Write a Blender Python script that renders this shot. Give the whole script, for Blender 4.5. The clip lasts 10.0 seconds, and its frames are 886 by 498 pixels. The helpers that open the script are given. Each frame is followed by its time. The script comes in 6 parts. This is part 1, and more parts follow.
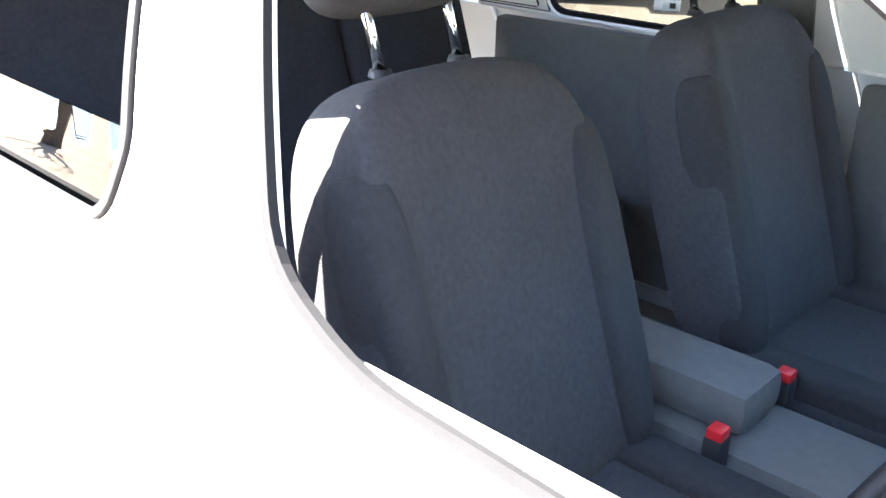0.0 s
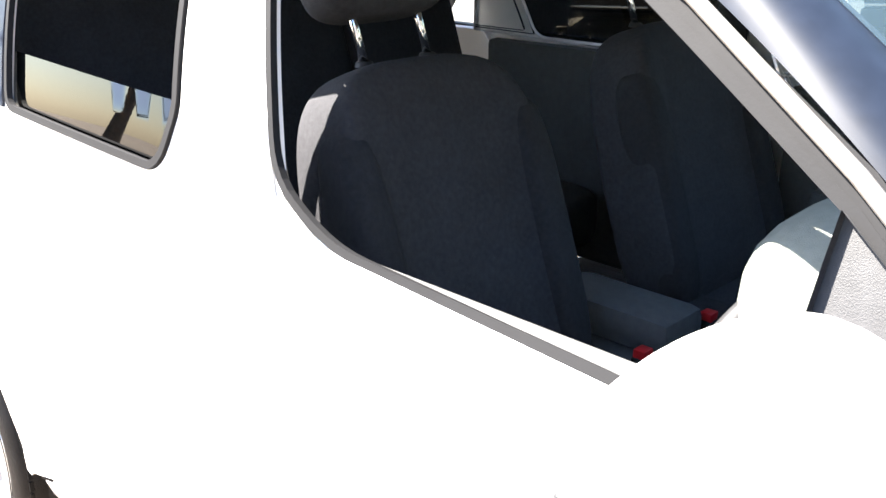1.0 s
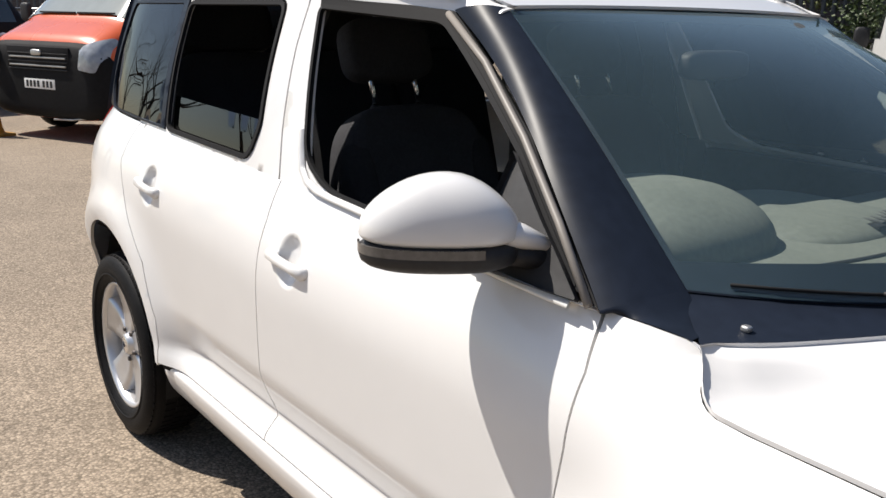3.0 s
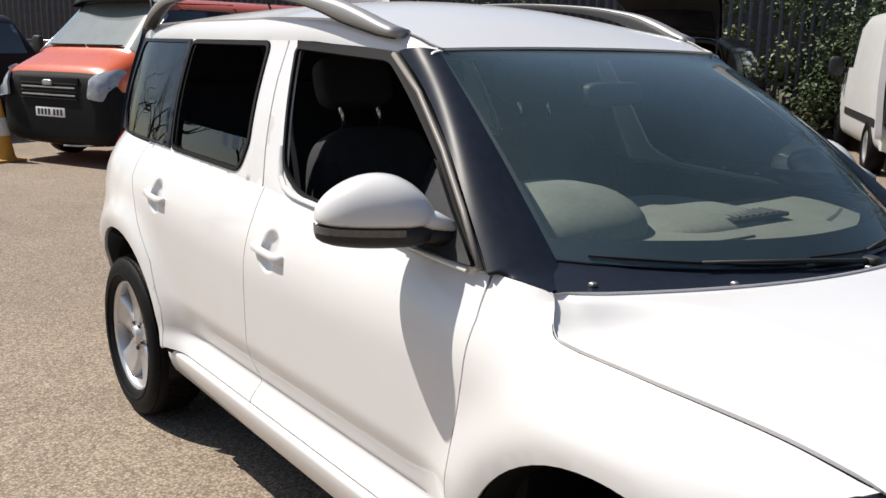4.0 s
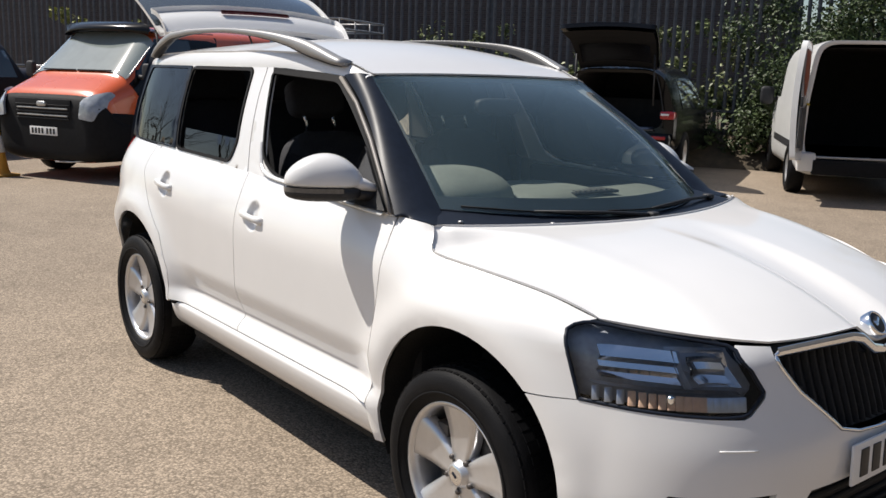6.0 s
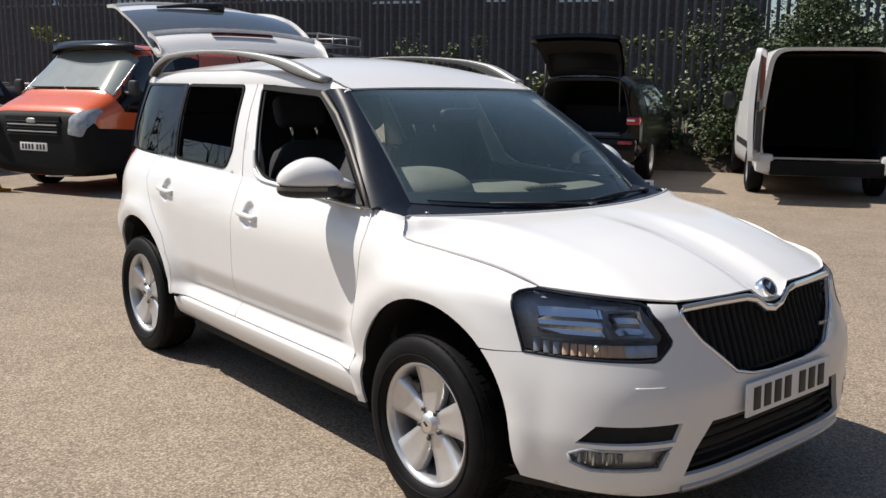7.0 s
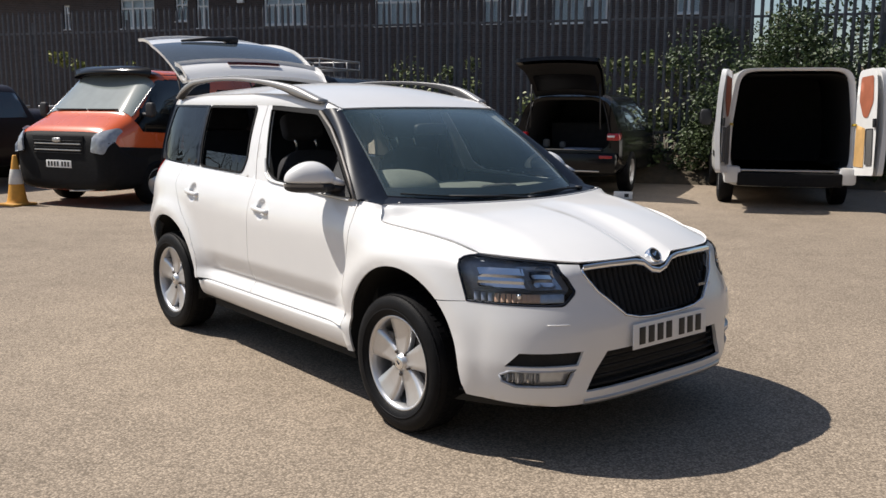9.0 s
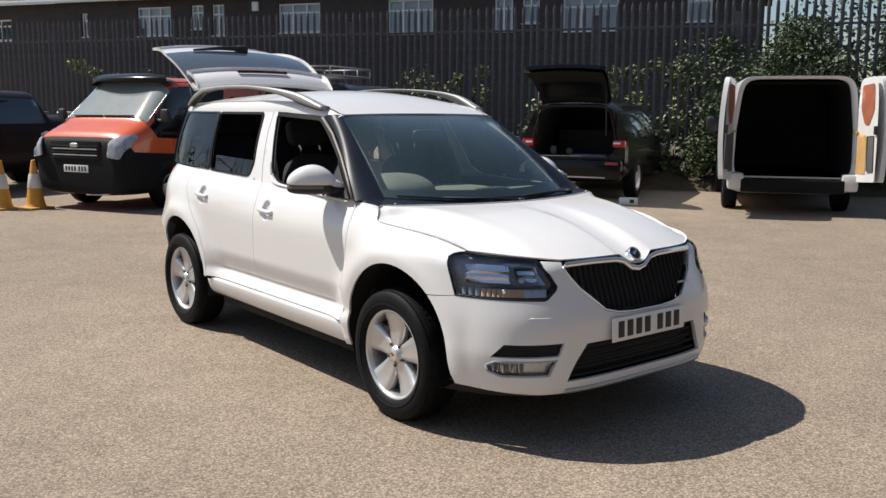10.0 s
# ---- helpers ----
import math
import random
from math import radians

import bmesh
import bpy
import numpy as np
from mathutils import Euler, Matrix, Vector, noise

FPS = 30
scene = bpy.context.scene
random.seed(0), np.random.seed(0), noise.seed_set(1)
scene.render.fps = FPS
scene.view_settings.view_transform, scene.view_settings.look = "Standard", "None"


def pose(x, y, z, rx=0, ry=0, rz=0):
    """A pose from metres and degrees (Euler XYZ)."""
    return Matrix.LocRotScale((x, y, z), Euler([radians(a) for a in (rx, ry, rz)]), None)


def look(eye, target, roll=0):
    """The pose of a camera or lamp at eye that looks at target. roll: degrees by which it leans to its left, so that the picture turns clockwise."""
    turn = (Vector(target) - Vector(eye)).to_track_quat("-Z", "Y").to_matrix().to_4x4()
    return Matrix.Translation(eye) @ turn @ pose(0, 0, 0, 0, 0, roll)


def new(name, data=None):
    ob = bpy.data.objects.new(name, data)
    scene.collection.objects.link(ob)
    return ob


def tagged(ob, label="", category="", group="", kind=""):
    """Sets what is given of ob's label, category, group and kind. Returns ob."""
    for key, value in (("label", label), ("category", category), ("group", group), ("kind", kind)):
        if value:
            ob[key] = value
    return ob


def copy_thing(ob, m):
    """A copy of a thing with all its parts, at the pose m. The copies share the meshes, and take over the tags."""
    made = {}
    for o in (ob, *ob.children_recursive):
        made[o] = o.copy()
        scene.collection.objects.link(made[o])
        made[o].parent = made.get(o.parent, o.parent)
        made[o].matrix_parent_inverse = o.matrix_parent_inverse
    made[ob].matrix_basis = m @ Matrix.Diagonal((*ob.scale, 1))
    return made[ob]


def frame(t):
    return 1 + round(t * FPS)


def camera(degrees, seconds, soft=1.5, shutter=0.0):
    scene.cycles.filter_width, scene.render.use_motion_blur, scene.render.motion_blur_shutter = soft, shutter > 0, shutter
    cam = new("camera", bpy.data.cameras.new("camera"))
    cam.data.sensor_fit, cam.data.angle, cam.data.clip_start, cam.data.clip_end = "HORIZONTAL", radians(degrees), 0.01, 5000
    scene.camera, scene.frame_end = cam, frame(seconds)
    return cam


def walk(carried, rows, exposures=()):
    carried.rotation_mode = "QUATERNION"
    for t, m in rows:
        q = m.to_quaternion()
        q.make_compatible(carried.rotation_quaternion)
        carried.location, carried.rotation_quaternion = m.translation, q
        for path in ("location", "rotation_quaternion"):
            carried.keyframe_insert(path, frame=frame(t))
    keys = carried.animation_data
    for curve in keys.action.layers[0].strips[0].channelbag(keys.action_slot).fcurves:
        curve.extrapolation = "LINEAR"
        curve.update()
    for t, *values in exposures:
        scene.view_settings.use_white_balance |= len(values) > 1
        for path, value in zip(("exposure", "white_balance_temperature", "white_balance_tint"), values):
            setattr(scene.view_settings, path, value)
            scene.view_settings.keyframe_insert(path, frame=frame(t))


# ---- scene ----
cam = camera(52.3, 10.0)
PATH = [
    (0, (1.813, -1.206, 1.468), (0.555, 0.140, 0.690), 1.1),
    (0.5, (1.957, -1.354, 1.472), (0.671, -0.023, 0.714), 9.1),
    (1, (2.141, -1.404, 1.459), (0.805, -0.085, 0.768), -0.3),
    (1.5, (2.384, -1.472, 1.455), (0.936, -0.235, 0.842), 1.4),
    (2, (2.589, -1.560, 1.469), (1.072, -0.390, 0.894), 1.2),
    (3.5, (3.325, -1.875, 1.486), (1.771, -0.706, 1.019), 1.4),
    (4, (3.563, -1.963, 1.509), (2.001, -0.794, 1.067), 1.1),
    (4.5, (3.792, -2.112, 1.494), (2.239, -0.922, 1.077), 0.8),
    (5, (4.022, -2.263, 1.509), (2.48, -1.058, 1.098), 1.0),
    (5.5, (4.287, -2.355, 1.501), (2.742, -1.148, 1.106), 1.8),
    (7, (4.971, -2.774, 1.524), (3.457, -1.518, 1.164), 0.6),
    (7.5, (5.238, -2.897, 1.517), (3.714, -1.648, 1.174), 0.4),
    (8, (5.5, -3.017, 1.528), (3.965, -1.779, 1.196), 0.2),
    (8.5, (5.692, -3.168, 1.515), (4.16, -1.923, 1.196), 0.1),
    (9, (5.873, -3.297, 1.526), (4.347, -2.044, 1.208), 0.2),
    (9.5, (6.013, -3.361, 1.532), (4.48, -2.114, 1.221), 0.3),
    (10, (6.139, -3.374, 1.525), (4.591, -2.144, 1.222), 0.3),
]

# ---------- light ----------
EXPOSURES = [(0.0, 5.4), (0.5, 5.3), (1.0, 3.5), (1.5, 2.0), (2.0, 1.35), (3.5, 0.54), (10.0, 0.52)]
walk(cam, [(t, look(eye, target, roll)) for t, eye, target, roll in PATH], EXPOSURES)

SUN_FROM = Vector((-0.60, -0.40, 1.0)).normalized()
world = bpy.data.worlds.new("sky")
scene.world = world
world.use_nodes = True
wn = world.node_tree.nodes
sky = wn.new("ShaderNodeTexSky")
sky.sky_type = 'NISHITA'
sky.sun_disc = False
sky.sun_elevation = math.asin(SUN_FROM.z)
sky.sun_rotation = math.atan2(SUN_FROM.x, SUN_FROM.y)
wn["Background"].inputs["Strength"].default_value = 0.070
world.node_tree.links.new(sky.outputs[0], wn["Background"].inputs["Color"])
sun = new("sun", bpy.data.lights.new("sun", 'SUN'))
sun.data.energy, sun.data.angle, sun.data.color = 4.2, radians(0.53), (1.0, 0.935, 0.85)
sun.matrix_world = look(SUN_FROM * 50, (0, 0, 0))


# ---------- materials ----------
def mat(name, color, rough=0.5, metal=0.0, vary=0.0, scale=30.0, bump=0.0, bscale=200.0, coat=0.0, trans=0.0,
        ior=1.45, emit=None, color2=None, island=0.0, spec=0.5):
    """A principled material with colour variation at two scales and fine relief."""
    m = bpy.data.materials.new(name)
    m.use_nodes = True
    nt = m.node_tree
    n, l = nt.nodes, nt.links
    b = n["Principled BSDF"]
    b.inputs["Base Color"].default_value = (*color, 1)
    b.inputs["Roughness"].default_value = rough
    b.inputs["Metallic"].default_value = metal
    b.inputs["Coat Weight"].default_value = coat
    b.inputs["Coat Roughness"].default_value = 0.04
    b.inputs["Transmission Weight"].default_value = trans
    b.inputs["IOR"].default_value = ior
    b.inputs["Specular IOR Level"].default_value = spec
    tc = n.new("ShaderNodeTexCoord")
    if vary or color2:
        a = n.new("ShaderNodeTexNoise")
        a.inputs["Scale"].default_value, a.inputs["Detail"].default_value = scale, 8
        c = n.new("ShaderNodeTexNoise")
        c.inputs["Scale"].default_value, c.inputs["Detail"].default_value = scale / 9, 4
        l.new(tc.outputs["Object"], a.inputs["Vector"])
        l.new(tc.outputs["Object"], c.inputs["Vector"])
        mx = n.new("ShaderNodeMath")
        mx.operation = 'MULTIPLY_ADD'
        l.new(a.outputs["Fac"], mx.inputs[0])
        mx.inputs[1].default_value = 0.6
        sc = n.new("ShaderNodeMath")
        sc.operation = 'MULTIPLY'
        l.new(c.outputs["Fac"], sc.inputs[0])
        sc.inputs[1].default_value = 0.4
        l.new(sc.outputs[0], mx.inputs[2])
        r = n.new("ShaderNodeValToRGB")
        r.color_ramp.elements[0].position, r.color_ramp.elements[1].position = 0.33, 0.67
        lo = color2 or tuple(v * (1 - vary) for v in color)
        hi = color if color2 else tuple(min(1, v * (1 + vary)) for v in color)
        r.color_ramp.elements[0].color = (*lo, 1)
        r.color_ramp.elements[1].color = (*hi, 1)
        l.new(mx.outputs[0], r.inputs[0])
        src = r.outputs[0]
        if island:
            g = n.new("ShaderNodeNewGeometry")
            h = n.new("ShaderNodeHueSaturation")
            mr = n.new("ShaderNodeMapRange")
            mr.inputs[3].default_value, mr.inputs[4].default_value = 1 - island, 1 + island
            l.new(g.outputs["Random Per Island"], mr.inputs[0])
            l.new(mr.outputs[0], h.inputs["Value"])
            l.new(src, h.inputs["Color"])
            src = h.outputs[0]
        l.new(src, b.inputs["Base Color"])
        rr = n.new("ShaderNodeMapRange")
        rr.inputs[3].default_value, rr.inputs[4].default_value = max(0, rough - 0.08), min(1, rough + 0.08)
        l.new(c.outputs["Fac"], rr.inputs[0])
        l.new(rr.outputs[0], b.inputs["Roughness"])
    if bump:
        e = n.new("ShaderNodeTexNoise")
        e.inputs["Scale"].default_value, e.inputs["Detail"].default_value = bscale, 4
        l.new(tc.outputs["Object"], e.inputs["Vector"])
        bp = n.new("ShaderNodeBump")
        bp.inputs["Strength"].default_value = bump
        bp.inputs["Distance"].default_value = 0.01
        l.new(e.outputs["Fac"], bp.inputs["Height"])
        l.new(bp.outputs[0], b.inputs["Normal"])
    if emit:
        b.inputs["Emission Color"].default_value = (*emit[:3], 1)
        b.inputs["Emission Strength"].default_value = emit[3]
    return m


def pane(name, tint, rough=0.0, sky_veil=0.0):
    """Thin glass: tinted see-through and a Fresnel-driven gloss."""
    m = bpy.data.materials.new(name)
    m.use_nodes = True
    n, l = m.node_tree.nodes, m.node_tree.links
    n.remove(n["Principled BSDF"])
    t = n.new("ShaderNodeBsdfTransparent")
    t.inputs[0].default_value = (*tint, 1)
    g = n.new("ShaderNodeBsdfGlossy")
    g.inputs["Roughness"].default_value = rough
    f = n.new("ShaderNodeFresnel")
    f.inputs[0].default_value = 1.5
    mx = n.new("ShaderNodeMixShader")
    l.new(f.outputs[0], mx.inputs[0])
    l.new(t.outputs[0], mx.inputs[1])
    l.new(g.outputs[0], mx.inputs[2])
    out = mx
    if sky_veil:
        # bluish diffuse veil painted in for reflected sky, uneven in patches
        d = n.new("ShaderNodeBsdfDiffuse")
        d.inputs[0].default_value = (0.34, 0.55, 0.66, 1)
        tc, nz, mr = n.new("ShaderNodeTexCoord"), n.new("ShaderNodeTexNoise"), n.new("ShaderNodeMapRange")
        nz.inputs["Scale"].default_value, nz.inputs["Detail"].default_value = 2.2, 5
        mr.inputs[3].default_value, mr.inputs[4].default_value = sky_veil * 0.5, sky_veil * 1.5
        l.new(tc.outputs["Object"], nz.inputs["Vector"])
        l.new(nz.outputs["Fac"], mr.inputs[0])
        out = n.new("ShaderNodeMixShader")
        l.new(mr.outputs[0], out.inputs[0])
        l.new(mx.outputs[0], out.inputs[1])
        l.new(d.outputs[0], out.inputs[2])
    l.new(out.outputs[0], n["Material Output"].inputs[0])
    return m


WHITE = mat("white_paint", (0.74, 0.735, 0.73), 0.32, vary=0.02, scale=6, coat=0.7)
BLACKGLOSS = mat("gloss_black", (0.011, 0.015, 0.025), 0.42, vary=0.2, scale=40, coat=0.0, spec=0.22)
BLACKPLASTIC = mat("black_plastic", (0.022, 0.022, 0.024), 0.55, vary=0.25, scale=60, bump=0.15, bscale=900)
RUBBER = mat("rubber", (0.010, 0.010, 0.011), 0.75, vary=0.12, scale=25, bump=0.03, bscale=300, spec=0.25)
TYRE = mat("tyre_rubber", (0.006, 0.006, 0.007), 0.60, vary=0.4, scale=18, bump=0.2, bscale=250, spec=0.16)
LINER = mat("arch_liner", (0.012, 0.012, 0.012), 0.9, vary=0.3, scale=20, bump=0.4, bscale=120)
ALLOY = mat("alloy", (0.62, 0.62, 0.63), 0.33, metal=0.75, vary=0.05, scale=30)
CHROME = mat("chrome", (0.85, 0.86, 0.88), 0.08, metal=1.0)
RAIL = mat("silver_rail", (0.36, 0.355, 0.35), 0.48, metal=0.6, vary=0.05, scale=20)
SATIN = mat("satin_aluminium", (0.50, 0.49, 0.48), 0.38, metal=0.8, vary=0.05, scale=20)
BRIGHT = mat("bright_window_strip", (0.72, 0.72, 0.71), 0.28, metal=0.15, vary=0.05, scale=20)
DISC = mat("brake_disc", (0.10, 0.09, 0.085), 0.5, metal=0.6, vary=0.3, scale=40)
FABRIC = mat("seat_fabric", (0.035, 0.035, 0.040), 0.9, vary=0.25, scale=120, bump=0.4, bscale=700)
FABRIC2 = mat("seat_bolster_fabric", (0.022, 0.022, 0.025), 0.9, vary=0.25, scale=120, bump=0.4, bscale=700)
DASH = mat("dashboard_plastic", (0.17, 0.18, 0.16), 0.7, vary=0.15, scale=80, bump=0.25, bscale=600)
LININGMAT = mat("headlining", (0.33, 0.32, 0.30), 0.95, vary=0.08, scale=60, bump=0.2, bscale=500)
TRIMGREY = mat("interior_trim_grey", (0.10, 0.10, 0.10), 0.7, vary=0.12, scale=60, bump=0.2, bscale=500)
PILLARTRIM = mat("pillar_trim", (0.22, 0.20, 0.18), 0.5, vary=0.06, scale=50)
RED = mat("red_plastic", (0.55, 0.02, 0.025), 0.35, vary=0.1, scale=60)
REDLENS = mat("red_lens", (0.35, 0.008, 0.012), 0.12, vary=0.15, scale=60, coat=0.6)
AMBER = mat("indicator_prism", (0.93, 0.62, 0.44), 0.25, metal=0.0, vary=0.15, scale=60)
REFLECTOR = mat("lamp_reflector", (0.86, 0.88, 0.91), 0.14, metal=1.0)
LAMPWALL = mat("lamp_cell_wall", (0.62, 0.64, 0.68), 0.30, metal=0.8, vary=0.15, scale=40)
LAMPBODY = mat("lamp_housing", (0.36, 0.38, 0.42), 0.4, vary=0.2, scale=60)
PLATEW = mat("plate_white", (0.78, 0.775, 0.76), 0.4, vary=0.04, scale=30)
PLATEK = mat("plate_black", (0.02, 0.02, 0.02), 0.5, vary=0.1, scale=60)
GATEGLASSY = mat("mirror_glass", (0.10, 0.11, 0.12), 0.05, metal=0.6)
# the windscreen carries the painted veil of sky sheen
GLASS_FRONT = pane("windscreen_glass", (0.76, 0.83, 0.80), sky_veil=0.065)
GLASS_SIDE = pane("side_glass", (0.50, 0.56, 0.54))
GLASS_DARK = pane("privacy_glass", (0.09, 0.10, 0.10))
GLASS_LAMP = pane("lamp_glass", (0.88, 0.90, 0.92))


# ---------- mesh helpers ----------
def part(name, bm, material, parent=None, label="", smooth=True, recalc=False):
    if recalc:
        bmesh.ops.recalc_face_normals(bm, faces=bm.faces)
    me = bpy.data.meshes.new(name)
    bm.to_mesh(me)
    bm.free()
    me.materials.append(material)
    if smooth:
        me.polygons.foreach_set("use_smooth", [True] * len(me.polygons))
    ob = new(name, me)
    if parent:
        ob.parent = parent
    if label:
        ob["label"] = label
    return ob


def thing(name, label, category, m=None, group="", kind=""):
    ob = new(name)
    ob.empty_display_size = 0.2
    if m is not None:
        ob.matrix_world = m
    return tagged(ob, label, category, group, kind)


def sharpen(bm, degrees=35):
    lim = radians(degrees)
    for e in bm.edges:
        if len(e.link_faces) == 2 and e.calc_face_angle(0) > lim:
            e.smooth = False


def box(bm, c, s, bevel=0.0, seg=2, m=None):
    """Adds a bevelled box of size s round c to bm."""
    t = bmesh.new()
    bmesh.ops.create_cube(t, size=1)
    bmesh.ops.scale(t, vec=s, verts=t.verts)
    if bevel:
        bmesh.ops.bevel(t, geom=t.edges[:], offset=bevel, segments=seg, affect='EDGES', profile=0.6)
    sharpen(t, 40)
    bmesh.ops.translate(t, vec=c, verts=t.verts)
    if m is not None:
        t.transform(m)
    me = bpy.data.meshes.new("t")
    t.to_mesh(me)
    t.free()
    bm.from_mesh(me)
    bpy.data.meshes.remove(me)
    return bm


def blob(bm, c, r, e1=0.6, e2=0.6, m=None, nu=28, nv=16, shape=None):
    """Adds a superellipsoid to bm; shape(v) may bend each point."""
    def p(w, e):
        return math.copysign(abs(w) ** e, w)
    rows = []
    for j in range(nv + 1):
        a = -math.pi / 2 + math.pi * j / nv
        row = []
        for i in range(nu):
            b = 2 * math.pi * i / nu
            v = Vector((r[0] * p(math.cos(a), e1) * p(math.cos(b), e2), r[1] * p(math.cos(a), e1) * p(math.sin(b), e2), r[2] * p(math.sin(a), e1)))
            if shape:
                v = shape(v)
            v = v + Vector(c)
            row.append(m @ v if m is not None else v)
        rows.append(row)
    grid_faces(bm, rows, wrap=True)
    return bm


def grid_faces(bm, rows, wrap=False, flip=False):
    vs = [[bm.verts.new(p) for p in r] for r in rows]
    for a, b in zip(vs, vs[1:]):
        n = len(a)
        for i in range(n if wrap else n - 1):
            j = (i + 1) % n
            q = (a[i], a[j], b[j], b[i])
            try:
                bm.faces.new(q[::-1] if flip else q)
            except ValueError:
                pass
    return vs


def lathe(bm, prof, n=48, axis='y', c=(0, 0, 0)):
    """Turns (radius, along) pairs round an axis through c."""
    rows = []
    for rad, al in prof:
        row = []
        for i in range(n):
            a = 2 * math.pi * i / n
            u, w = rad * math.cos(a), rad * math.sin(a)
            v = {'y': (u, al, w), 'z': (u, w, al), 'x': (al, u, w)}[axis]
            row.append(Vector(v) + Vector(c))
        rows.append(row)
    grid_faces(bm, rows, wrap=True)
    return bm


def tube(bm, pts, rad, n=8, cap=True, flat=1.0):
    """A bar along pts; rad is a number or one per point; flat squeezes it in z."""
    pts = [Vector(p) for p in pts]
    rows = []
    for i, p in enumerate(pts):
        d = (pts[min(i + 1, len(pts) - 1)] - pts[max(i - 1, 0)]).normalized()
        s = d.cross(Vector((0, 0, 1)))
        s = s.normalized() if s.length > 1e-4 else Vector((1, 0, 0))
        u = s.cross(d).normalized()
        q = rad[i] if isinstance(rad, (list, tuple)) else rad
        rows.append([p + s * q * math.cos(2 * math.pi * k / n) + u * q * flat * math.sin(2 * math.pi * k / n) for k in range(n)])
    vs = grid_faces(bm, rows, wrap=True)
    if cap:
        bm.faces.new(vs[0][::-1])
        bm.faces.new(vs[-1])
    return bm


def flipped(bm):
    """A copy mirrored to the other side of the car."""
    b = bm.copy()
    for v in b.verts:
        v.co.y = -v.co.y
    bmesh.ops.reverse_faces(b, faces=b.faces)
    return b


def both(name, bm, material, parent, label="", smooth=True):
    other = flipped(bm)
    return part(name, bm, material, parent, label, smooth), part(name, other, material, parent, label, smooth)


def lerp_table(tab):
    xs, ys = [a for a, _ in tab], [b for _, b in tab]
    return lambda v: float(np.interp(v, xs, ys))


def smooth_table(tab):
    """Monotone-ish cubic through (x, y) pairs."""
    xs, ys = np.array([a for a, _ in tab], float), np.array([b for _, b in tab], float)
    d = np.gradient(ys, xs)

    def f(v):
        v = min(max(v, xs[0]), xs[-1])
        i = min(int(np.searchsorted(xs, v, side='right')) - 1, len(xs) - 2)
        i = max(i, 0)
        h = xs[i + 1] - xs[i]
        t = (v - xs[i]) / h
        return float(ys[i] * (2 * t**3 - 3 * t**2 + 1) + d[i] * h * (t**3 - 2 * t**2 + t) + ys[i + 1] * (3 * t**2 - 2 * t**3) + d[i + 1] * h * (t**3 - t**2))
    return f


def inside(poly, pts):
    x, y = pts[:, 0], pts[:, 1]
    r = np.zeros(len(pts), bool)
    n = len(poly)
    for i in range(n):
        x1, y1 = poly[i]
        x2, y2 = poly[(i + 1) % n]
        if y1 == y2:
            continue
        c = ((y1 > y) != (y2 > y)) & (x < (x2 - x1) * (y - y1) / (y2 - y1) + x1)
        r ^= c
    return r


def edge_dist(poly, pts):
    d = np.full(len(pts), 9.0)
    for i in range(len(poly)):
        a, b = np.array(poly[i]), np.array(poly[(i + 1) % len(poly)])
        ab = b - a
        t = np.clip(((pts - a) @ ab) / max(1e-12, ab @ ab), 0, 1)
        d = np.minimum(d, np.linalg.norm(pts - a - t[:, None] * ab, axis=1))
    return d


def resample(poly, step):
    out = []
    for i in range(len(poly)):
        a, b = np.array(poly[i], float), np.array(poly[(i + 1) % len(poly)], float)
        k = max(1, int(round(np.linalg.norm(b - a) / step)))
        out += [tuple(a + (b - a) * j / k) for j in range(k)]
    return out


def rounded(poly, rad, seg=5):
    """Rounds the corners of a closed outline; rad is a number or one per corner."""
    out = []
    n = len(poly)
    for i in range(n):
        p, a, b = (np.array(poly[j % n], float) for j in (i, i - 1, i + 1))
        q = rad[i] if isinstance(rad, (list, tuple)) else rad
        da, db = a - p, b - p
        la, lb = np.linalg.norm(da), np.linalg.norm(db)
        q = min(q, la * 0.45, lb * 0.45)
        if q < 1e-4:
            out.append(tuple(p))
            continue
        s, e = p + da / la * q, p + db / lb * q
        for k in range(seg + 1):
            t = k / seg
            out.append(tuple((1 - t)**2 * s + 2 * t * (1 - t) * p + t * t * e))
    return out


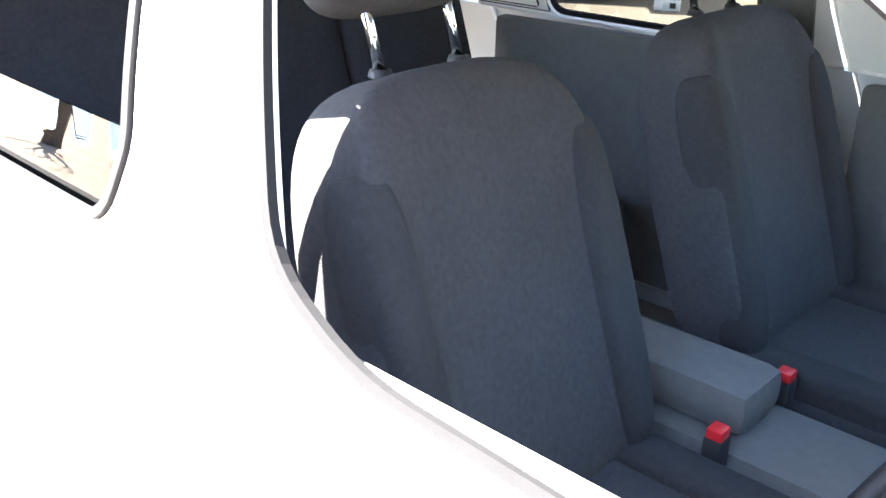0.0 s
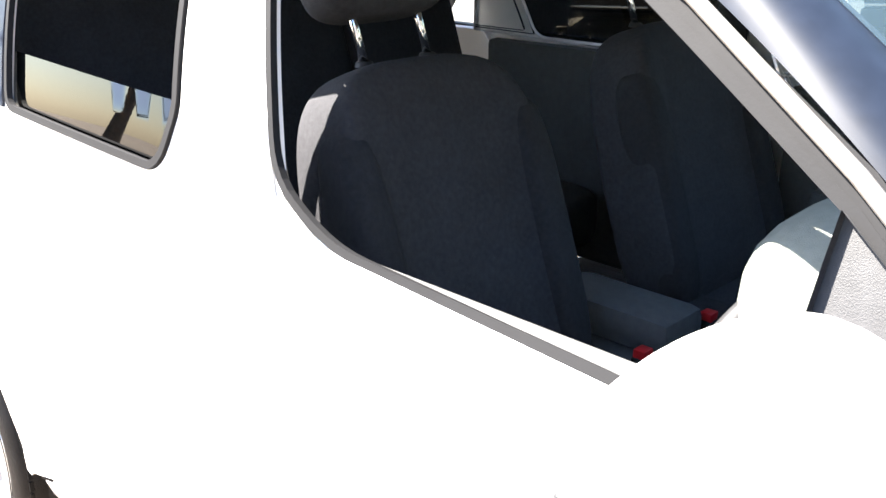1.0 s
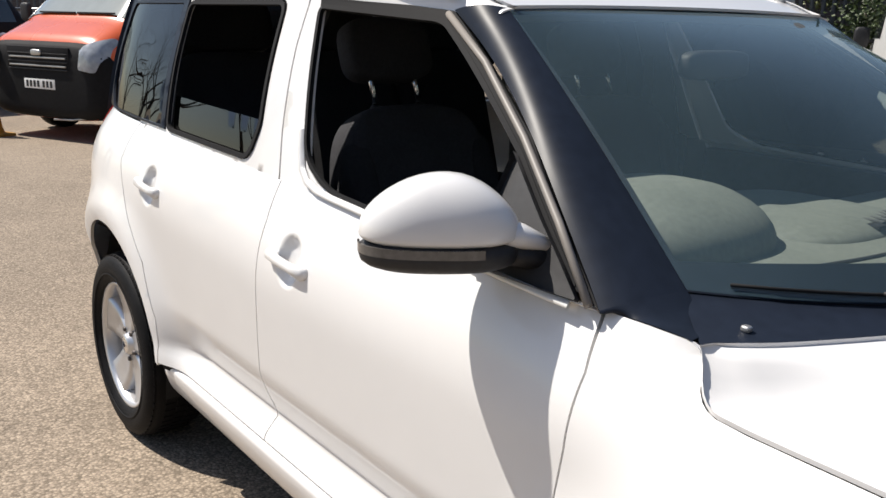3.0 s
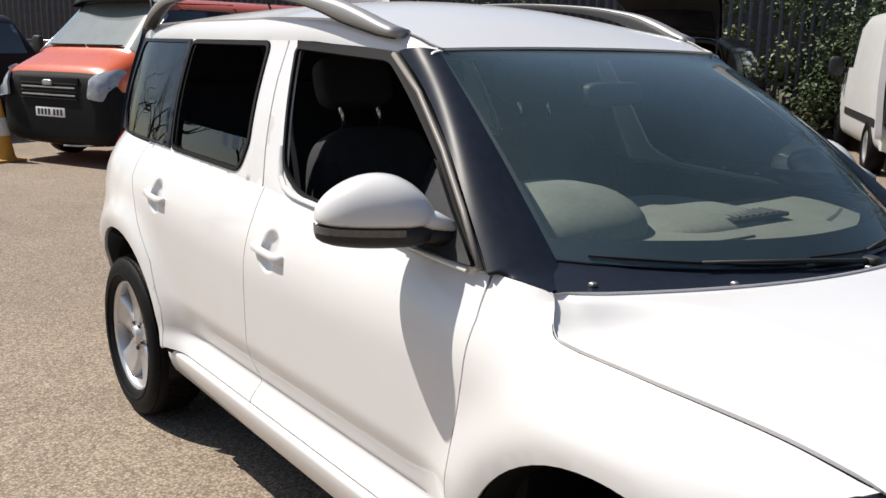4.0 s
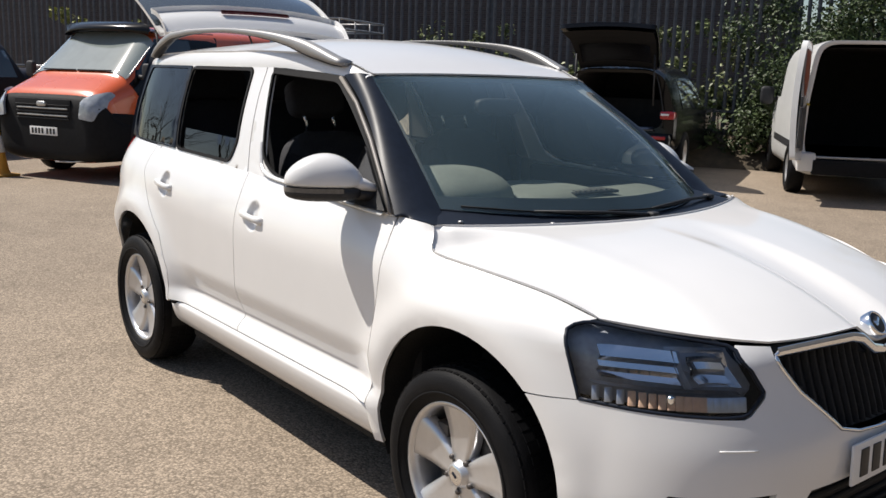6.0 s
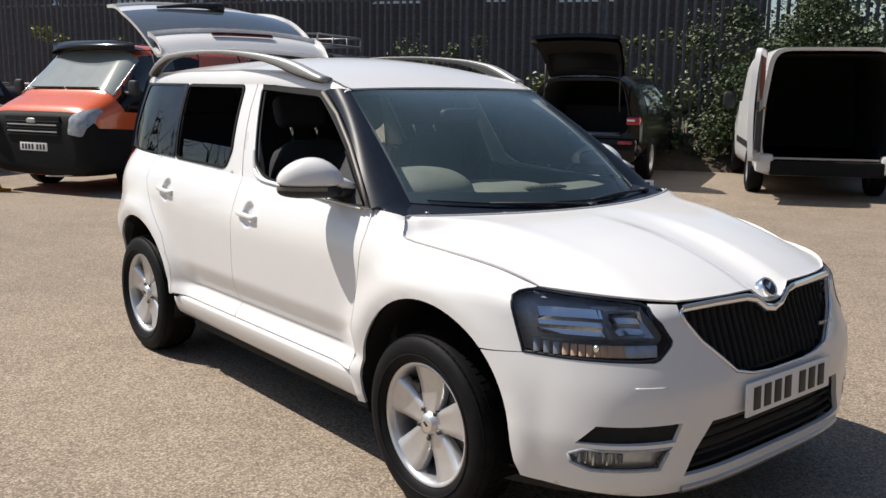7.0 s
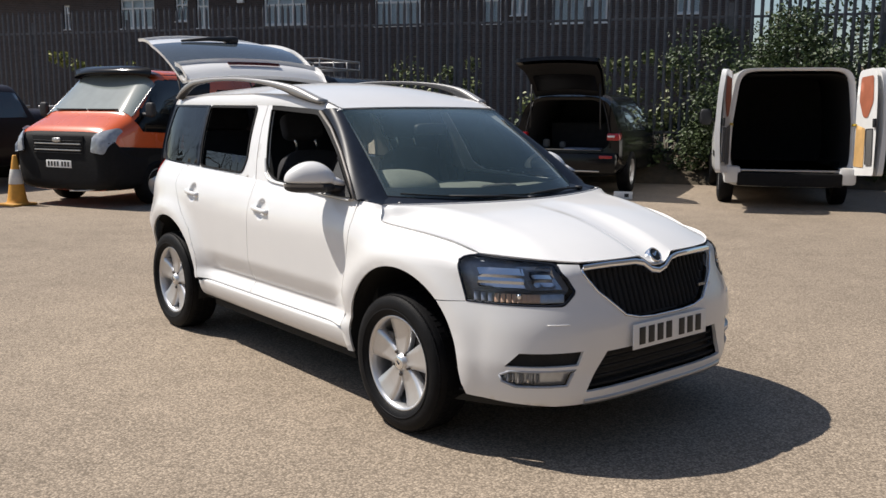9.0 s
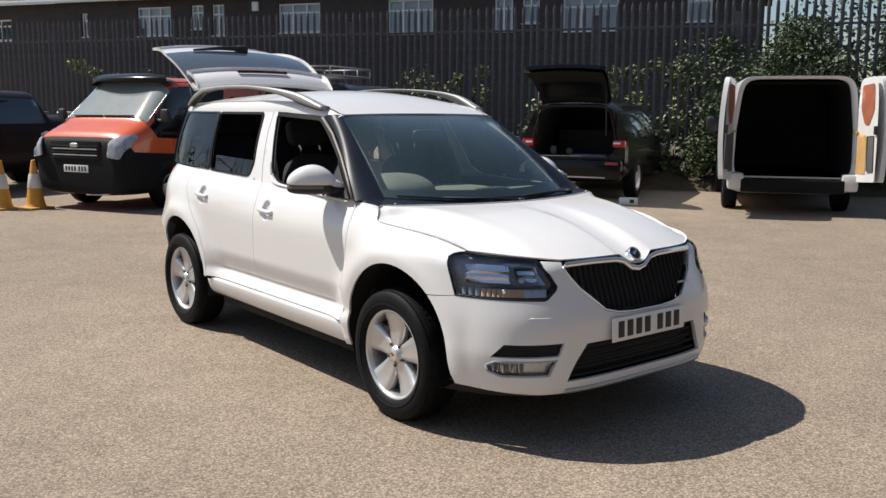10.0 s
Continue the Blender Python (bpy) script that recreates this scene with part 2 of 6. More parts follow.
def skin(outline, holes, surf, step=0.035, depth=0.012, flip=False, fine=()):
    """A panel: the flat outline with holes, filled with an even net and laid on surf(u, v); its rims turn inward."""
    from mathutils.geometry import delaunay_2d_cdt
    loops = [resample(outline, step * 0.7)] + [resample(h, step * 0.5) for h in holes]
    o = np.array(outline)
    lo, hi = o.min(0), o.max(0)
    gx, gy = np.meshgrid(np.arange(lo[0], hi[0], step), np.arange(lo[1], hi[1], step * 0.87))
    gx = gx + (np.arange(gy.shape[0]) % 2)[:, None] * step / 2
    pts = np.stack([gx.ravel(), gy.ravel()], 1)
    keep = inside(loops[0], pts) & (edge_dist(loops[0], pts) > step * 0.45)
    for h in loops[1:]:
        keep &= ~inside(h, pts) & (edge_dist(h, pts) > step * 0.4)
    pts = pts[keep]
    for cx, cz, rad in fine:
        pts = pts[np.hypot(pts[:, 0] - cx, pts[:, 1] - cz) > rad]
        extra = [(cx + rad * k / 9 * math.cos(a), cz + rad * k / 9 * math.sin(a)) for k in range(10) for a in np.linspace(0, 2 * math.pi, 1 + 5 * k)[:-1 if k else None]]
        pts = np.concatenate([pts, np.array(extra)])
    verts, edges = [], []
    for lp in loops:
        k = len(verts)
        verts += [Vector(p) for p in lp]
        edges += [(k + i, k + (i + 1) % len(lp)) for i in range(len(lp))]
    verts += [Vector(p) for p in pts]
    vo, eo, fo, _, _, _ = delaunay_2d_cdt(verts, edges, [], 0, 1e-6)
    v2 = np.array([(v.x, v.y) for v in vo])
    cen = np.array([v2[list(f)].mean(0) for f in fo])
    ok = inside(loops[0], cen)
    for h in loops[1:]:
        ok &= ~inside(h, cen)
    bm = bmesh.new()
    vs = [bm.verts.new(surf(float(u), float(v))) for u, v in v2]
    for f, k in zip(fo, ok):
        if k:
            try:
                bm.faces.new([vs[i] for i in (f[::-1] if flip else f)])
            except ValueError:
                pass
    bmesh.ops.delete(bm, geom=[v for v in bm.verts if not v.link_faces], context='VERTS')
    bm.normal_update()
    if depth:
        rim = [e for e in bm.edges if len(e.link_faces) == 1]
        nrm = {v: v.normal.copy() for v in bm.verts}
        for e in rim:
            e.smooth = False
        ex = bmesh.ops.extrude_edge_only(bm, edges=rim)
        new_v = [g for g in ex["geom"] if isinstance(g, bmesh.types.BMVert)]
        near = {}
        for e in bm.edges:
            a, b = e.verts
            if (a in nrm) != (b in nrm):
                near[b if a in nrm else a] = a if a in nrm else b
        for v in new_v:
            src = near.get(v)
            if src:
                v.co = src.co - nrm[src] * depth
        bm.normal_update()
    return bm


def sheet(rows, thick=0.0, flip=False):
    bm = bmesh.new()
    grid_faces(bm, rows, flip=flip)
    bm.normal_update()
    if thick:
        rim = [e for e in bm.edges if len(e.link_faces) == 1]
        nrm = {v: v.normal.copy() for v in bm.verts}
        for e in rim:
            e.smooth = False
        ex = bmesh.ops.extrude_edge_only(bm, edges=rim)
        nv = {g for g in ex["geom"] if isinstance(g, bmesh.types.BMVert)}
        for e in list(bm.edges):
            a, b = e.verts
            if a in nv and b not in nv:
                a.co = b.co - nrm[b] * thick
            elif b in nv and a not in nv:
                b.co = a.co - nrm[a] * thick
    return bm


# ---------- the white car: its surfaces (x forward from the rear axle, y to its left) ----------
XF, XR = 2.30, 0.25
nose_x = smooth_table([(0.20, 3.40), (0.28, 3.435), (0.40, 3.44), (0.52, 3.455), (0.60, 3.455), (0.70, 3.425), (0.78, 3.395), (0.85, 3.372), (0.90, 3.335), (1.0, 3.22)])
nose_n = lerp_table([(0.25, 3.9), (0.45, 3.9), (0.70, 3.4), (0.9, 3.3)])
tail_x = smooth_table([(0.2, -0.70), (0.45, -0.745), (0.7, -0.74), (0.95, -0.69), (1.2, -0.66), (1.6, -0.60)])
z_top = smooth_table([(-0.8, 1.14), (0.3, 1.115), (1.2, 1.085), (2.12, 1.056), (2.20, 1.052), (2.26, 1.049), (2.30, 1.046), (2.330, 1.042), (2.345, 1.034), (2.358, 1.012), (2.372, 0.990), (2.395, 0.973), (2.43, 0.966), (2.50, 0.960), (2.60, 0.953), (2.72, 0.942), (2.85, 0.922), (2.985, 0.887), (3.15, 0.85), (3.5, 0.80)])
y_top = smooth_table([(-0.8, 0.775), (0.3, 0.80), (1.6, 0.805), (2.2, 0.80), (2.33, 0.782), (2.45, 0.781), (2.66, 0.788), (2.8, 0.791), (2.985, 0.795), (3.5, 0.795)])
flank = smooth_table([(0.18, 0.795), (0.24, 0.828), (0.32, 0.856), (0.40, 0.869), (0.50, 0.872), (0.62, 0.876), (0.72, 0.881), (0.85, 0.886), (1.2, 0.886)])


shoulder = smooth_table([(-0.8, 0.22), (2.2, 0.22), (2.45, 0.19), (2.7, 0.13), (2.95, 0.075), (3.5, 0.07)])


crown = smooth_table([(-0.8, 1.14), (0.3, 1.115), (1.2, 1.085), (2.12, 1.056), (2.25, 1.042), (2.40, 1.010), (2.55, 0.982), (2.72, 0.952), (2.85, 0.924), (2.985, 0.887), (3.15, 0.85), (3.5, 0.80)])


def half_width(x, z):
    d = max(0.0, crown(x) - z)
    f = 1 - max(0.0, 1 - d / shoulder(x)) ** 2.3
    w = y_top(x) + (flank(z) - y_top(x)) * f
    # hollow along the doors' lower edge
    k = min(1.0, max(0.0, (x - 0.42) / 0.25)) * min(1.0, max(0.0, (2.24 - x) / 0.14))
    if k > 0 and 0.428 < z < 0.615:
        q = (z - 0.428) / 0.055
        q = min(1.0, q) ** 1.3 if z < 0.483 else ((0.615 - z) / 0.132) ** 1.25
        w -= 0.046 * k * q
    for xa in (0.0, 2.585):
        r = math.hypot(x - xa, z - 0.36)
        if z > 0.2:
            w += (0.026 if xa else 0.040) * math.exp(-((r - 0.455) / 0.085) ** 2) * min(1, max(0, (1.0 - z) / 0.15))
    return w


def shell(p, z):
    """The right flank, nose and tail as one sheet: p runs along x, then round the corners."""
    if p > XF:
        a = math.pi / 2 * max(0.0, 1 - (p - XF) / 1.6)
        n = nose_n(z)
        r = 1 / (abs(math.cos(a)) ** n + abs(math.sin(a)) ** n) ** (1 / n)
        x = XF + (nose_x(z) - XF) * r * math.cos(a)
        return Vector((x, -half_width(min(x, 3.1), z) * r * math.sin(a), z))
    if p < XR:
        a = math.pi / 2 * max(0.0, 1 - (XR - p) / 1.6)
        n = 3.6
        r = 1 / (abs(math.cos(a)) ** n + abs(math.sin(a)) ** n) ** (1 / n)
        x = XR + (tail_x(z) - XR) * r * math.cos(a)
        return Vector((x, -half_width(max(x, -0.3), z) * r * math.sin(a), z))
    return Vector((p, -half_width(p, z), z))


def at_y(y, z):
    """p of the nose's point at that y (y <= 0) and height."""
    lo, hi = XF, XF + 1.6
    for _ in range(40):
        mid = (lo + hi) / 2
        if shell(mid, z).y < y:
            lo = mid
        else:
            hi = mid
    return lo


def at_x(x, z):
    """p of the right flank's point at that x."""
    if XR <= x <= XF:
        return x
    lo, hi = (XF, XF + 1.6) if x > XF else (XR - 1.6, XR)
    for _ in range(40):
        mid = (lo + hi) / 2
        if shell(mid, z).x < x:
            lo = mid
        else:
            hi = mid
    return lo


def arch(xa, z0, z1, up=True, r=0.385, zc=0.375, n=26, squash=1.06):
    """Wheel-arch outline from z0 (behind) over the wheel to z1 (ahead), as (x, z)."""
    a0 = math.pi - math.asin((z0 - zc) / (r * squash))
    a1 = math.asin((z1 - zc) / (r * squash))
    pts = []
    for k in range(n + 1):
        a = a0 + (a1 - a0) * k / n
        pts.append((xa + r * math.cos(a), zc + r * squash * math.sin(a)))
    return pts


car = thing("car", "white compact SUV with its tailgate raised, standing on worn tarmac", "car")
GAP = 0.0022

# front door: lower skin
front_gap = [(2.182, 1.053), (2.202, 0.97), (2.196, 0.85), (2.168, 0.68), (2.148, 0.55), (2.142, 0.424)]
mid_gap = [(1.13, 1.088), (1.146, 1.0), (1.139, 0.85), (1.128, 0.70), (1.122, 0.56), (1.128, 0.424)]


def upper_edge(x0, x1, n=14, drop=0.0):
    return [(x0 + (x1 - x0) * k / n, z_top(x0 + (x1 - x0) * k / n) - drop) for k in range(n + 1)]


def handle_dish(xc, zc):
    def f(p, z):
        v = shell(p, z)
        q = ((p - xc) / 0.048) ** 2 + ((z - zc) / 0.058) ** 2
        if q < 1:
            v.y += 0.024 * (1 - q) ** 0.6
        return v
    return f


door_f = [(x - GAP, z) for x, z in front_gap][::-1] + upper_edge(2.178, 1.13 + GAP, drop=0.0)[1:-1] + [(x + GAP, z) for x, z in mid_gap]
front_doors = both("front_door", skin(door_f, [], handle_dish(1.29, 0.932), 0.019, fine=[(1.29, 0.932, 0.075)]), WHITE, car, "white front door, window wound down")
rear_edge = [(0.468, 0.424), (0.455, 0.56), (0.37, 0.72), (0.20, 0.88), (0.10, 1.0), (0.10, 1.118)]
door_r = [(x - GAP, z) for x, z in mid_gap][::-1] + upper_edge(1.13 - GAP, 0.10, drop=0.0)[1:-1] + [(x + GAP, z) for x, z in rear_edge[::-1]]
rear_doors = both("rear_door", skin(door_r, [], handle_dish(0.385, 0.960), 0.019, fine=[(0.385, 0.960, 0.075)]), WHITE, car, "white rear door, window half down")

# rear quarter with its arch
a_r = arch(0.03, 0.30, 0.42, r=0.425, zc=0.36, squash=1.0)
a_r = [(at_x(x, z) if x < XR else x, z) for x, z in a_r]
quarter = [(rear_edge[0][0] - GAP, 0.415)] + [(x - GAP, z) for x, z in rear_edge[1:]] + upper_edge(0.10, -0.30, 6) + [(-0.62, 1.14), (-1.05, 1.14), (-1.05, 0.62), (-0.72, 0.60), (-0.60, 0.30)] + a_r
both("rear_wing", skin(quarter, [], shell, 0.03), WHITE, car)

# front wing with its arch
a_f = [(at_x(x, z) if x > XF else x, z) for x, z in arch(2.600, 0.30, 0.683, r=0.402, zc=0.385, squash=1.01)]
seam = [(at_x(2.93, 0.683), 0.683), (at_x(2.99, 0.70), 0.70)]
wing_top = [(at_x(x, z_top(x)), z_top(x)) for x in (2.985, 2.96, 2.93, 2.90, 2.87, 2.84, 2.81, 2.78, 2.75, 2.72, 2.69, 2.66, 2.62, 2.58, 2.54, 2.50, 2.46, 2.43, 2.41, 2.395, 2.383, 2.372, 2.365, 2.358, 2.351, 2.345, 2.338, 2.33, 2.32, 2.30, 2.26, 2.22, 2.187)]
hl_outer = [(at_x(2.984, 0.79), 0.79), (at_x(2.951, 0.862), 0.862), (at_x(2.957, 0.8765), 0.8765), (at_x(2.972, 0.8825), 0.8825)]
wing = a_f + [(at_x(2.94, 0.688), 0.688), (at_x(3.018, 0.695), 0.695)] + hl_outer + wing_top + [(x + GAP, z) for x, z in front_gap[1:]] + [(2.17, 0.30)]
both("front_wing", skin(wing, [], shell, 0.026), WHITE, car)

gut = [(at_x(x, z_top(x)), z_top(x)) for x in np.linspace(2.335, 2.93, 90)]
rows = [[shell(p, z) + Vector((0, 0.0005, -0.003)), shell(p, z) + Vector((0, 0.003, -0.006)), shell(p, z) + Vector((0, 0.020, -0.011))] for p, z in gut]
both("wing_gutter", sheet(rows), WHITE, car)

# sill: a rounded step under the doors
def sill_point(u, k):
    z, out = ((0.278, -0.050), (0.284, -0.020), (0.292, -0.004), (0.308, 0.004), (0.334, 0.009), (0.370, 0.013), (0.399, 0.015), (0.410, 0.013), (0.416, 0.006), (0.418, -0.004), (0.417, -0.024))[k]
    x0 = 0.447 + (0.02 * max(0.0, (z - 0.36) / 0.074) ** 2)
    x1 = 2.160 + 0.12 * (z - 0.235)
    x = x0 + (x1 - x0) * u
    drop = 0.30 * max(0.0, 0.05 - (x - x0)) if z > 0.40 else 0.0
    return Vector((x, -half_width(min(max(x, 0.66), 1.94), z) - out, z - drop + (0.014 - 0.010 * u) * max(0.0, (0.40 - z) / 0.12)))


both("sill", sheet([[sill_point(i / 60, k) for k in range(11)] for i in range(61)], 0.012, flip=True), WHITE, car)
both("door_seal", sheet([[Vector((x, -half_width(x, 0.424) + 0.015, z)) for z in (0.402, 0.420, 0.440)] for x in np.linspace(0.47, 2.12, 50)], 0.004, flip=True), RUBBER, car)

# ---------- nose: bumper skin with its openings ----------
PC = XF + 1.6


def nose(pairs):
    """Outline points given as (y, z) with y <= 0."""
    return [(at_y(y, z), z) for y, z in pairs]


def mirror_p(pts):
    return [(2 * PC - p, z) for p, z in pts]


def nose_surf(p, z):
    if p > PC:
        v = shell(2 * PC - p, z)
        v.y = -v.y
        return v
    return shell(p, z)


grille_half = nose([(-0.455, 0.832), (-0.40, 0.738), (-0.28, 0.632), (-0.20, 0.612), (-0.10, 0.604)])
grille_top = nose([(-0.08, 0.832), (-0.14, 0.846), (-0.30, 0.848), (-0.43, 0.845)])
grille_dip = nose([(-0.001, 0.788), (-0.045, 0.797)])
hole_grille = grille_half + mirror_p(grille_half)[::-1] + mirror_p(grille_top)[::-1] + mirror_p(grille_dip)[::-1] + grille_dip + grille_top
lamp_out = [(at_x(3.025, 0.697), 0.697), (at_y(-0.62, 0.691), 0.691), (at_y(-0.575, 0.694), 0.694), (at_y(-0.560, 0.700), 0.700), (at_y(-0.516, 0.738), 0.738), (at_y(-0.510, 0.750), 0.750), (at_y(-0.532, 0.802), 0.802), (at_y(-0.547, 0.846), 0.846), (at_y(-0.555, 0.855), 0.855), (at_y(-0.60, 0.862), 0.862), (at_y(-0.65, 0.868), 0.868), (at_y(-0.715, 0.875), 0.875), (at_x(2.990, 0.8795), 0.8795), (at_x(2.974, 0.878), 0.878), (at_x(2.961, 0.873), 0.873), (at_x(2.955, 0.862), 0.862), (at_x(2.988, 0.79), 0.79)]
intake_half = nose([(-0.390, 0.488), (-0.486, 0.318)])
hole_intake = intake_half + mirror_p(intake_half)[::-1]
slot = [(at_y(-0.738, 0.498), 0.498), (at_y(-0.510, 0.502), 0.502), (at_y(-0.530, 0.440), 0.440), (at_y(-0.775, 0.438), 0.438)]
fog = [(at_y(-0.782, 0.400), 0.400), (at_y(-0.760, 0.420), 0.420), (at_y(-0.540, 0.423), 0.423), (at_y(-0.572, 0.354), 0.354), (at_y(-0.742, 0.352), 0.352), (at_y(-0.776, 0.372), 0.372)]
front_arch = [(2.600 + 0.402 * math.cos(a), 0.385 + 0.406 * math.sin(a)) for a in np.linspace(math.asin(0.293 / 0.406), 0.0, 10)]
bump_half = [(at_x(x, z), z) for x, z in front_arch] + [(at_x(3.012, 0.33), 0.33), (at_x(3.03, 0.285), 0.285), (at_y(-0.60, 0.262), 0.262), (at_y(-0.30, 0.262), 0.262)]
top_half = [(at_y(-0.455, 0.852), 0.852), (at_y(-0.538, 0.857), 0.857), (at_y(-0.526, 0.802), 0.802), (at_y(-0.504, 0.750), 0.750), (at_y(-0.511, 0.735), 0.735), (at_y(-0.557, 0.695), 0.695), (at_y(-0.575, 0.688), 0.688), (at_x(3.02, 0.693), 0.693)]
# the bumper's upper edge runs under the lamp, up between lamp and grille, and round the grille's lower edge
low_grille = nose([(-0.460, 0.836), (-0.405, 0.736), (-0.283, 0.627), (-0.20, 0.606), (-0.10, 0.598)])
outer = bump_half + mirror_p(bump_half)[::-1] + mirror_p(top_half)[::-1] + mirror_p(low_grille) + low_grille[::-1] + top_half
part("front_bumper", skin(outer, [hole_intake, slot, mirror_p(slot)[::-1], fog, mirror_p(fog)[::-1]], nose_surf, 0.026, 0.018), WHITE, car, "white front bumper")


def offset_in(surf, d):
    def f(p, z):
        v = surf(p, z)
        return v + Vector((-d, -d * 0.4 * (1 if v.y > 0.5 else -1 if v.y < -0.5 else 0), 0))
    return f


# grille: black mesh panel with upright ribs, chrome surround
gr = part("grille", skin(hole_grille, [], offset_in(nose_surf, 0.035), 0.03, 0), BLACKPLASTIC, car, "black radiator grille with a chrome surround")
gp = np.array(hole_grille)
for k in range(-13, 14):
    y = k * 0.033
    if abs(y) < 0.02:
        zt = 0.785
    else:
        zt = 0.838 if abs(y) > 0.08 else 0.79
    zb = 0.605 + max(0, (abs(y) - 0.24)) * 1.02
    bm = bmesh.new()
    rows = []
    for j in range(7):
        z = zb + 0.012 + (zt - zb - 0.02) * j / 6
        p = at_y(-abs(y), z)
        v = shell(p, z)
        yy = y
        rows.append([Vector((v.x - 0.034, yy - 0.006, z)), Vector((v.x - 0.020, yy - 0.004, z)), Vector((v.x - 0.020, yy + 0.004, z)), Vector((v.x - 0.034, yy + 0.006, z))])
    grid_faces(bm, rows)
    part("grille_rib", bm, LINER, gr, recalc=True)


def trim_bar(pts2, surf, rad, out=0.002, closed=False, n=8):
    pts = [surf(p, z) + Vector((out, 0, 0)) for p, z in pts2]
    if closed:
        pts.append(pts[0])
    return tube(bmesh.new(), pts, rad, n)


part("chrome_surround", trim_bar(resample(hole_grille, 0.02), nose_surf, 0.005, 0.0, True), CHROME, gr, "chrome grille surround")
top_strip = nose([(-0.45, 0.840), (-0.43, 0.842), (-0.30, 0.846), (-0.15, 0.843), (-0.10, 0.834), (-0.05, 0.799), (-0.001, 0.788)])
ts = top_strip + mirror_p(top_strip[:-1])[::-1]
rows = []
for p, z in ts:
    v = nose_surf(p, z)
    rows.append([v + Vector((0.004, 0, 0.012)), v + Vector((0.011, 0, 0.0)), v + Vector((0.006, 0, -0.016)), v + Vector((-0.012, 0, -0.022))])
part("chrome_strip", sheet(rows), CHROME, gr, "chrome strip over the grille")

# small bright badge low on the grille
c = shell(at_y(-0.30, 0.672), 0.672)
for k in range(5):
    bm = bmesh.new()
    box(bm, (c.x - 0.016 + 0.0008 * k, 0.290 + 0.017 * k, 0.690), (0.006, 0.012, 0.012), 0.001)
    part("grille_badge_bar", bm, SATIN, gr)

# badge: a plain ringed disc
bm = bmesh.new()
lathe(bm, [(0.0, 0.007), (0.027, 0.007), (0.030, 0.005)], 32, 'x')
bg = part("badge", bm, BLACKPLASTIC, car, "round dark badge with a chrome ring")
bm = bmesh.new()
lathe(bm, [(0.030, 0.003), (0.031, 0.008), (0.034, 0.009), (0.037, 0.005), (0.038, -0.02)], 40, 'x')
part("ring", bm, CHROME, bg)
bm = bmesh.new()
box(bm, (0.008, 0.0, 0.004), (0.004, 0.034, 0.008), 0.001, m=pose(0, 0, 0, 35, 0, 0))
box(bm, (0.008, -0.010, -0.004), (0.004, 0.018, 0.007), 0.001, m=pose(0, 0, 0, -25, 0, 0))
part("emblem_bar", bm, CHROME, bg)
bg.matrix_basis = pose(3.366, 0, 0.853, 0, -38, 0)

# lower intake: recessed mesh with bars
it = part("lower_intake", skin(hole_intake, [], offset_in(nose_surf, 0.06), 0.04, 0), BLACKPLASTIC, car, "black lower air intake")
for k in range(4):
    z = 0.335 + 0.036 * k
    y = 0.478 - (z - 0.312) * 0.58
    pts = [nose_surf(at_y(-abs(v), z) if v < 0 else 2 * PC - at_y(-abs(v), z), z) + Vector((-0.03, 0, 0)) for v in np.linspace(-y, y, 17)]
    part("intake_bar", tube(bmesh.new(), pts, 0.008, 6), LINER, it)
lip = [nose_surf(at_y(-abs(v), 0.275) if v < 0 else 2 * PC - at_y(-abs(v), 0.275), 0.275) for v in np.linspace(-0.49, 0.49, 29)]
rows = [[v + Vector((-0.05, 0, 0.016)), v + Vector((0.000, 0, 0.014)), v + Vector((0.011, 0, 0.004)), v + Vector((0.008, 0, -0.012)), v + Vector((-0.05, 0, -0.020))] for v in lip]
part("bumper_lip", sheet(rows), SATIN, car, "silver lower bumper lip", recalc=True)
rows = [[nose_surf(p, 0.280) + Vector((-0.020, 0, 0)), nose_surf(p, 0.250) + Vector((-0.09, 0, -0.015))] for p in np.linspace(at_x(3.03, 0.28), 2 * PC - at_x(3.03, 0.28), 40)]
part("undertray_lip", sheet(rows), LINER, car)
for s in (slot, mirror_p(slot)[::-1]):
    part("vent_slot", skin(s, [], offset_in(nose_surf, 0.016), 0.02, 0), LINER, car)
for s in (fog, mirror_p(fog)[::-1]):
    f = part("fog_lamp", skin(s, [], offset_in(nose_surf, 0.028), 0.02, 0), LAMPWALL, car, "clear fog lamp with a dark grey rim")
    part("rim", trim_bar(resample(s, 0.02), offset_in(nose_surf, 0.003), 0.006, 0.0, True), LAMPBODY, f)
    part("lens", skin(s, [], offset_in(nose_surf, 0.006), 0.03, 0), GLASS_LAMP, f)
    pc = np.array(s).mean(0)
    for k in range(7):
        c = nose_surf(float(pc[0]) + (k - 3.6) * 0.018 * (1 if s is fog else -1), float(pc[1])) + Vector((-0.020 - 0.004 * (k % 2), 0, 0.002))
        bm = bmesh.new()
        box(bm, c, (0.012, 0.014, 0.034 + 0.006 * (k % 3)), 0.003, m=None)
        part("lamp_facet", bm, (LAMPBODY, REFLECTOR, LAMPWALL)[k % 3], f)
# headlamp washer flaps
for s in (1, -1):
    pts = [shell(at_y(y, 0.617), 0.617) + Vector((0.0005, 0, 0)) for y in np.linspace(-0.56, -0.645, 7)]
    pts = [Vector((v.x, v.y * s, v.z)) for v in pts]
    part("washer_flap", tube(bmesh.new(), pts, 0.0022, 6), WHITE, car)

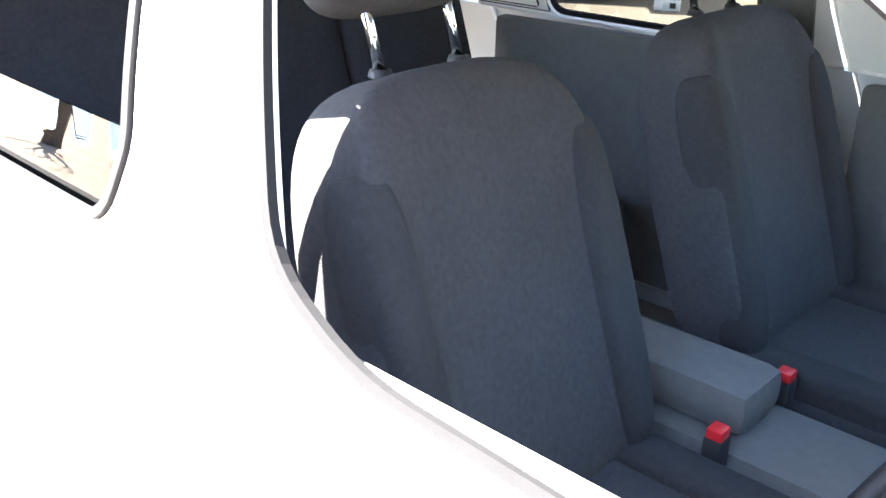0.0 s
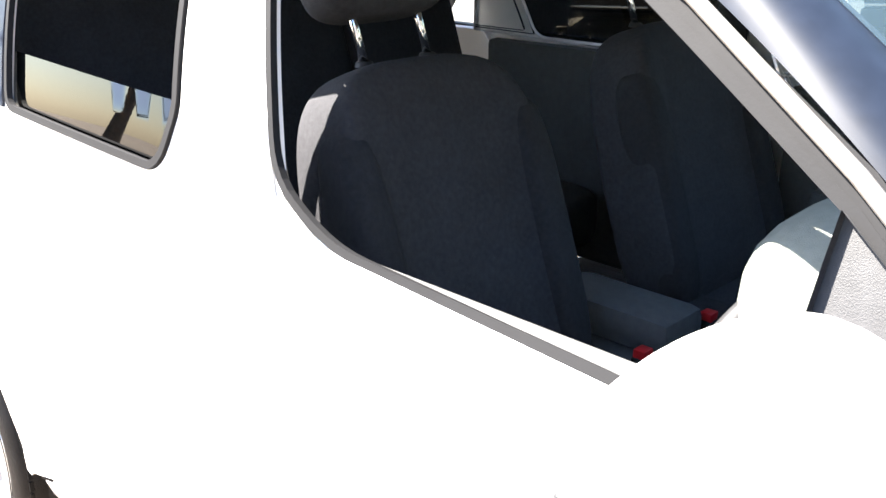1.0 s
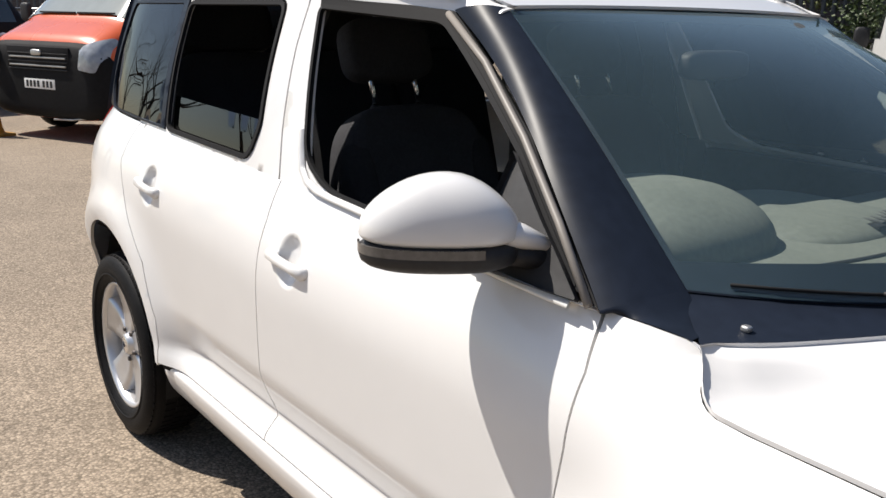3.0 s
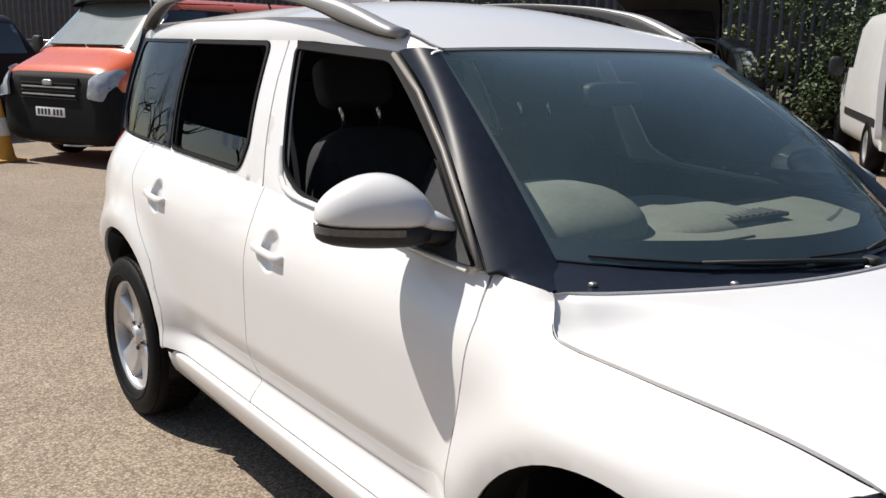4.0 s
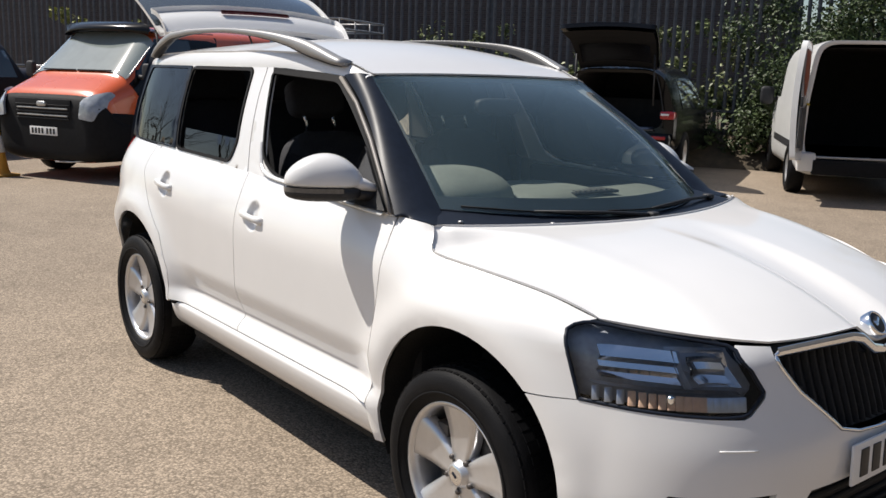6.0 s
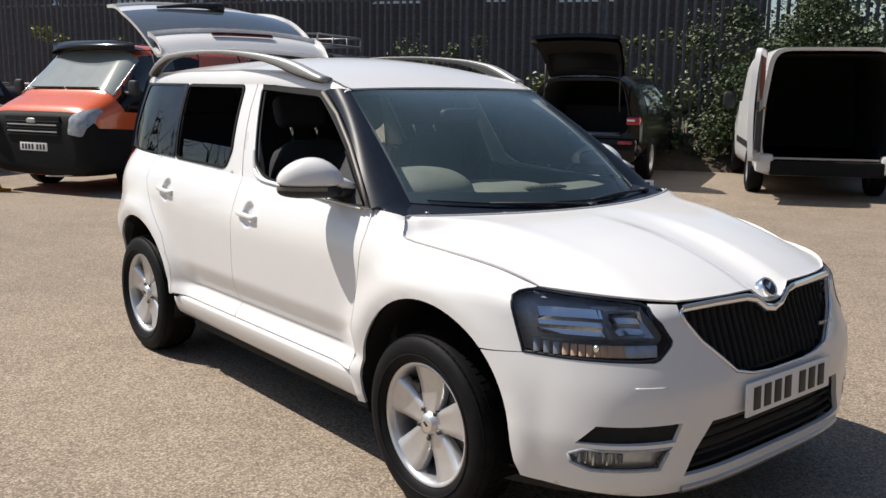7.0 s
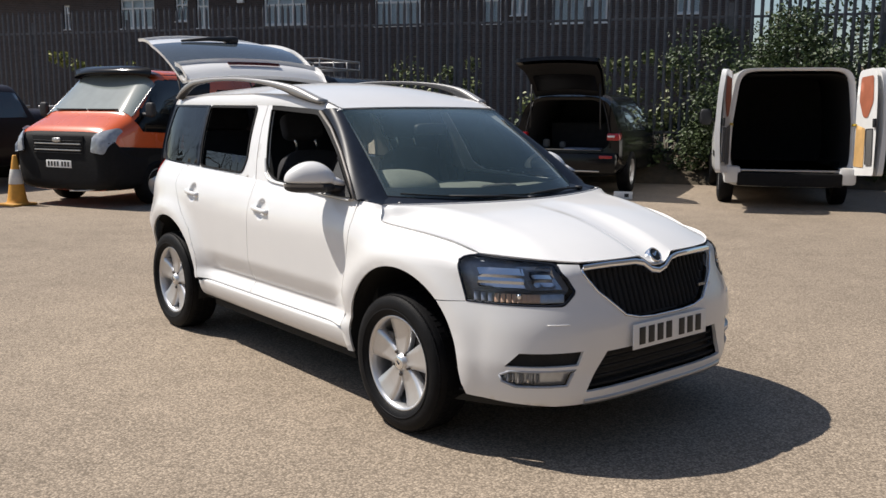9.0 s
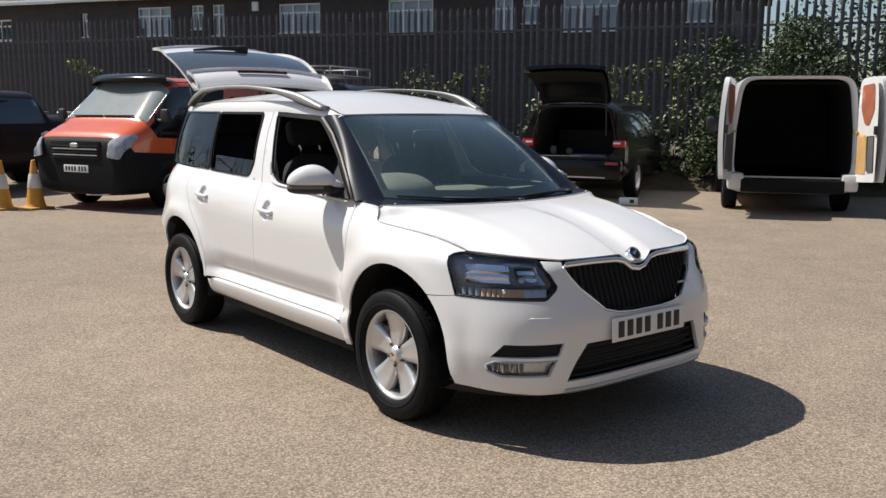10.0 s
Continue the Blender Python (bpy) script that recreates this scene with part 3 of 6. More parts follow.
# number plate: white plate with bars for its characters
bm = bmesh.new()
box(bm, (0, 0, 0), (0.008, 0.525, 0.112), 0.003)
pl = part("number_plate", bm, PLATEW, car, "white number plate with black characters")
pl.matrix_basis = pose(3.472, 0, 0.533, 0, -2, 0)
for k in range(7):
    y = -0.205 + k * 0.0625 + (0.03 if k > 3 else 0)
    bm = bmesh.new()
    box(bm, (0.0055, y, 0), (0.003, 0.040, 0.076), 0.0008)
    part("plate_character", bm, PLATEK, pl)

# ---------- headlights ----------
for s, sg in ((lamp_out, -1), (mirror_p(lamp_out)[::-1], 1)):
    h = part("headlight", skin(s, [], offset_in(nose_surf, 0.055), 0.03, 0), LAMPBODY, car, "angular headlight with dark housing and clear lens")
    part("lens", skin(s, [], offset_in(nose_surf, 0.001), 0.024, 0), GLASS_LAMP, h)
    part("bezel", trim_bar(resample(s, 0.02), offset_in(nose_surf, 0.004), 0.006, 0.0, True), BLACKGLOSS, h)

    def cell(y0, y1, z0, z1, steps, back, nm, m_, lean=0.0):
        """A stepped reflector: narrow mirror facets one above another behind the lens."""
        rows = []
        for j in range(2 * steps + 1):
            t = j / (2 * steps)
            z = z0 + (z1 - z0) * t
            row = []
            for k in range(11):
                q = k / 10
                y = y0 + (y1 - y0) * q + lean * t
                c = nose_surf(at_y(y, z), z)
                bowl = 0.016 * (1 - (2 * q - 1) ** 2) + 0.010 * math.sin(math.pi * t)
                row.append(Vector((c.x - back - bowl - (0.004 + 0.014 * ((j * 7) % 5) / 4 if j % 2 else 0.0), (c.y + 0.3 * back) * (1 if sg < 0 else -1), z)))
            rows.append(row)
        bm = bmesh.new()
        grid_faces(bm, rows)
        return part(nm, bm, m_, h, smooth=False)
    cell(-0.790, -0.672, 0.758, 0.836, 3, 0.030, "main_reflector", REFLECTOR, 0.010)
    cell(-0.640, -0.565, 0.762, 0.826, 2, 0.030, "dip_reflector", REFLECTOR, -0.012)
    cell(-0.655, -0.540, 0.750, 0.842, 1, 0.038, "reflector_bowl", LAMPWALL, -0.020)
    cell(-0.670, -0.658, 0.750, 0.838, 1, 0.022, "reflector_divider", LAMPBODY)
    cell(-0.800, -0.560, 0.742, 0.750, 1, 0.014, "lamp_shelf", LAMPWALL)
    # bulb behind the indicator
    c = shell(at_y(-0.700, 0.722), 0.722)
    bm = bmesh.new()
    blob(bm, (c.x - 0.016, c.y * (1 if sg < 0 else -1), 0.728), (0.010, 0.012, 0.012))
    part("indicator_bulb", bm, REFLECTOR, h)
    # indicator strip with its ribs
    for k in range(18):
        y = -0.800 + k * 0.0140
        c = shell(at_y(y, 0.720), 0.720)
        bm = bmesh.new()
        box(bm, (0, 0, 0), (0.008, 0.0205, 0.038), 0.003, m=pose(c.x - 0.013, c.y * (1 if sg < 0 else -1), 0.720, 0, -22, sg * 40))
        part("indicator_rib", bm, LAMPWALL if k < 3 or k > 11 else AMBER, h)

# ---------- bonnet ----------
def bonnet_front(y):
    a = abs(y)
    if a < 0.44:
        dip = 0.052 * (1 - min(1.0, max(0.0, (a - 0.03) / 0.085)) ** 1.4) if a < 0.115 else 0.0
        z = 0.858 - dip * 0.9
        return shell(at_y(-a, z), z)
    t = min(1.0, (a - 0.44) / 0.295)
    z = 0.856 + 0.029 * t
    v = shell(at_y(-a, z), z)
    return Vector((v.x, -a, z))


front_slope = smooth_table([(0, -0.55), (0.3, -0.5), (0.55, -0.42), (0.77, -0.34)])


bonnet_side = z_top


bonnet_half = smooth_table([(x, -shell(at_x(x, z_top(x)), z_top(x)).y - 0.0016) for x in (2.32, 2.345, 2.37, 2.40, 2.45, 2.55, 2.66, 2.8, 2.9, 2.985)])


def bonnet_point(u, v):
    y1 = bonnet_half(2.33) * v
    a = Vector((2.576 - 0.388 * y1 * y1, y1, 1.039 + 0.004 * v * v))
    b = bonnet_front(bonnet_half(2.985) * v)
    b.y = bonnet_half(2.985) * v
    L = b.x - a.x
    ta, tb = Vector((L, 0, -0.055 * L / 0.9)), Vector((L, 0, front_slope(abs(b.y)) * L))
    h00, h10, h01, h11 = 2 * u**3 - 3 * u**2 + 1, u**3 - 2 * u**2 + u, 3 * u**2 - 2 * u**3, u**3 - u**2
    p = a * h00 + ta * h10 + b * h01 + tb * h11
    p.y = v * bonnet_half(p.x)
    # two raised creases that run to the grille's ends
    for s in (-1, 1):
        c = s * (0.60 - 0.16 * u)
        p.z += 0.003 * math.exp(-((p.y - c) / 0.06) ** 2) * math.sin(math.pi * min(1, u * 1.0))
    lo = 0.70 + 0.27 * (1 - min(1.0, u / 0.20)) ** 2
    w = max(0.0, (abs(v) - lo) / (1 - lo))
    w = w * w * (3 - 2 * w)
    p.z += (bonnet_side(p.x) + 0.001 - p.z) * w * (1 - u ** 10)
    return p


rows = [[bonnet_point((i / 40) ** 1.25, -1 + 2 * j / 64) for j in range(65)] for i in range(41)]
part("bonnet", sheet(rows, 0.007), WHITE, car, "white bonnet with raised creases", )


# ---------- cabin above the waist ----------
roof_y = smooth_table([(-0.70, 0.52), (-0.5, 0.59), (-0.3, 0.625), (0.0, 0.645), (0.4, 0.655), (1.05, 0.660), (1.35, 0.625), (1.66, 0.575), (2.3, 0.55)])
waist_y = smooth_table([(-0.70, 0.60), (-0.5, 0.70), (-0.3, 0.760), (0.0, 0.790), (0.4, 0.80), (1.6, 0.803), (2.2, 0.80), (2.4, 0.775)])


def cabin(x, z):
    t = (z - 1.09) / 0.41
    y = waist_y(x) + (roof_y(x) - waist_y(x)) * t + 0.014 * math.sin(math.pi * min(1, max(0, t)))
    return Vector((x, -y, z))


def cabin_in(d):
    def f(x, z):
        v = cabin(x, z)
        return Vector((v.x, v.y + d, v.z))
    return f


roof_mid = smooth_table([(-0.62, 1.585), (-0.3, 1.62), (0.1, 1.642), (0.6, 1.655), (1.0, 1.650), (1.3, 1.614), (1.5, 1.560), (1.64, 1.502)])
roof_side = smooth_table([(-0.62, 1.535), (-0.3, 1.560), (0.1, 1.572), (0.6, 1.575), (1.0, 1.576), (1.3, 1.564), (1.5, 1.540), (1.58, 1.518), (1.64, 1.494)])


def roof_edge_y(x):
    return roof_y(x) - 0.025


def roof_point(x, v):
    e = roof_edge_y(x)
    z = roof_side(x) + (roof_mid(x) - roof_side(x)) * (1 - abs(v) ** 2.2)
    return Vector((x, e * v, z))


xs = np.linspace(-0.62, 1.655, 50)
rows = [[roof_point(x, v) for v in np.linspace(-1, 1, 33)] for x in xs]
part("roof", sheet(rows, 0.007, flip=False), WHITE, car, "white painted roof")
rows = [[roof_point(x, v) + Vector((0, 0, -0.045)) for v in np.linspace(-1, 1, 21)] for x in np.linspace(-0.55, 1.60, 20)]
part("headlining", sheet(rows, 0.0, flip=True), LININGMAT, car, "pale cloth headlining")

# roof side band between the windows and the roof
def band(x, t):
    a = cabin(x, 1.512 - 0.028 * min(1.0, max(0.0, (x - 1.15) / 0.42)))
    b = roof_point(x, -1)
    m = (a + b) / 2 + Vector((0, -0.010, 0.004))
    return a * (1 - t) ** 2 + m * 2 * t * (1 - t) + b * t * t


rows = [[band(x, t) for t in np.linspace(0, 1, 7)] for x in np.linspace(-0.62, 1.66, 46)]
both("roof_side", sheet(rows, 0.01, flip=True), WHITE, car)

# window outlines in (x, z)
FWIN = rounded([(1.080, 1.493), (1.518, 1.468), (1.90, 1.245), (2.135, 1.075), (1.62, 1.089), (1.345, 1.100), (1.222, 1.155)], [0.02, 0.03, 0.0, 0.02, 0.0, 0.06, 0.05])
RWIN = rounded([(0.235, 1.500), (0.905, 1.500), (0.965, 1.205), (0.935, 1.118), (0.345, 1.128)], [0.03, 0.03, 0.02, 0.06, 0.03])
QWIN = rounded([(-0.40, 1.500), (0.185, 1.500), (0.290, 1.130), (-0.28, 1.138), (-0.42, 1.20)], [0.04, 0.01, 0.01, 0.04, 0.05])


def grow(poly, d):
    c = np.array(poly).mean(0)
    a = np.array(poly)
    n = len(a)
    area = sum(a[i][0] * a[(i + 1) % n][1] - a[(i + 1) % n][0] * a[i][1] for i in range(n))
    out = []
    for i in range(n):
        t = a[(i + 1) % n] - a[i - 1]
        t = t / max(1e-9, np.linalg.norm(t))
        nn = np.array([t[1], -t[0]]) * (1 if area > 0 else -1)
        out.append(tuple(a[i] + nn * d))
    return out


# painted window frame of the front door (the B-pillar strip and the line under the glass)
rows = []
frame_out = [(2.190, 1.060), (1.905, 1.277), (1.535, 1.488), (1.40, 1.499), (1.070, 1.514)]
frame_in = [(2.125, 1.078), (1.90, 1.247), (1.520, 1.466), (1.40, 1.478), (1.078, 1.494)]
for i in range(len(frame_out) - 1):
    for k in range(10 if i < len(frame_out) - 2 else 11):
        t = k / 10
        o_ = [frame_out[i][j] + (frame_out[i + 1][j] - frame_out[i][j]) * t for j in (0, 1)]
        n_ = [frame_in[i][j] + (frame_in[i + 1][j] - frame_in[i][j]) * t for j in (0, 1)]
        rows.append([cabin_in(-0.004)(o_[0] + (n_[0] - o_[0]) * q / 3, o_[1] + (n_[1] - o_[1]) * q / 3) for q in range(4)])
both("pillar_frame", sheet(rows, 0.016, flip=True), RUBBER, front_doors[0], smooth=False)[1].parent = front_doors[1]
ffr = [(1.122, 1.086), (2.185, 1.056), (2.12, 1.066), (1.62, 1.080), (1.36, 1.093), (1.295, 1.105), (1.240, 1.132), (1.220, 1.158), (1.078, 1.495), (1.076, 1.520), (1.02, 1.520), (1.035, 1.40), (1.085, 1.20)]
both("front_window_frame", skin(ffr, [], cabin, 0.03, 0.014, flip=False), WHITE, front_doors[0])[1].parent = front_doors[1]
rfr = [(0.08, 1.118), (1.114, 1.086), (1.078, 1.20), (1.028, 1.40), (1.013, 1.520), (0.19, 1.520)]
both("rear_window_frame", skin(rfr, [grow(RWIN, 0.012)], cabin, 0.03, 0.014), WHITE, rear_doors[0])[1].parent = rear_doors[1]
for poly, name, owner, w in ((FWIN, "window_seal", front_doors, 0.007), (RWIN, "window_seal", rear_doors, 0.009)):
    o = both(name, skin(grow(poly, w), [grow(poly, -0.003)], cabin_in(-0.0060), 0.025, 0.011), RUBBER, owner[0], smooth=False)
    o[1].parent = owner[1]
# black cover over the rear part of the rear door and the quarter window
both("quarter_trim", skin([(-0.48, 1.138), (0.325, 1.122), (0.222, 1.512), (-0.50, 1.512)], [QWIN], cabin_in(-0.0065), 0.03, 0.014), BLACKGLOSS, car)
both("quarter_glass", skin(QWIN, [], cabin_in(-0.001), 0.04, 0), GLASS_DARK, car, "dark-tinted quarter window")
# rear side glass wound half down; only its lower part stands in the opening
part("rear_glass", skin([(0.34, 1.10), (0.945, 1.10), (0.962, 1.205), (0.955, 1.210), (0.312, 1.222)], [], cabin_in(0.012), 0.04, 0.004), GLASS_DARK, car, "tinted rear door glass lowered halfway")
fl = skin(RWIN, [], cabin_in(0.010), 0.04, 0)
part("rear_glass", flipped(fl), GLASS_DARK, car, "tinted rear door glass, closed")
fl.free()
# the far front door's glass stays up
fl = skin(FWIN, [], cabin_in(0.010), 0.04, 0)
part("passenger_glass", flipped(fl), GLASS_SIDE, car, "clear passenger door glass, closed")
fl.free()
# chrome-grey line under the front window and up the pillar
wl = [(1.188, 1.215), (1.207, 1.168), (1.226, 1.134), (1.260, 1.109), (1.31, 1.0965), (1.37, 1.092), (1.6, 1.082), (1.9, 1.071), (2.140, 1.061)]
rows = []
for i in range(len(wl) - 1):
    for k in range(6 if i < len(wl) - 2 else 7):
        t = k / 6
        x, z = (wl[i][j] + (wl[i + 1][j] - wl[i][j]) * t for j in (0, 1))
        d = np.array(wl[i + 1]) - np.array(wl[i])
        d = d / np.linalg.norm(d)
        rows.append([cabin(x + d[1] * q, z - d[0] * q) + Vector((0, -o_, 0)) for q, o_ in ((-0.002, 0.004), (0.001, 0.011), (0.006, 0.0125), (0.011, 0.011), (0.014, 0.003))])
both("waist_trim", sheet(rows), BRIGHT, front_doors[0], "bright metal strip under the window")[1].parent = front_doors[1]
pl_ = [cabin(x, z) + Vector((0, -0.010, 0)) for x, z in [(2.175, 1.062), (2.056, 1.160), (1.895, 1.274), (1.698, 1.393), (1.530, 1.482)]]
both("pillar_trim", tube(bmesh.new(), pl_, 0.0075, 8), PILLARTRIM, front_doors[0])[1].parent = front_doors[1]

# windscreen
def screen_bottom(v):
    y = 0.665 * v
    return Vector((2.515 - 0.62 * y * y - 0.10 * max(0, abs(v) - 0.85), y, 1.047 + 0.026 * v * v))


def screen_top(v):
    return Vector((1.652, 0.560 * v, 1.500 - 0.004 * v * v))


def screen_point(u, v, out=0.0):
    a, b = screen_bottom(v), screen_top(v)
    p = a.lerp(b, u)
    n = Vector((0.50, 0, 0.86))
    return p + n * (0.008 * math.sin(math.pi * u) + 0.072 * (1 - v ** 4) * math.sin(math.pi * u) + out)


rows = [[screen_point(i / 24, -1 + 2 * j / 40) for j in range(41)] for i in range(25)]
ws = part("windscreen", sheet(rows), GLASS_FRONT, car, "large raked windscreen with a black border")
ws.visible_shadow = False
# black border printed inside the glass
for nm, us, vs in (("screen_border", (0.0, 0.085), (-1, 1)), ("screen_border", (0.972, 1.0), (-1, 1)), ("screen_border", (0.0, 1.0), (-1, -0.985)), ("screen_border", (0.0, 1.0), (0.985, 1))):
    rows = [[screen_point(us[0] + (us[1] - us[0]) * i / 16, vs[0] + (vs[1] - vs[0]) * j / 24, -0.004) for j in range(25)] for i in range(17)]
    part(nm, sheet(rows), BLACKGLOSS, ws)
# A-pillars: broad gloss-black covers from the door to the glass
pillar_x = smooth_table([(1.058, 2.192), (1.16, 2.066), (1.277, 1.905), (1.40, 1.703), (1.492, 1.530)])


def pillar(u, t):
    z = 1.058 + (1.490 - 1.058) * u
    x = pillar_x(z)
    a = cabin(x, min(z, 1.505)) + Vector((0, -0.003, 0))
    b = screen_point(u, -1) + Vector((0.0, 0.0, -0.001))
    m = (a + b) / 2 + Vector((0.022, -0.030, 0.016))
    return a * (1 - t) ** 2 + m * 2 * t * (1 - t) + b * t * t


rows = [[pillar(i / 24, j / 12) for j in range(13)] for i in range(25)]
both("a_pillar", sheet(rows, 0.01), BLACKGLOSS, car, "gloss black windscreen pillar")
# black scuttle between glass and bonnet
def scuttle(t, v, lift=0.0):
    a, b = screen_bottom(v) + Vector((-0.012, 0, -0.004)), bonnet_point(0.0, v) + Vector((0.012, 0, -0.012))
    p = a.lerp(b, t)
    return p + Vector((0, 0, lift - 0.004 * math.sin(math.pi * t)))


rows = [[scuttle(j / 6, -1 + 2 * i / 40) for j in range(7)] for i in range(41)]
part("scuttle", sheet(rows), BLACKGLOSS, car, "black plastic scuttle under the windscreen")
# gloss cover between the pillar's foot, the wing and the bonnet's corner
rows = []
for i in range(13):
    t = i / 12
    a = pillar(0.0, t)
    x = 2.188 + 0.140 * t
    b = shell(at_x(x, z_top(x)), z_top(x)) + Vector((0, 0.002, 0.001))
    on = (a - pillar(0.06, t)).normalized() * (b - a).length * 0.55
    rows.append([a * (1 - q) ** 2 + (a + on) * 2 * q * (1 - q) + b * q * q for q in (0, 0.2, 0.4, 0.6, 0.8, 1.0)])
both("pillar_foot", sheet(rows), BLACKGLOSS, car)
# wipers
def wiper(v0, v1):
    pts = [scuttle(0.4, v0, 0.010), screen_point(0.004, v0 * 0.6 + v1 * 0.4, 0.010), screen_point(0.010, v1, 0.008)]
    w = part("wiper", tube(bmesh.new(), pts, [0.007, 0.006, 0.004], 8), BLACKPLASTIC, car, "black windscreen wiper lying along the screen's foot")
    bl = [screen_point(0.004 + 0.002 * k, v1 + (v1 - v0) * (-0.55 + 1.0 * k / 8), 0.004) for k in range(9)]
    part("blade", tube(bmesh.new(), bl, 0.003, 6), RUBBER, w)
    bm = bmesh.new()
    blob(bm, pts[0], (0.020, 0.020, 0.012))
    part("pivot_cap", bm, BLACKPLASTIC, w)


wiper(0.80, 0.10)
wiper(0.05, -0.62)
for v in (-0.90, -0.53, 0.0):
    bm = bmesh.new()
    blob(bm, scuttle(0.55, v, 0.004), (0.008, 0.007, 0.005))
    part("washer_jet", bm, SATIN, car)
# pale trim inside the windscreen pillars
rows = [[screen_point(u, -0.995 + 0.085 * j / 4, -0.016 - 0.010 * j / 4) for j in range(5)] for u in np.linspace(0.03, 0.98, 20)]
tr = sheet(rows)
part("inner_pillar_trim", flipped(tr), LININGMAT, car, "pale inner pillar trim")
tr.free()

# roof rails: arched silver bars on two feet
rx = smooth_table([(-0.36, 1.572), (-0.26, 1.622), (-0.12, 1.664), (0.10, 1.682), (0.40, 1.686), (0.80, 1.675), (1.15, 1.645), (1.30, 1.620), (1.40, 1.590), (1.48, 1.562), (1.56, 1.540)])
rail_h = smooth_table([(-0.36, 0.012), (-0.22, 0.020), (0.0, 0.015), (1.0, 0.015), (1.18, 0.020), (1.31, 0.027), (1.42, 0.022), (1.56, 0.010)])
rail_w = smooth_table([(-0.36, 0.026), (-0.1, 0.018), (1.0, 0.018), (1.3, 0.026), (1.56, 0.030)])
rows = []
for x in np.linspace(-0.36, 1.53, 70):
    y = -(roof_y(x) - 0.004)
    z, w, h = rx(x), rail_w(x), rail_h(x)
    rows.append([Vector((x, y + w * math.copysign(abs(math.cos(a)) ** 0.7, math.cos(a)), z - h + h * math.copysign(abs(math.sin(a)) ** 0.7, math.sin(a)))) for a in np.linspace(0, 2 * math.pi, 17)[:-1]])
bm = bmesh.new()
vs = grid_faces(bm, rows, wrap=True)
bm.faces.new(vs[0][::-1])
bm.faces.new(vs[-1])
bm.faces.ensure_lookup_table()
bmesh.ops.recalc_face_normals(bm, faces=bm.faces)
inner = {1: bm.copy()}
for v in inner[1].verts:
    v.co.y += 0.004
    v.co.x = 0.58 + (v.co.x - 0.58) * 0.97
    v.co.z -= 0.002
inner[-1] = flipped(inner[1])
for r_ in both("roof_rail", bm, RAIL, car, "arched silver roof rail"):
    side_ = 1 if r_.data.vertices[0].co.y < 0 else -1
    part("inner_face", inner[side_], BLACKPLASTIC, r_, "black inner face of the rail")
bm = bmesh.new()
rows = []
for x in np.linspace(1.36, 1.665, 12):
    y = -(roof_edge_y(x) + 0.000)
    z = roof_point(x, -1).z
    rows.append([Vector((x, y - 0.004, z + 0.003)), Vector((x, y + 0.006, z + 0.005))])
both("roof_joint", sheet(rows), RUBBER, car)

# ---------- raised tailgate ----------
HINGE = Vector((-0.36, 0, 1.662))
DIR = Vector((-0.934, 0, 0.350)).normalized()
NRM = Vector((0.350, 0, 0.934)).normalized()


def gate(s, v, lift=0.0):
    """s: metres from the hinge along the gate; v: -1 to 1 across."""
    hw = 0.585 + 0.02 * min(1, s / 0.5) - 0.16 * max(0, s - 0.55)
    bow = 0.085 * math.sin(math.pi * min(1, s / 1.02)) + 0.045 * (1 - abs(v) ** 2.4) - 0.09 * max(0, s - 0.72) ** 1.3
    return HINGE + DIR * s + NRM * (bow + lift) + Vector((0, hw * v, 0))


tg = part("tailgate", sheet([[gate(s, v) for v in np.linspace(-1, 1, 33)] for s in np.linspace(0.0, 0.98, 30)], 0.022, flip=True), WHITE, car, "white tailgate swung up above the roof")
part("gate_glass", sheet([[gate(s, v * 0.985, 0.005) for v in np.linspace(-1, 1, 29)] for s in np.linspace(0.10, 0.610, 20)], flip=True), mat("dark_rear_glass", (0.06, 0.075, 0.09), 0.04, vary=0.1, scale=10, coat=1.0), tg, "dark rear window")
rows = [[gate(s, v, 0.03 + 0.025 * math.sin(math.pi * (s + .04) / 0.2)) for v in np.linspace(-0.98, 0.98, 29)] for s in np.linspace(-0.04, 0.17, 9)]
part("spoiler", sheet(rows, 0.03, flip=True), WHITE, tg, "white roof spoiler")
rows = [[gate(0.075 + k * 0.012, v, 0.062) for v in np.linspace(-0.36, 0.36, 21)] for k in range(3)]
part("brake_light", sheet(rows, 0.01, flip=True), mat("unlit_brake_lens", (0.10, 0.025, 0.028), 0.25, vary=0.15, scale=30, coat=0.5), tg, "red high-level brake light")
bm = bmesh.new()
tube(bm, [gate(0.615, 0.10, 0.03), gate(0.61, -0.22, 0.028), gate(0.60, -0.60, 0.018)], [0.022, 0.016, 0.009], 8)
blob(bm, gate(0.64, 0.12, 0.018), (0.045, 0.055, 0.032))
part("rear_wiper", bm, BLACKPLASTIC, tg, "black rear wiper", recalc=True)
for s in (-1, 1):
    part("gas_strut", tube(bmesh.new(), [HINGE + Vector((-0.06, 0.55 * s, -0.20)), gate(0.34, 0.86 * s, -0.03)], 0.007, 8), BLACKPLASTIC, tg)
# roof aerial
part("aerial", tube(bmesh.new(), [(-0.42, 0, 1.61), (-0.44, 0, 1.64), (-0.56, 0, 1.80)], [0.014, 0.006, 0.003], 8), BLACKPLASTIC, car)

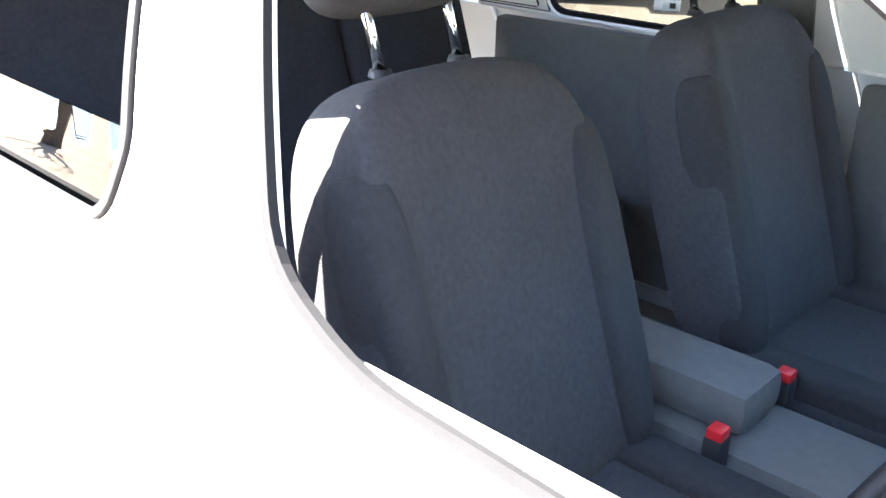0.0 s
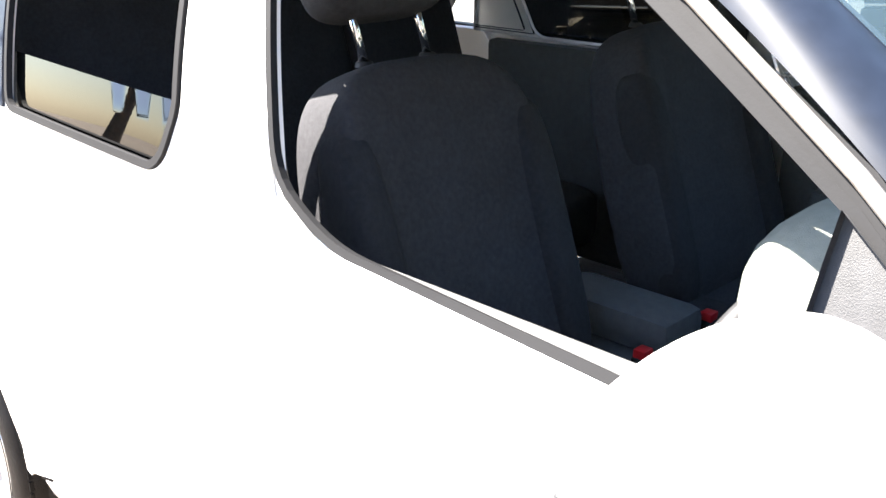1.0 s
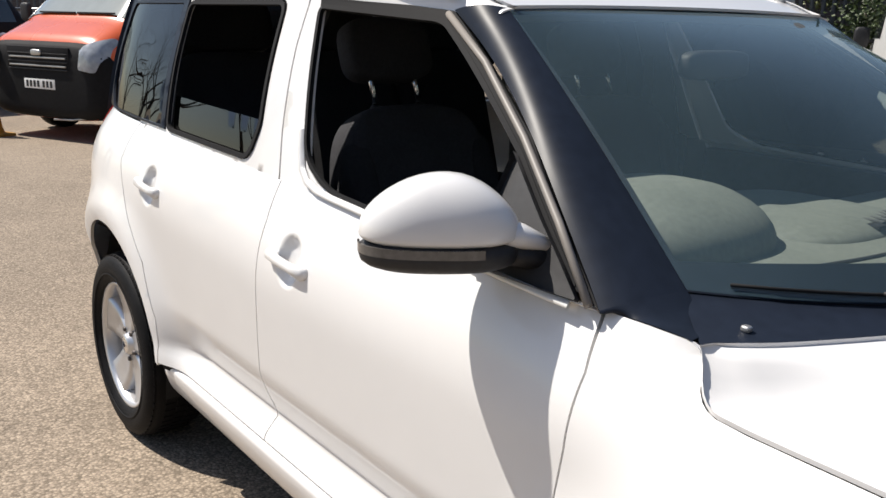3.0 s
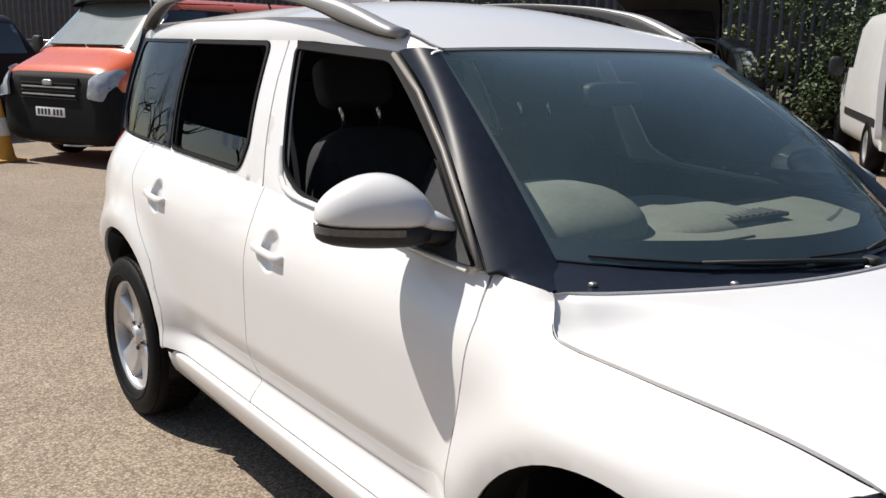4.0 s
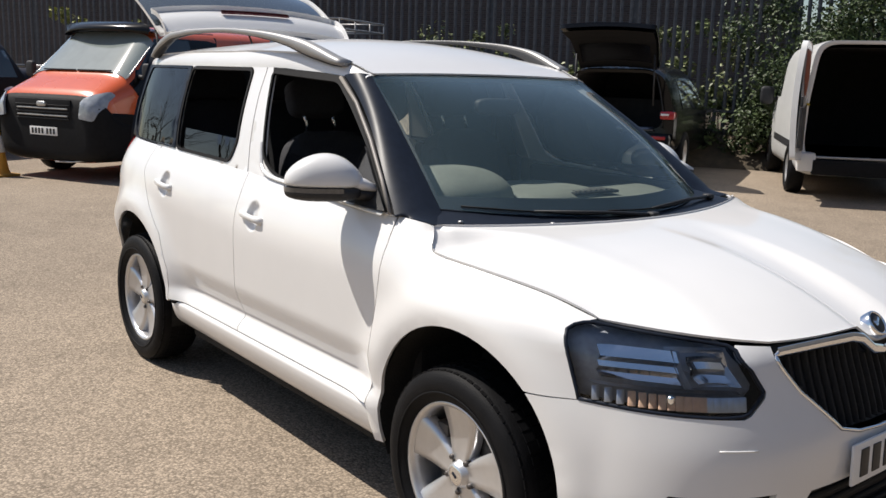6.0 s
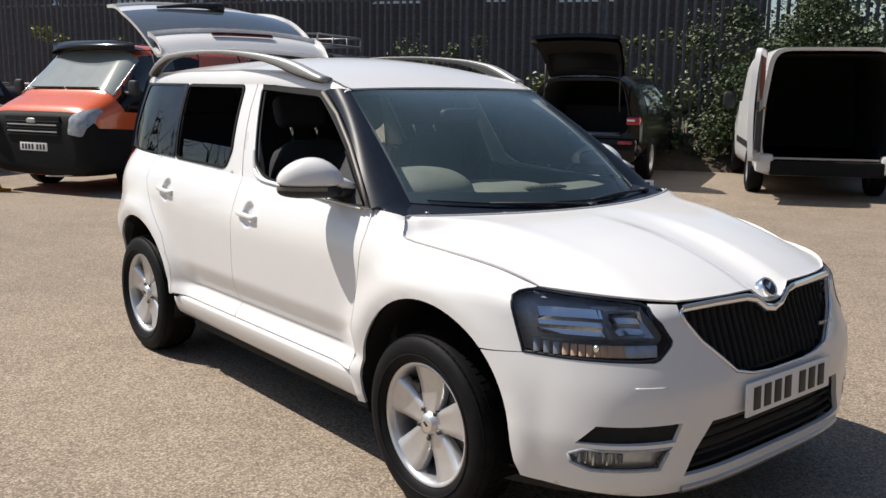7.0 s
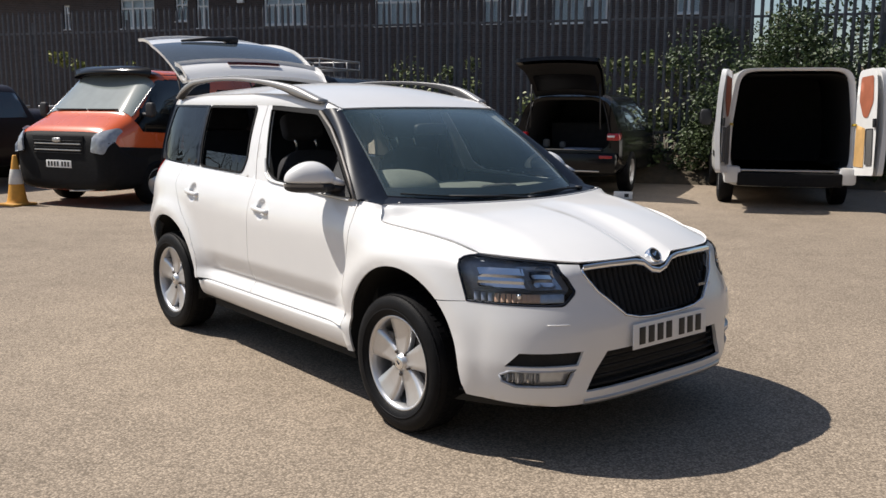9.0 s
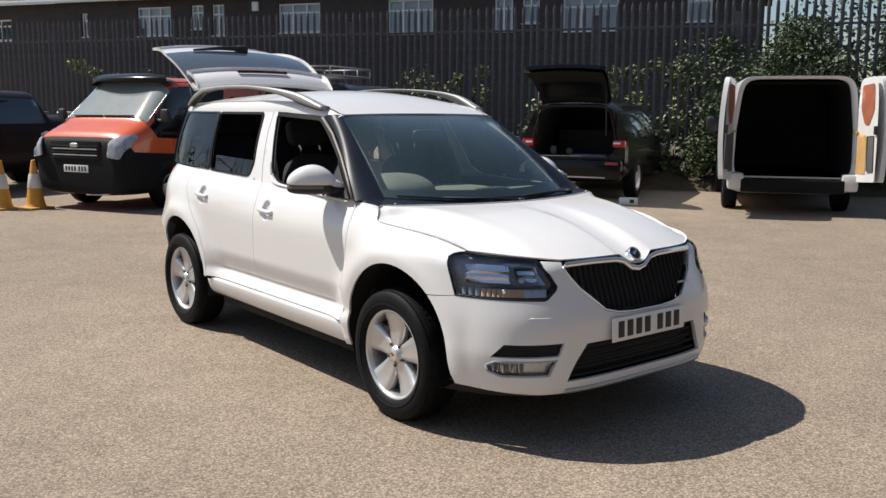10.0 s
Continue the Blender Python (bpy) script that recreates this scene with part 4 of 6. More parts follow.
# tail: rear panel with an open luggage bay, bumper and lamps
pb = XR - 1.6
both("rear_bumper", skin([(-1.046, 0.615), (-0.716, 0.595), (-0.60, 0.30), (pb, 0.26), (pb, 0.69), (-1.046, 0.69)], [], shell, 0.05, 0.02), WHITE, car, "white rear bumper")
both("rear_pillar", sheet([[cabin(-0.47 - 0.07 * k, z) + Vector((0, 0.03 * k * k, 0)) for k in range(3)] for z in np.linspace(1.10, 1.56, 8)], 0.02), BLACKGLOSS, car)
lampo = [(-0.42, 1.13), (-1.04, 1.13), (-1.04, 0.86), (-0.60, 0.88)]
both("tail_lamp", skin(lampo, [], lambda p, z: shell(p, z) + Vector((-0.006, -0.008, 0)), 0.04, 0.02), REDLENS, car, "red tail lamp")
bm = bmesh.new()
box(bm, (-0.22, 0, 0.70), (0.85, 1.10, 0.03), 0.005)
part("boot_floor", bm, TRIMGREY, car)


# ---------- door mirrors ----------
def mirror_shape(v):
    # fuller towards the car, tapering to the tip, flat below
    t = (v.y + 0.115) / 0.23
    t = min(1, max(0, t))
    s = 0.80 + 0.20 * math.sin(math.pi * min(1, t * 0.75)) - 0.16 * t ** 4
    return Vector((v.x * (0.80 + 0.2 * t) * (1.0 if v.x > 0 else 0.72), v.y, v.z * s if v.z > 0 else v.z * 0.24))


MC = Vector((1.938, -0.934, 1.143))
bm = bmesh.new()
blob(bm, (0, 0, 0), (0.089, 0.130, 0.098), 0.92, 0.80, nu=40, nv=24, shape=mirror_shape)
for v in bm.verts:
    v.co = MC + Matrix.Rotation(radians(-29), 3, 'Z') @ v.co
mc = both("door_mirror", bm, WHITE, car, "white door mirror with black foot and indicator")
for i, s in enumerate((1, -1)):
    bm = bmesh.new()
    def foot_shape(v):
        t = (v.y + 0.115) / 0.23
        return Vector((v.x * (0.80 + 0.2 * t), v.y, v.z))
    blob(bm, (0, 0, -0.031), (0.0890, 0.1305, 0.032), 0.75, 0.80, nu=36, nv=12, shape=foot_shape)
    for v in bm.verts:
        v.co = MC + Matrix.Rotation(radians(-29), 3, 'Z') @ v.co
    tube(bm, [(1.985, -0.870, 1.114), (2.012, -0.830, 1.106), (2.035, -0.780, 1.098)], [0.030, 0.030, 0.038], 12, flat=0.7)
    b2 = bm if s == 1 else flipped(bm)
    part("lower_shell", b2, BLACKPLASTIC, mc[i], "black lower mirror shell and arm", recalc=True)
    for nm_, rx_, sz_, x_, m_ in (("back_plate", 0.9, (0.010, 0.088, 0.046), -0.050, BLACKPLASTIC), ("mirror_glass", 0.9, (0.007, 0.078, 0.038), -0.057, GATEGLASSY)):
        b = blob(bmesh.new(), (x_, 0.014, 0.020), sz_, 0.8, rx_)
        for v in b.verts:
            v.co = MC + Matrix.Rotation(radians(-29), 3, 'Z') @ v.co
        part(nm_, b if s == 1 else flipped(b), m_, mc[i])
    b = tube(bmesh.new(), [(2.000, -0.868, 1.146), (2.022, -0.832, 1.138), (2.050, -0.785, 1.120)], [0.036, 0.026, 0.012], 12, flat=0.8)
    part("cap_arm", b if s == 1 else flipped(b), WHITE, mc[i], recalc=True)
    rows = []
    for k in range(15):
        a = radians(-95 + 118 * k / 14)
        x, y = math.cos(a), math.sin(a)
        e = 0.79
        px = math.copysign(abs(x) ** e, x) * 0.0895
        py = math.copysign(abs(y) ** e, y) * 0.1315
        t = (py + 0.115) / 0.23
        px *= 0.80 + 0.2 * t
        rows.append([MC + Matrix.Rotation(radians(-29), 3, 'Z') @ Vector((px, py, z)) for z in (-0.014, -0.021, -0.029)])
    b = sheet(rows, 0.004)
    part("indicator", b if s == 1 else flipped(b), mat("indicator_lens", (0.11, 0.105, 0.10), 0.12, vary=0.2, scale=80, coat=0.8), mc[i])
    bm = bmesh.new()
    rows = [[cabin(x, z) + Vector((0, -0.010, 0)) for z in np.linspace(1.062, zt, 5)] for x, zt in ((1.895, 1.248), (1.95, 1.210), (2.02, 1.160), (2.10, 1.105), (2.155, 1.066))]
    b = sheet(rows, 0.012)
    part("sail_panel", b if s == 1 else flipped(b), BLACKPLASTIC, front_doors[i], recalc=True)
# the passenger's mirror is folded back against the door
mc[1].matrix_basis = Matrix.Translation((2.05, 0.84, 0)) @ Matrix.Rotation(radians(84), 4, 'Z') @ Matrix.Translation((-2.05, -0.84, 0))

# ---------- door handles ----------
for i, s in enumerate((1, -1)):
    for xc, zc, owner in ((1.290, 0.930, front_doors[i]), (0.385, 0.958, rear_doors[i])):
        y0 = -half_width(xc, zc)
        bm = bmesh.new()
        pts = [(xc - 0.088, y0 + 0.006, zc + 0.006), (xc - 0.074, y0 - 0.008, zc + 0.005), (xc - 0.02, y0 - 0.013, zc), (xc + 0.045, y0 - 0.013, zc - 0.004), (xc + 0.078, y0 - 0.008, zc - 0.007), (xc + 0.090, y0 + 0.006, zc - 0.008)]
        tube(bm, pts, [0.010, 0.013, 0.011, 0.011, 0.014, 0.010], 10, flat=1.2)
        bmesh.ops.recalc_face_normals(bm, faces=bm.faces)
        part("door_handle", bm if s == 1 else flipped(bm), WHITE, owner)

# ---------- wheels ----------
def make_wheel(xa, side):
    w = new("wheel")
    w.parent = car
    w["label"] = "silver five-spoke alloy wheel with black tyre"
    w.matrix_basis = pose(xa, -0.785 * side, 0.328, 0, 0, 0 if side > 0 else 180)
    R = 0.328
    bm = bmesh.new()
    prof = [(0.222, 0.085), (0.224, -0.086), (0.232, -0.096), (0.252, -0.106), (0.280, -0.110), (0.298, -0.105), (0.312, -0.098), (0.322, -0.084), (R, -0.060), (R, 0.06), (0.312, 0.098), (0.28, 0.105), (0.232, 0.096)]
    lathe(bm, prof, 72)
    # tread blocks cut by cross grooves
    ty = part("tyre", bm, TYRE, w, "black tyre", recalc=True)
    bm = bmesh.new()
    for k in range(64):
        a = 2 * math.pi * k / 64
        for yy, wd in ((-0.075, 0.030), (-0.034, 0.034), (0.005, 0.034), (0.044, 0.034)):
            aa = a + (0.03 if yy in (-0.034, 0.044) else 0)
            rr = R - 0.0015 - (0.008 if yy == -0.075 else 0)
            box(bm, (0, yy, rr), (0.024, wd, 0.008), 0, m=Matrix.Rotation(aa, 4, 'Y') @ Matrix.Translation((0, 0, 0)))
    part("tread", bm, TYRE, ty, smooth=False)
    # raised lettering bands on the sidewall
    bm = bmesh.new()
    lathe(bm, [(0.252, -0.1075), (0.254, -0.1105), (0.258, -0.1105), (0.260, -0.109)], 72)
    part("sidewall_rib", bm, TYRE, ty, recalc=True)
    bm = bmesh.new()
    lathe(bm, [(0.200, 0.07), (0.205, -0.02), (0.205, -0.060), (0.210, -0.082), (0.219, -0.090), (0.225, -0.091), (0.227, -0.086), (0.226, -0.07), (0.224, 0.08)], 72)
    rim = part("rim", bm, ALLOY, w, "silver rim", recalc=True)
    for k in range(5):
        a0 = 2 * math.pi * k / 5 + math.pi / 2
        bm = bmesh.new()
        rows = []
        for j in range(9):
            t = j / 8
            r = 0.040 + (0.214 - 0.040) * t
            half = 0.030 + 0.050 * t ** 0.75
            face = -0.066 - 0.016 * t + 0.010 * math.sin(math.pi * t)
            row = []
            for q, dd in ((-1.0, 0.040), (-1.0, 0.014), (-0.86, 0.0), (-0.45, 0.0035), (0, 0.004), (0.45, 0.0035), (0.86, 0.0), (1.0, 0.014), (1.0, 0.040)):
                row.append(Vector((r, face + dd, q * half)))
            rows.append(row)
        grid_faces(bm, rows)
        bm.transform(Matrix.Rotation(-a0, 4, 'Y'))
        sharpen(bm, 30)
        part("spoke", bm, ALLOY, rim, recalc=True)
        bm = bmesh.new()
        c = Matrix.Rotation(-(a0 + math.pi / 5), 4, 'Y') @ Vector((0.056, -0.060, 0))
        lathe(bm, [(0.0, -0.012), (0.008, -0.012), (0.010, -0.004), (0.010, 0.01)], 6, 'y', c)
        part("wheel_bolt", bm, DISC, rim, recalc=True)
    bm = bmesh.new()
    lathe(bm, [(0.075, 0.02), (0.072, -0.045), (0.055, -0.058), (0.040, -0.064), (0.037, -0.076), (0.030, -0.080)], 36)
    part("hub", bm, ALLOY, rim, recalc=True)
    bm = bmesh.new()
    lathe(bm, [(0.030, -0.080), (0.024, -0.083), (0.0, -0.084)], 32)
    cp = part("hub_cap", bm, CHROME, rim, "grey hub cap", recalc=True)
    bm = bmesh.new()
    box(bm, (0, -0.085, 0.003), (0.022, 0.003, 0.007), 0.001, m=Matrix.Rotation(0.6, 4, 'Y'))
    part("emblem_bar", bm, BLACKGLOSS, cp)
    bm = bmesh.new()
    lathe(bm, [(0.04, -0.015), (0.155, -0.015), (0.158, -0.01), (0.158, 0.01), (0.04, 0.01)], 48)
    part("brake_disc", bm, DISC, w, recalc=True)
    bm = bmesh.new()
    box(bm, (-0.11, -0.012, 0.05), (0.06, 0.07, 0.15), 0.015)
    part("brake_caliper", bm, DISC, w)
    bm = bmesh.new()
    lathe(bm, [(0.20, 0.075), (0.0, 0.078)], 36)
    part("inner_barrel", bm, LINER, w)
    return w


for xa in (0.0, 2.585):
    for side in (1, -1):
        make_wheel(xa, side)

# ---------- arch liners, underbody ----------
for xa in (0.0, 2.585):
    rows = []
    for k in range(25):
        a = math.pi * (1.10 - 1.20 * k / 24)
        x, z = xa + (0.010 if xa else 0.0) + 0.402 * math.cos(a), 0.385 + 0.402 * 1.03 * math.sin(a)
        if xa > 1:
            yo = -min(0.868, half_width(min(x, 3.1), max(z, .3)) - 0.012) if x < 2.9 else -0.80
        else:
            yo = -0.862 if x > -0.25 else -0.80
        rows.append([Vector((x, yo, z)), Vector((x, -0.70, z)), Vector((x, -0.50, z))])
    both("arch_liner", sheet(rows), LINER, car)
    rows = [[Vector((xa + 0.40 * math.cos(a) * r, -0.50, 0.375 + 0.42 * math.sin(a) * r)) for r in (0, 1)] for a in np.linspace(-0.4, math.pi + 0.4, 20)]
    both("arch_inner_wall", sheet(rows), LINER, car)
bm = bmesh.new()
box(bm, (1.30, 0, 0.27), (1.70, 1.56, 0.10), 0.02)
box(bm, (1.29, 0, 0.33), (4.0, 0.98, 0.22), 0.03)
box(bm, (-0.50, 0, 0.36), (0.40, 1.30, 0.16), 0.03)
box(bm, (0.55, 0, 0.315), (0.34, 1.62, 0.09), 0.015)
part("underbody", bm, LINER, car, "dark underbody")
rows = []
for p in np.linspace(at_x(3.0, 0.26), PC, 24):
    v = shell(float(p), 0.26) + Vector((-0.03, 0, 0))
    v.y = min(0.0, v.y + 0.03)
    rows.append([Vector((v.x - 0.03, v.y * w, 0.274)) for w in (1, 0.5, 0, -0.5, -1)])
part("undertray", sheet(rows, 0.01), LINER, car)
bm = bmesh.new()
box(bm, (2.80, 0, 0.60), (0.95, 0.96, 0.46), 0.05)
part("engine_bay", bm, LINER, car)
bm = bmesh.new()
box(bm, (2.24, 0, 0.68), (0.06, 1.52, 0.66), 0.02)
part("bulkhead", bm, LINER, car)

# ---------- inside ----------
def seat(yc, name, w=0.50, bx=0.0, lab="dark grey cloth front seat"):
    s = new(name)
    s.parent = car
    s["label"] = lab
    lean = Matrix.Rotation(radians(-19), 4, 'Y')
    bm = bmesh.new()
    blob(bm, (1.38 + bx, yc, 0.60), (0.27, w / 2, 0.085), 0.35, 0.30)
    part("cushion", bm, FABRIC, s)
    m = Matrix.Translation((1.198 + bx, yc, 0.664)) @ lean
    bm = bmesh.new()

    def back_shape(v):
        t = (v.z + 0.31) / 0.62
        k = 1 - 0.14 * max(0, t - 0.6) / 0.4
        side_ = abs(v.y) / (w / 2)
        return Vector((v.x + (0.035 * max(0, side_ - 0.55) / 0.45 if v.x > 0 else 0), v.y * k, v.z - 0.03 * side_ ** 3 * (t > .5)))
    blob(bm, (0, 0, 0.288), (0.075, w / 2, 0.313), 0.36, 0.34, m=m, nu=40, nv=24, shape=back_shape)
    part("backrest", bm, FABRIC, s)
    for sd in (-1, 1):
        bm = bmesh.new()
        blob(bm, (0.055, sd * (w / 2 - 0.045), 0.25), (0.05, 0.042, 0.25), 0.5, 0.6, m=m)
        part("side_bolster", bm, FABRIC2, s)
        bm = bmesh.new()
        blob(bm, (1.38 + bx, yc + sd * (w / 2 - 0.05), 0.655), (0.24, 0.045, 0.05), 0.5, 0.5)
        part("cushion_bolster", bm, FABRIC2, s)
    bm = bmesh.new()
    blob(bm, (-0.012, 0, 0.762), (0.055, 0.135, 0.087), 0.5, 0.5, m=m)
    part("headrest", bm, FABRIC, s)
    for sd in (-1, 1):
        bm = bmesh.new()
        tube(bm, [m @ Vector((0.0, sd * 0.071, 0.60)), m @ Vector((0.0, sd * 0.071, 0.74))], 0.0075, 10)
        part("headrest_post", bm, CHROME, s)
        bm = bmesh.new()
        lathe(bm, [(0.016, 0.0), (0.014, 0.008), (0.009, 0.010)], 16, 'z', m @ Vector((0.0, sd * 0.071, 0.600)))
        part("post_collar", bm, BLACKPLASTIC, s)
    bm = bmesh.new()
    box(bm, (1.33 + bx, yc, 0.46), (0.50, w * 0.8, 0.14), 0.02)
    part("seat_base", bm, TRIMGREY, s)
    return s


seat(-0.386, "front_seat", 0.48)
seat(0.386, "front_seat", 0.48)
for yc in (-0.44, 0.0, 0.44):
    s = new("rear_seat")
    s.parent = car
    s["label"] = "dark grey cloth rear seat"
    bm = bmesh.new()
    blob(bm, (0.48, yc, 0.66), (0.26, 0.205, 0.09), 0.35, 0.35)
    part("cushion", bm, FABRIC, s)
    bm = bmesh.new()
    m = Matrix.Translation((0.22, yc, 0.66)) @ Matrix.Rotation(radians(-18), 4, 'Y')
    blob(bm, (0, 0, 0.32), (0.075, 0.218, 0.385), 0.33, 0.34, m=m)
    part("backrest", bm, FABRIC, s)
    bm = bmesh.new()
    blob(bm, (-0.01, 0, 0.805), (0.055, 0.185, 0.095), 0.42, 0.42, m=m)
    part("headrest", bm, FABRIC, s)
    for sd in (-1, 1):
        bm = bmesh.new()
        tube(bm, [m @ Vector((0, sd * 0.06, 0.60)), m @ Vector((0, sd * 0.06, 0.72))], 0.006, 8)
        part("headrest_post", bm, CHROME, s)
# inner trim of the rearmost pillars
for s in (-1, 1):
    bm = bmesh.new()
    box(bm, (-0.36, s * 0.47, 1.27), (0.18, 0.20, 0.42), 0.04)
    part("rear_pillar_trim", bm, TRIMGREY, car)
# red belt buckles between the front seats
for y, x, z in ((-0.115, 1.350, 0.69), (0.115, 1.350, 0.69)):
    bm = bmesh.new()
    box(bm, (x, y, z - 0.04), (0.03, 0.035, 0.12), 0.006, m=None)
    bk = part("belt_buckle", bm, BLACKPLASTIC, car)
    bm = bmesh.new()
    box(bm, (x, y, z + 0.025), (0.026, 0.030, 0.020), 0.004)
    part("red_button", bm, RED, bk)
# belts from the B-pillars
for s in (-1, 1):
    rows = []
    for k in range(9):
        t = k / 8
        p = Vector((0.98, s * 0.655, 1.36)).lerp(Vector((1.06, s * 0.60, 0.60)), t)
        rows.append([p + Vector((-0.022, 0, 0)), p + Vector((0.022, 0, 0))])
    part("seat_belt", sheet(rows, 0.002), BLACKPLASTIC, car)
    bm = bmesh.new()
    rows = [[cabin(x, z) for z in np.linspace(1.06, 1.50, 6)] for x in (0.93, 0.99, 1.055)]
    for r in rows:
        for v in r:
            v.y = -s * (abs(v.y) - 0.045)
    part("b_pillar_trim", sheet(rows, 0.01), TRIMGREY, car)
    # door card with armrest
    bm = bmesh.new()
    box(bm, (1.66, s * 0.765, 0.76), (0.98, 0.05, 0.62), 0.02)
    box(bm, (1.55, s * 0.73, 0.80), (0.55, 0.09, 0.07), 0.02)
    part("door_card", bm, TRIMGREY, front_doors[0 if s < 0 else 1])
    bm = bmesh.new()
    box(bm, (1.65, s * 0.768, 1.048), (0.96, 0.040, 0.030), 0.010)
    part("door_card_top", bm, BLACKPLASTIC, front_doors[0 if s < 0 else 1])
    bm = bmesh.new()
    box(bm, (0.62, s * 0.765, 0.78), (0.90, 0.05, 0.64), 0.02)
    part("door_card", bm, TRIMGREY, rear_doors[0 if s < 0 else 1])
# floor, console, dashboard
bm = bmesh.new()
box(bm, (1.05, 0, 0.40), (2.4, 1.50, 0.03), 0.005)
part("cabin_floor", bm, TRIMGREY, car)
bm = bmesh.new()
box(bm, (1.55, 0, 0.55), (0.95, 0.20, 0.26), 0.04)
box(bm, (1.22, 0, 0.72), (0.30, 0.14, 0.08), 0.03)
part("centre_console", bm, TRIMGREY, car)
dash = new("dashboard")
dash.parent = car
dash["label"] = "grey-green dashboard with a hooded binnacle"
rows = []
for i in range(31):
    v = -1 + 2 * i / 30
    y = 0.70 * v
    row = []
    for j in range(11):
        t = j / 10
        x = 2.36 - 0.46 * y * y * (1 - t) - 0.62 * t + 0.06 * v * v * t
        z = 1.036 + 0.018 * math.sin(math.pi * t) - 0.15 * max(0, t - 0.80) ** 1.3 * 3
        row.append(Vector((x, y, z)))
    row.append(Vector((1.74, y, 0.80)))
    row.append(Vector((1.82, y, 0.62)))
    rows.append(row)
part("dash_top", sheet(rows), DASH, dash)
bm = bmesh.new()
blob(bm, (1.90, -0.365, 1.045), (0.22, 0.225, 0.125), 0.75, 0.75, nu=36, nv=18, shape=lambda v: Vector((v.x, v.y, v.z * (1.0 if v.x < 0.05 else 1 - 1.2 * (v.x - 0.05)))))
part("binnacle", bm, DASH, dash)
bm = bmesh.new()
blob(bm, (1.93, 0.06, 1.030), (0.24, 0.24, 0.055), 0.7, 0.6, nu=36, nv=14)
part("centre_hump", bm, DASH, dash)
bm = bmesh.new()
box(bm, (2.11, 0.175, 1.066), (0.085, 0.25, 0.012), 0.004)
vp = part("vent_panel", bm, BLACKPLASTIC, dash, "black centre vent panel")
for k in range(7):
    bm = bmesh.new()
    box(bm, (2.11, 0.085 + 0.030 * k, 1.074), (0.065, 0.012, 0.006), 0.001)
    part("vent_slat", bm, TRIMGREY, vp)
part("dash_seam", tube(bmesh.new(), [(2.235 - 0.36 * y * y, y, 1.046) for y in np.linspace(-0.62, 0.02, 16)], 0.006, 6), BLACKPLASTIC, dash)
for k in range(9):
    bm = bmesh.new()
    y = 0.42 + 0.026 * k
    box(bm, (2.27 - 0.4 * y * y, y, 1.040), (0.018, 0.016, 0.010), 0.001)
    part("demister_slat", bm, BLACKPLASTIC, dash)
bm = bmesh.new()
m = Matrix.Translation((1.66, -0.36, 0.93)) @ Matrix.Rotation(radians(-62), 4, 'Y')
rows = []
for i in range(41):
    a = 2 * math.pi * i / 40
    c = Vector((0.185 * math.cos(a), 0.185 * math.sin(a), 0))
    o = Vector((math.cos(a), math.sin(a), 0))
    rows.append([m @ (c + o * 0.016 * math.cos(b) + Vector((0, 0, 0.016 * math.sin(b)))) for b in np.linspace(0, 2 * math.pi, 11)[:-1]])
grid_faces(bm, rows, wrap=True)
blob(bm, (0, 0, -0.02), (0.075, 0.075, 0.03), 0.6, 0.7, m=m)
for a in (0, 120, 240):
    tube(bm, [m @ Vector((0.05 * math.cos(radians(a + 90)), 0.05 * math.sin(radians(a + 90)), -0.02)), m @ Vector((0.18 * math.cos(radians(a + 90)), 0.18 * math.sin(radians(a + 90)), 0))], 0.018, 8)
part("steering_wheel", bm, BLACKPLASTIC, car, "black three-spoke steering wheel", recalc=True)
bm = bmesh.new()
blob(bm, screen_point(0.86, 0.0, -0.10), (0.025, 0.115, 0.034), 0.5, 0.5)
part("interior_mirror", bm, BLACKPLASTIC, car)


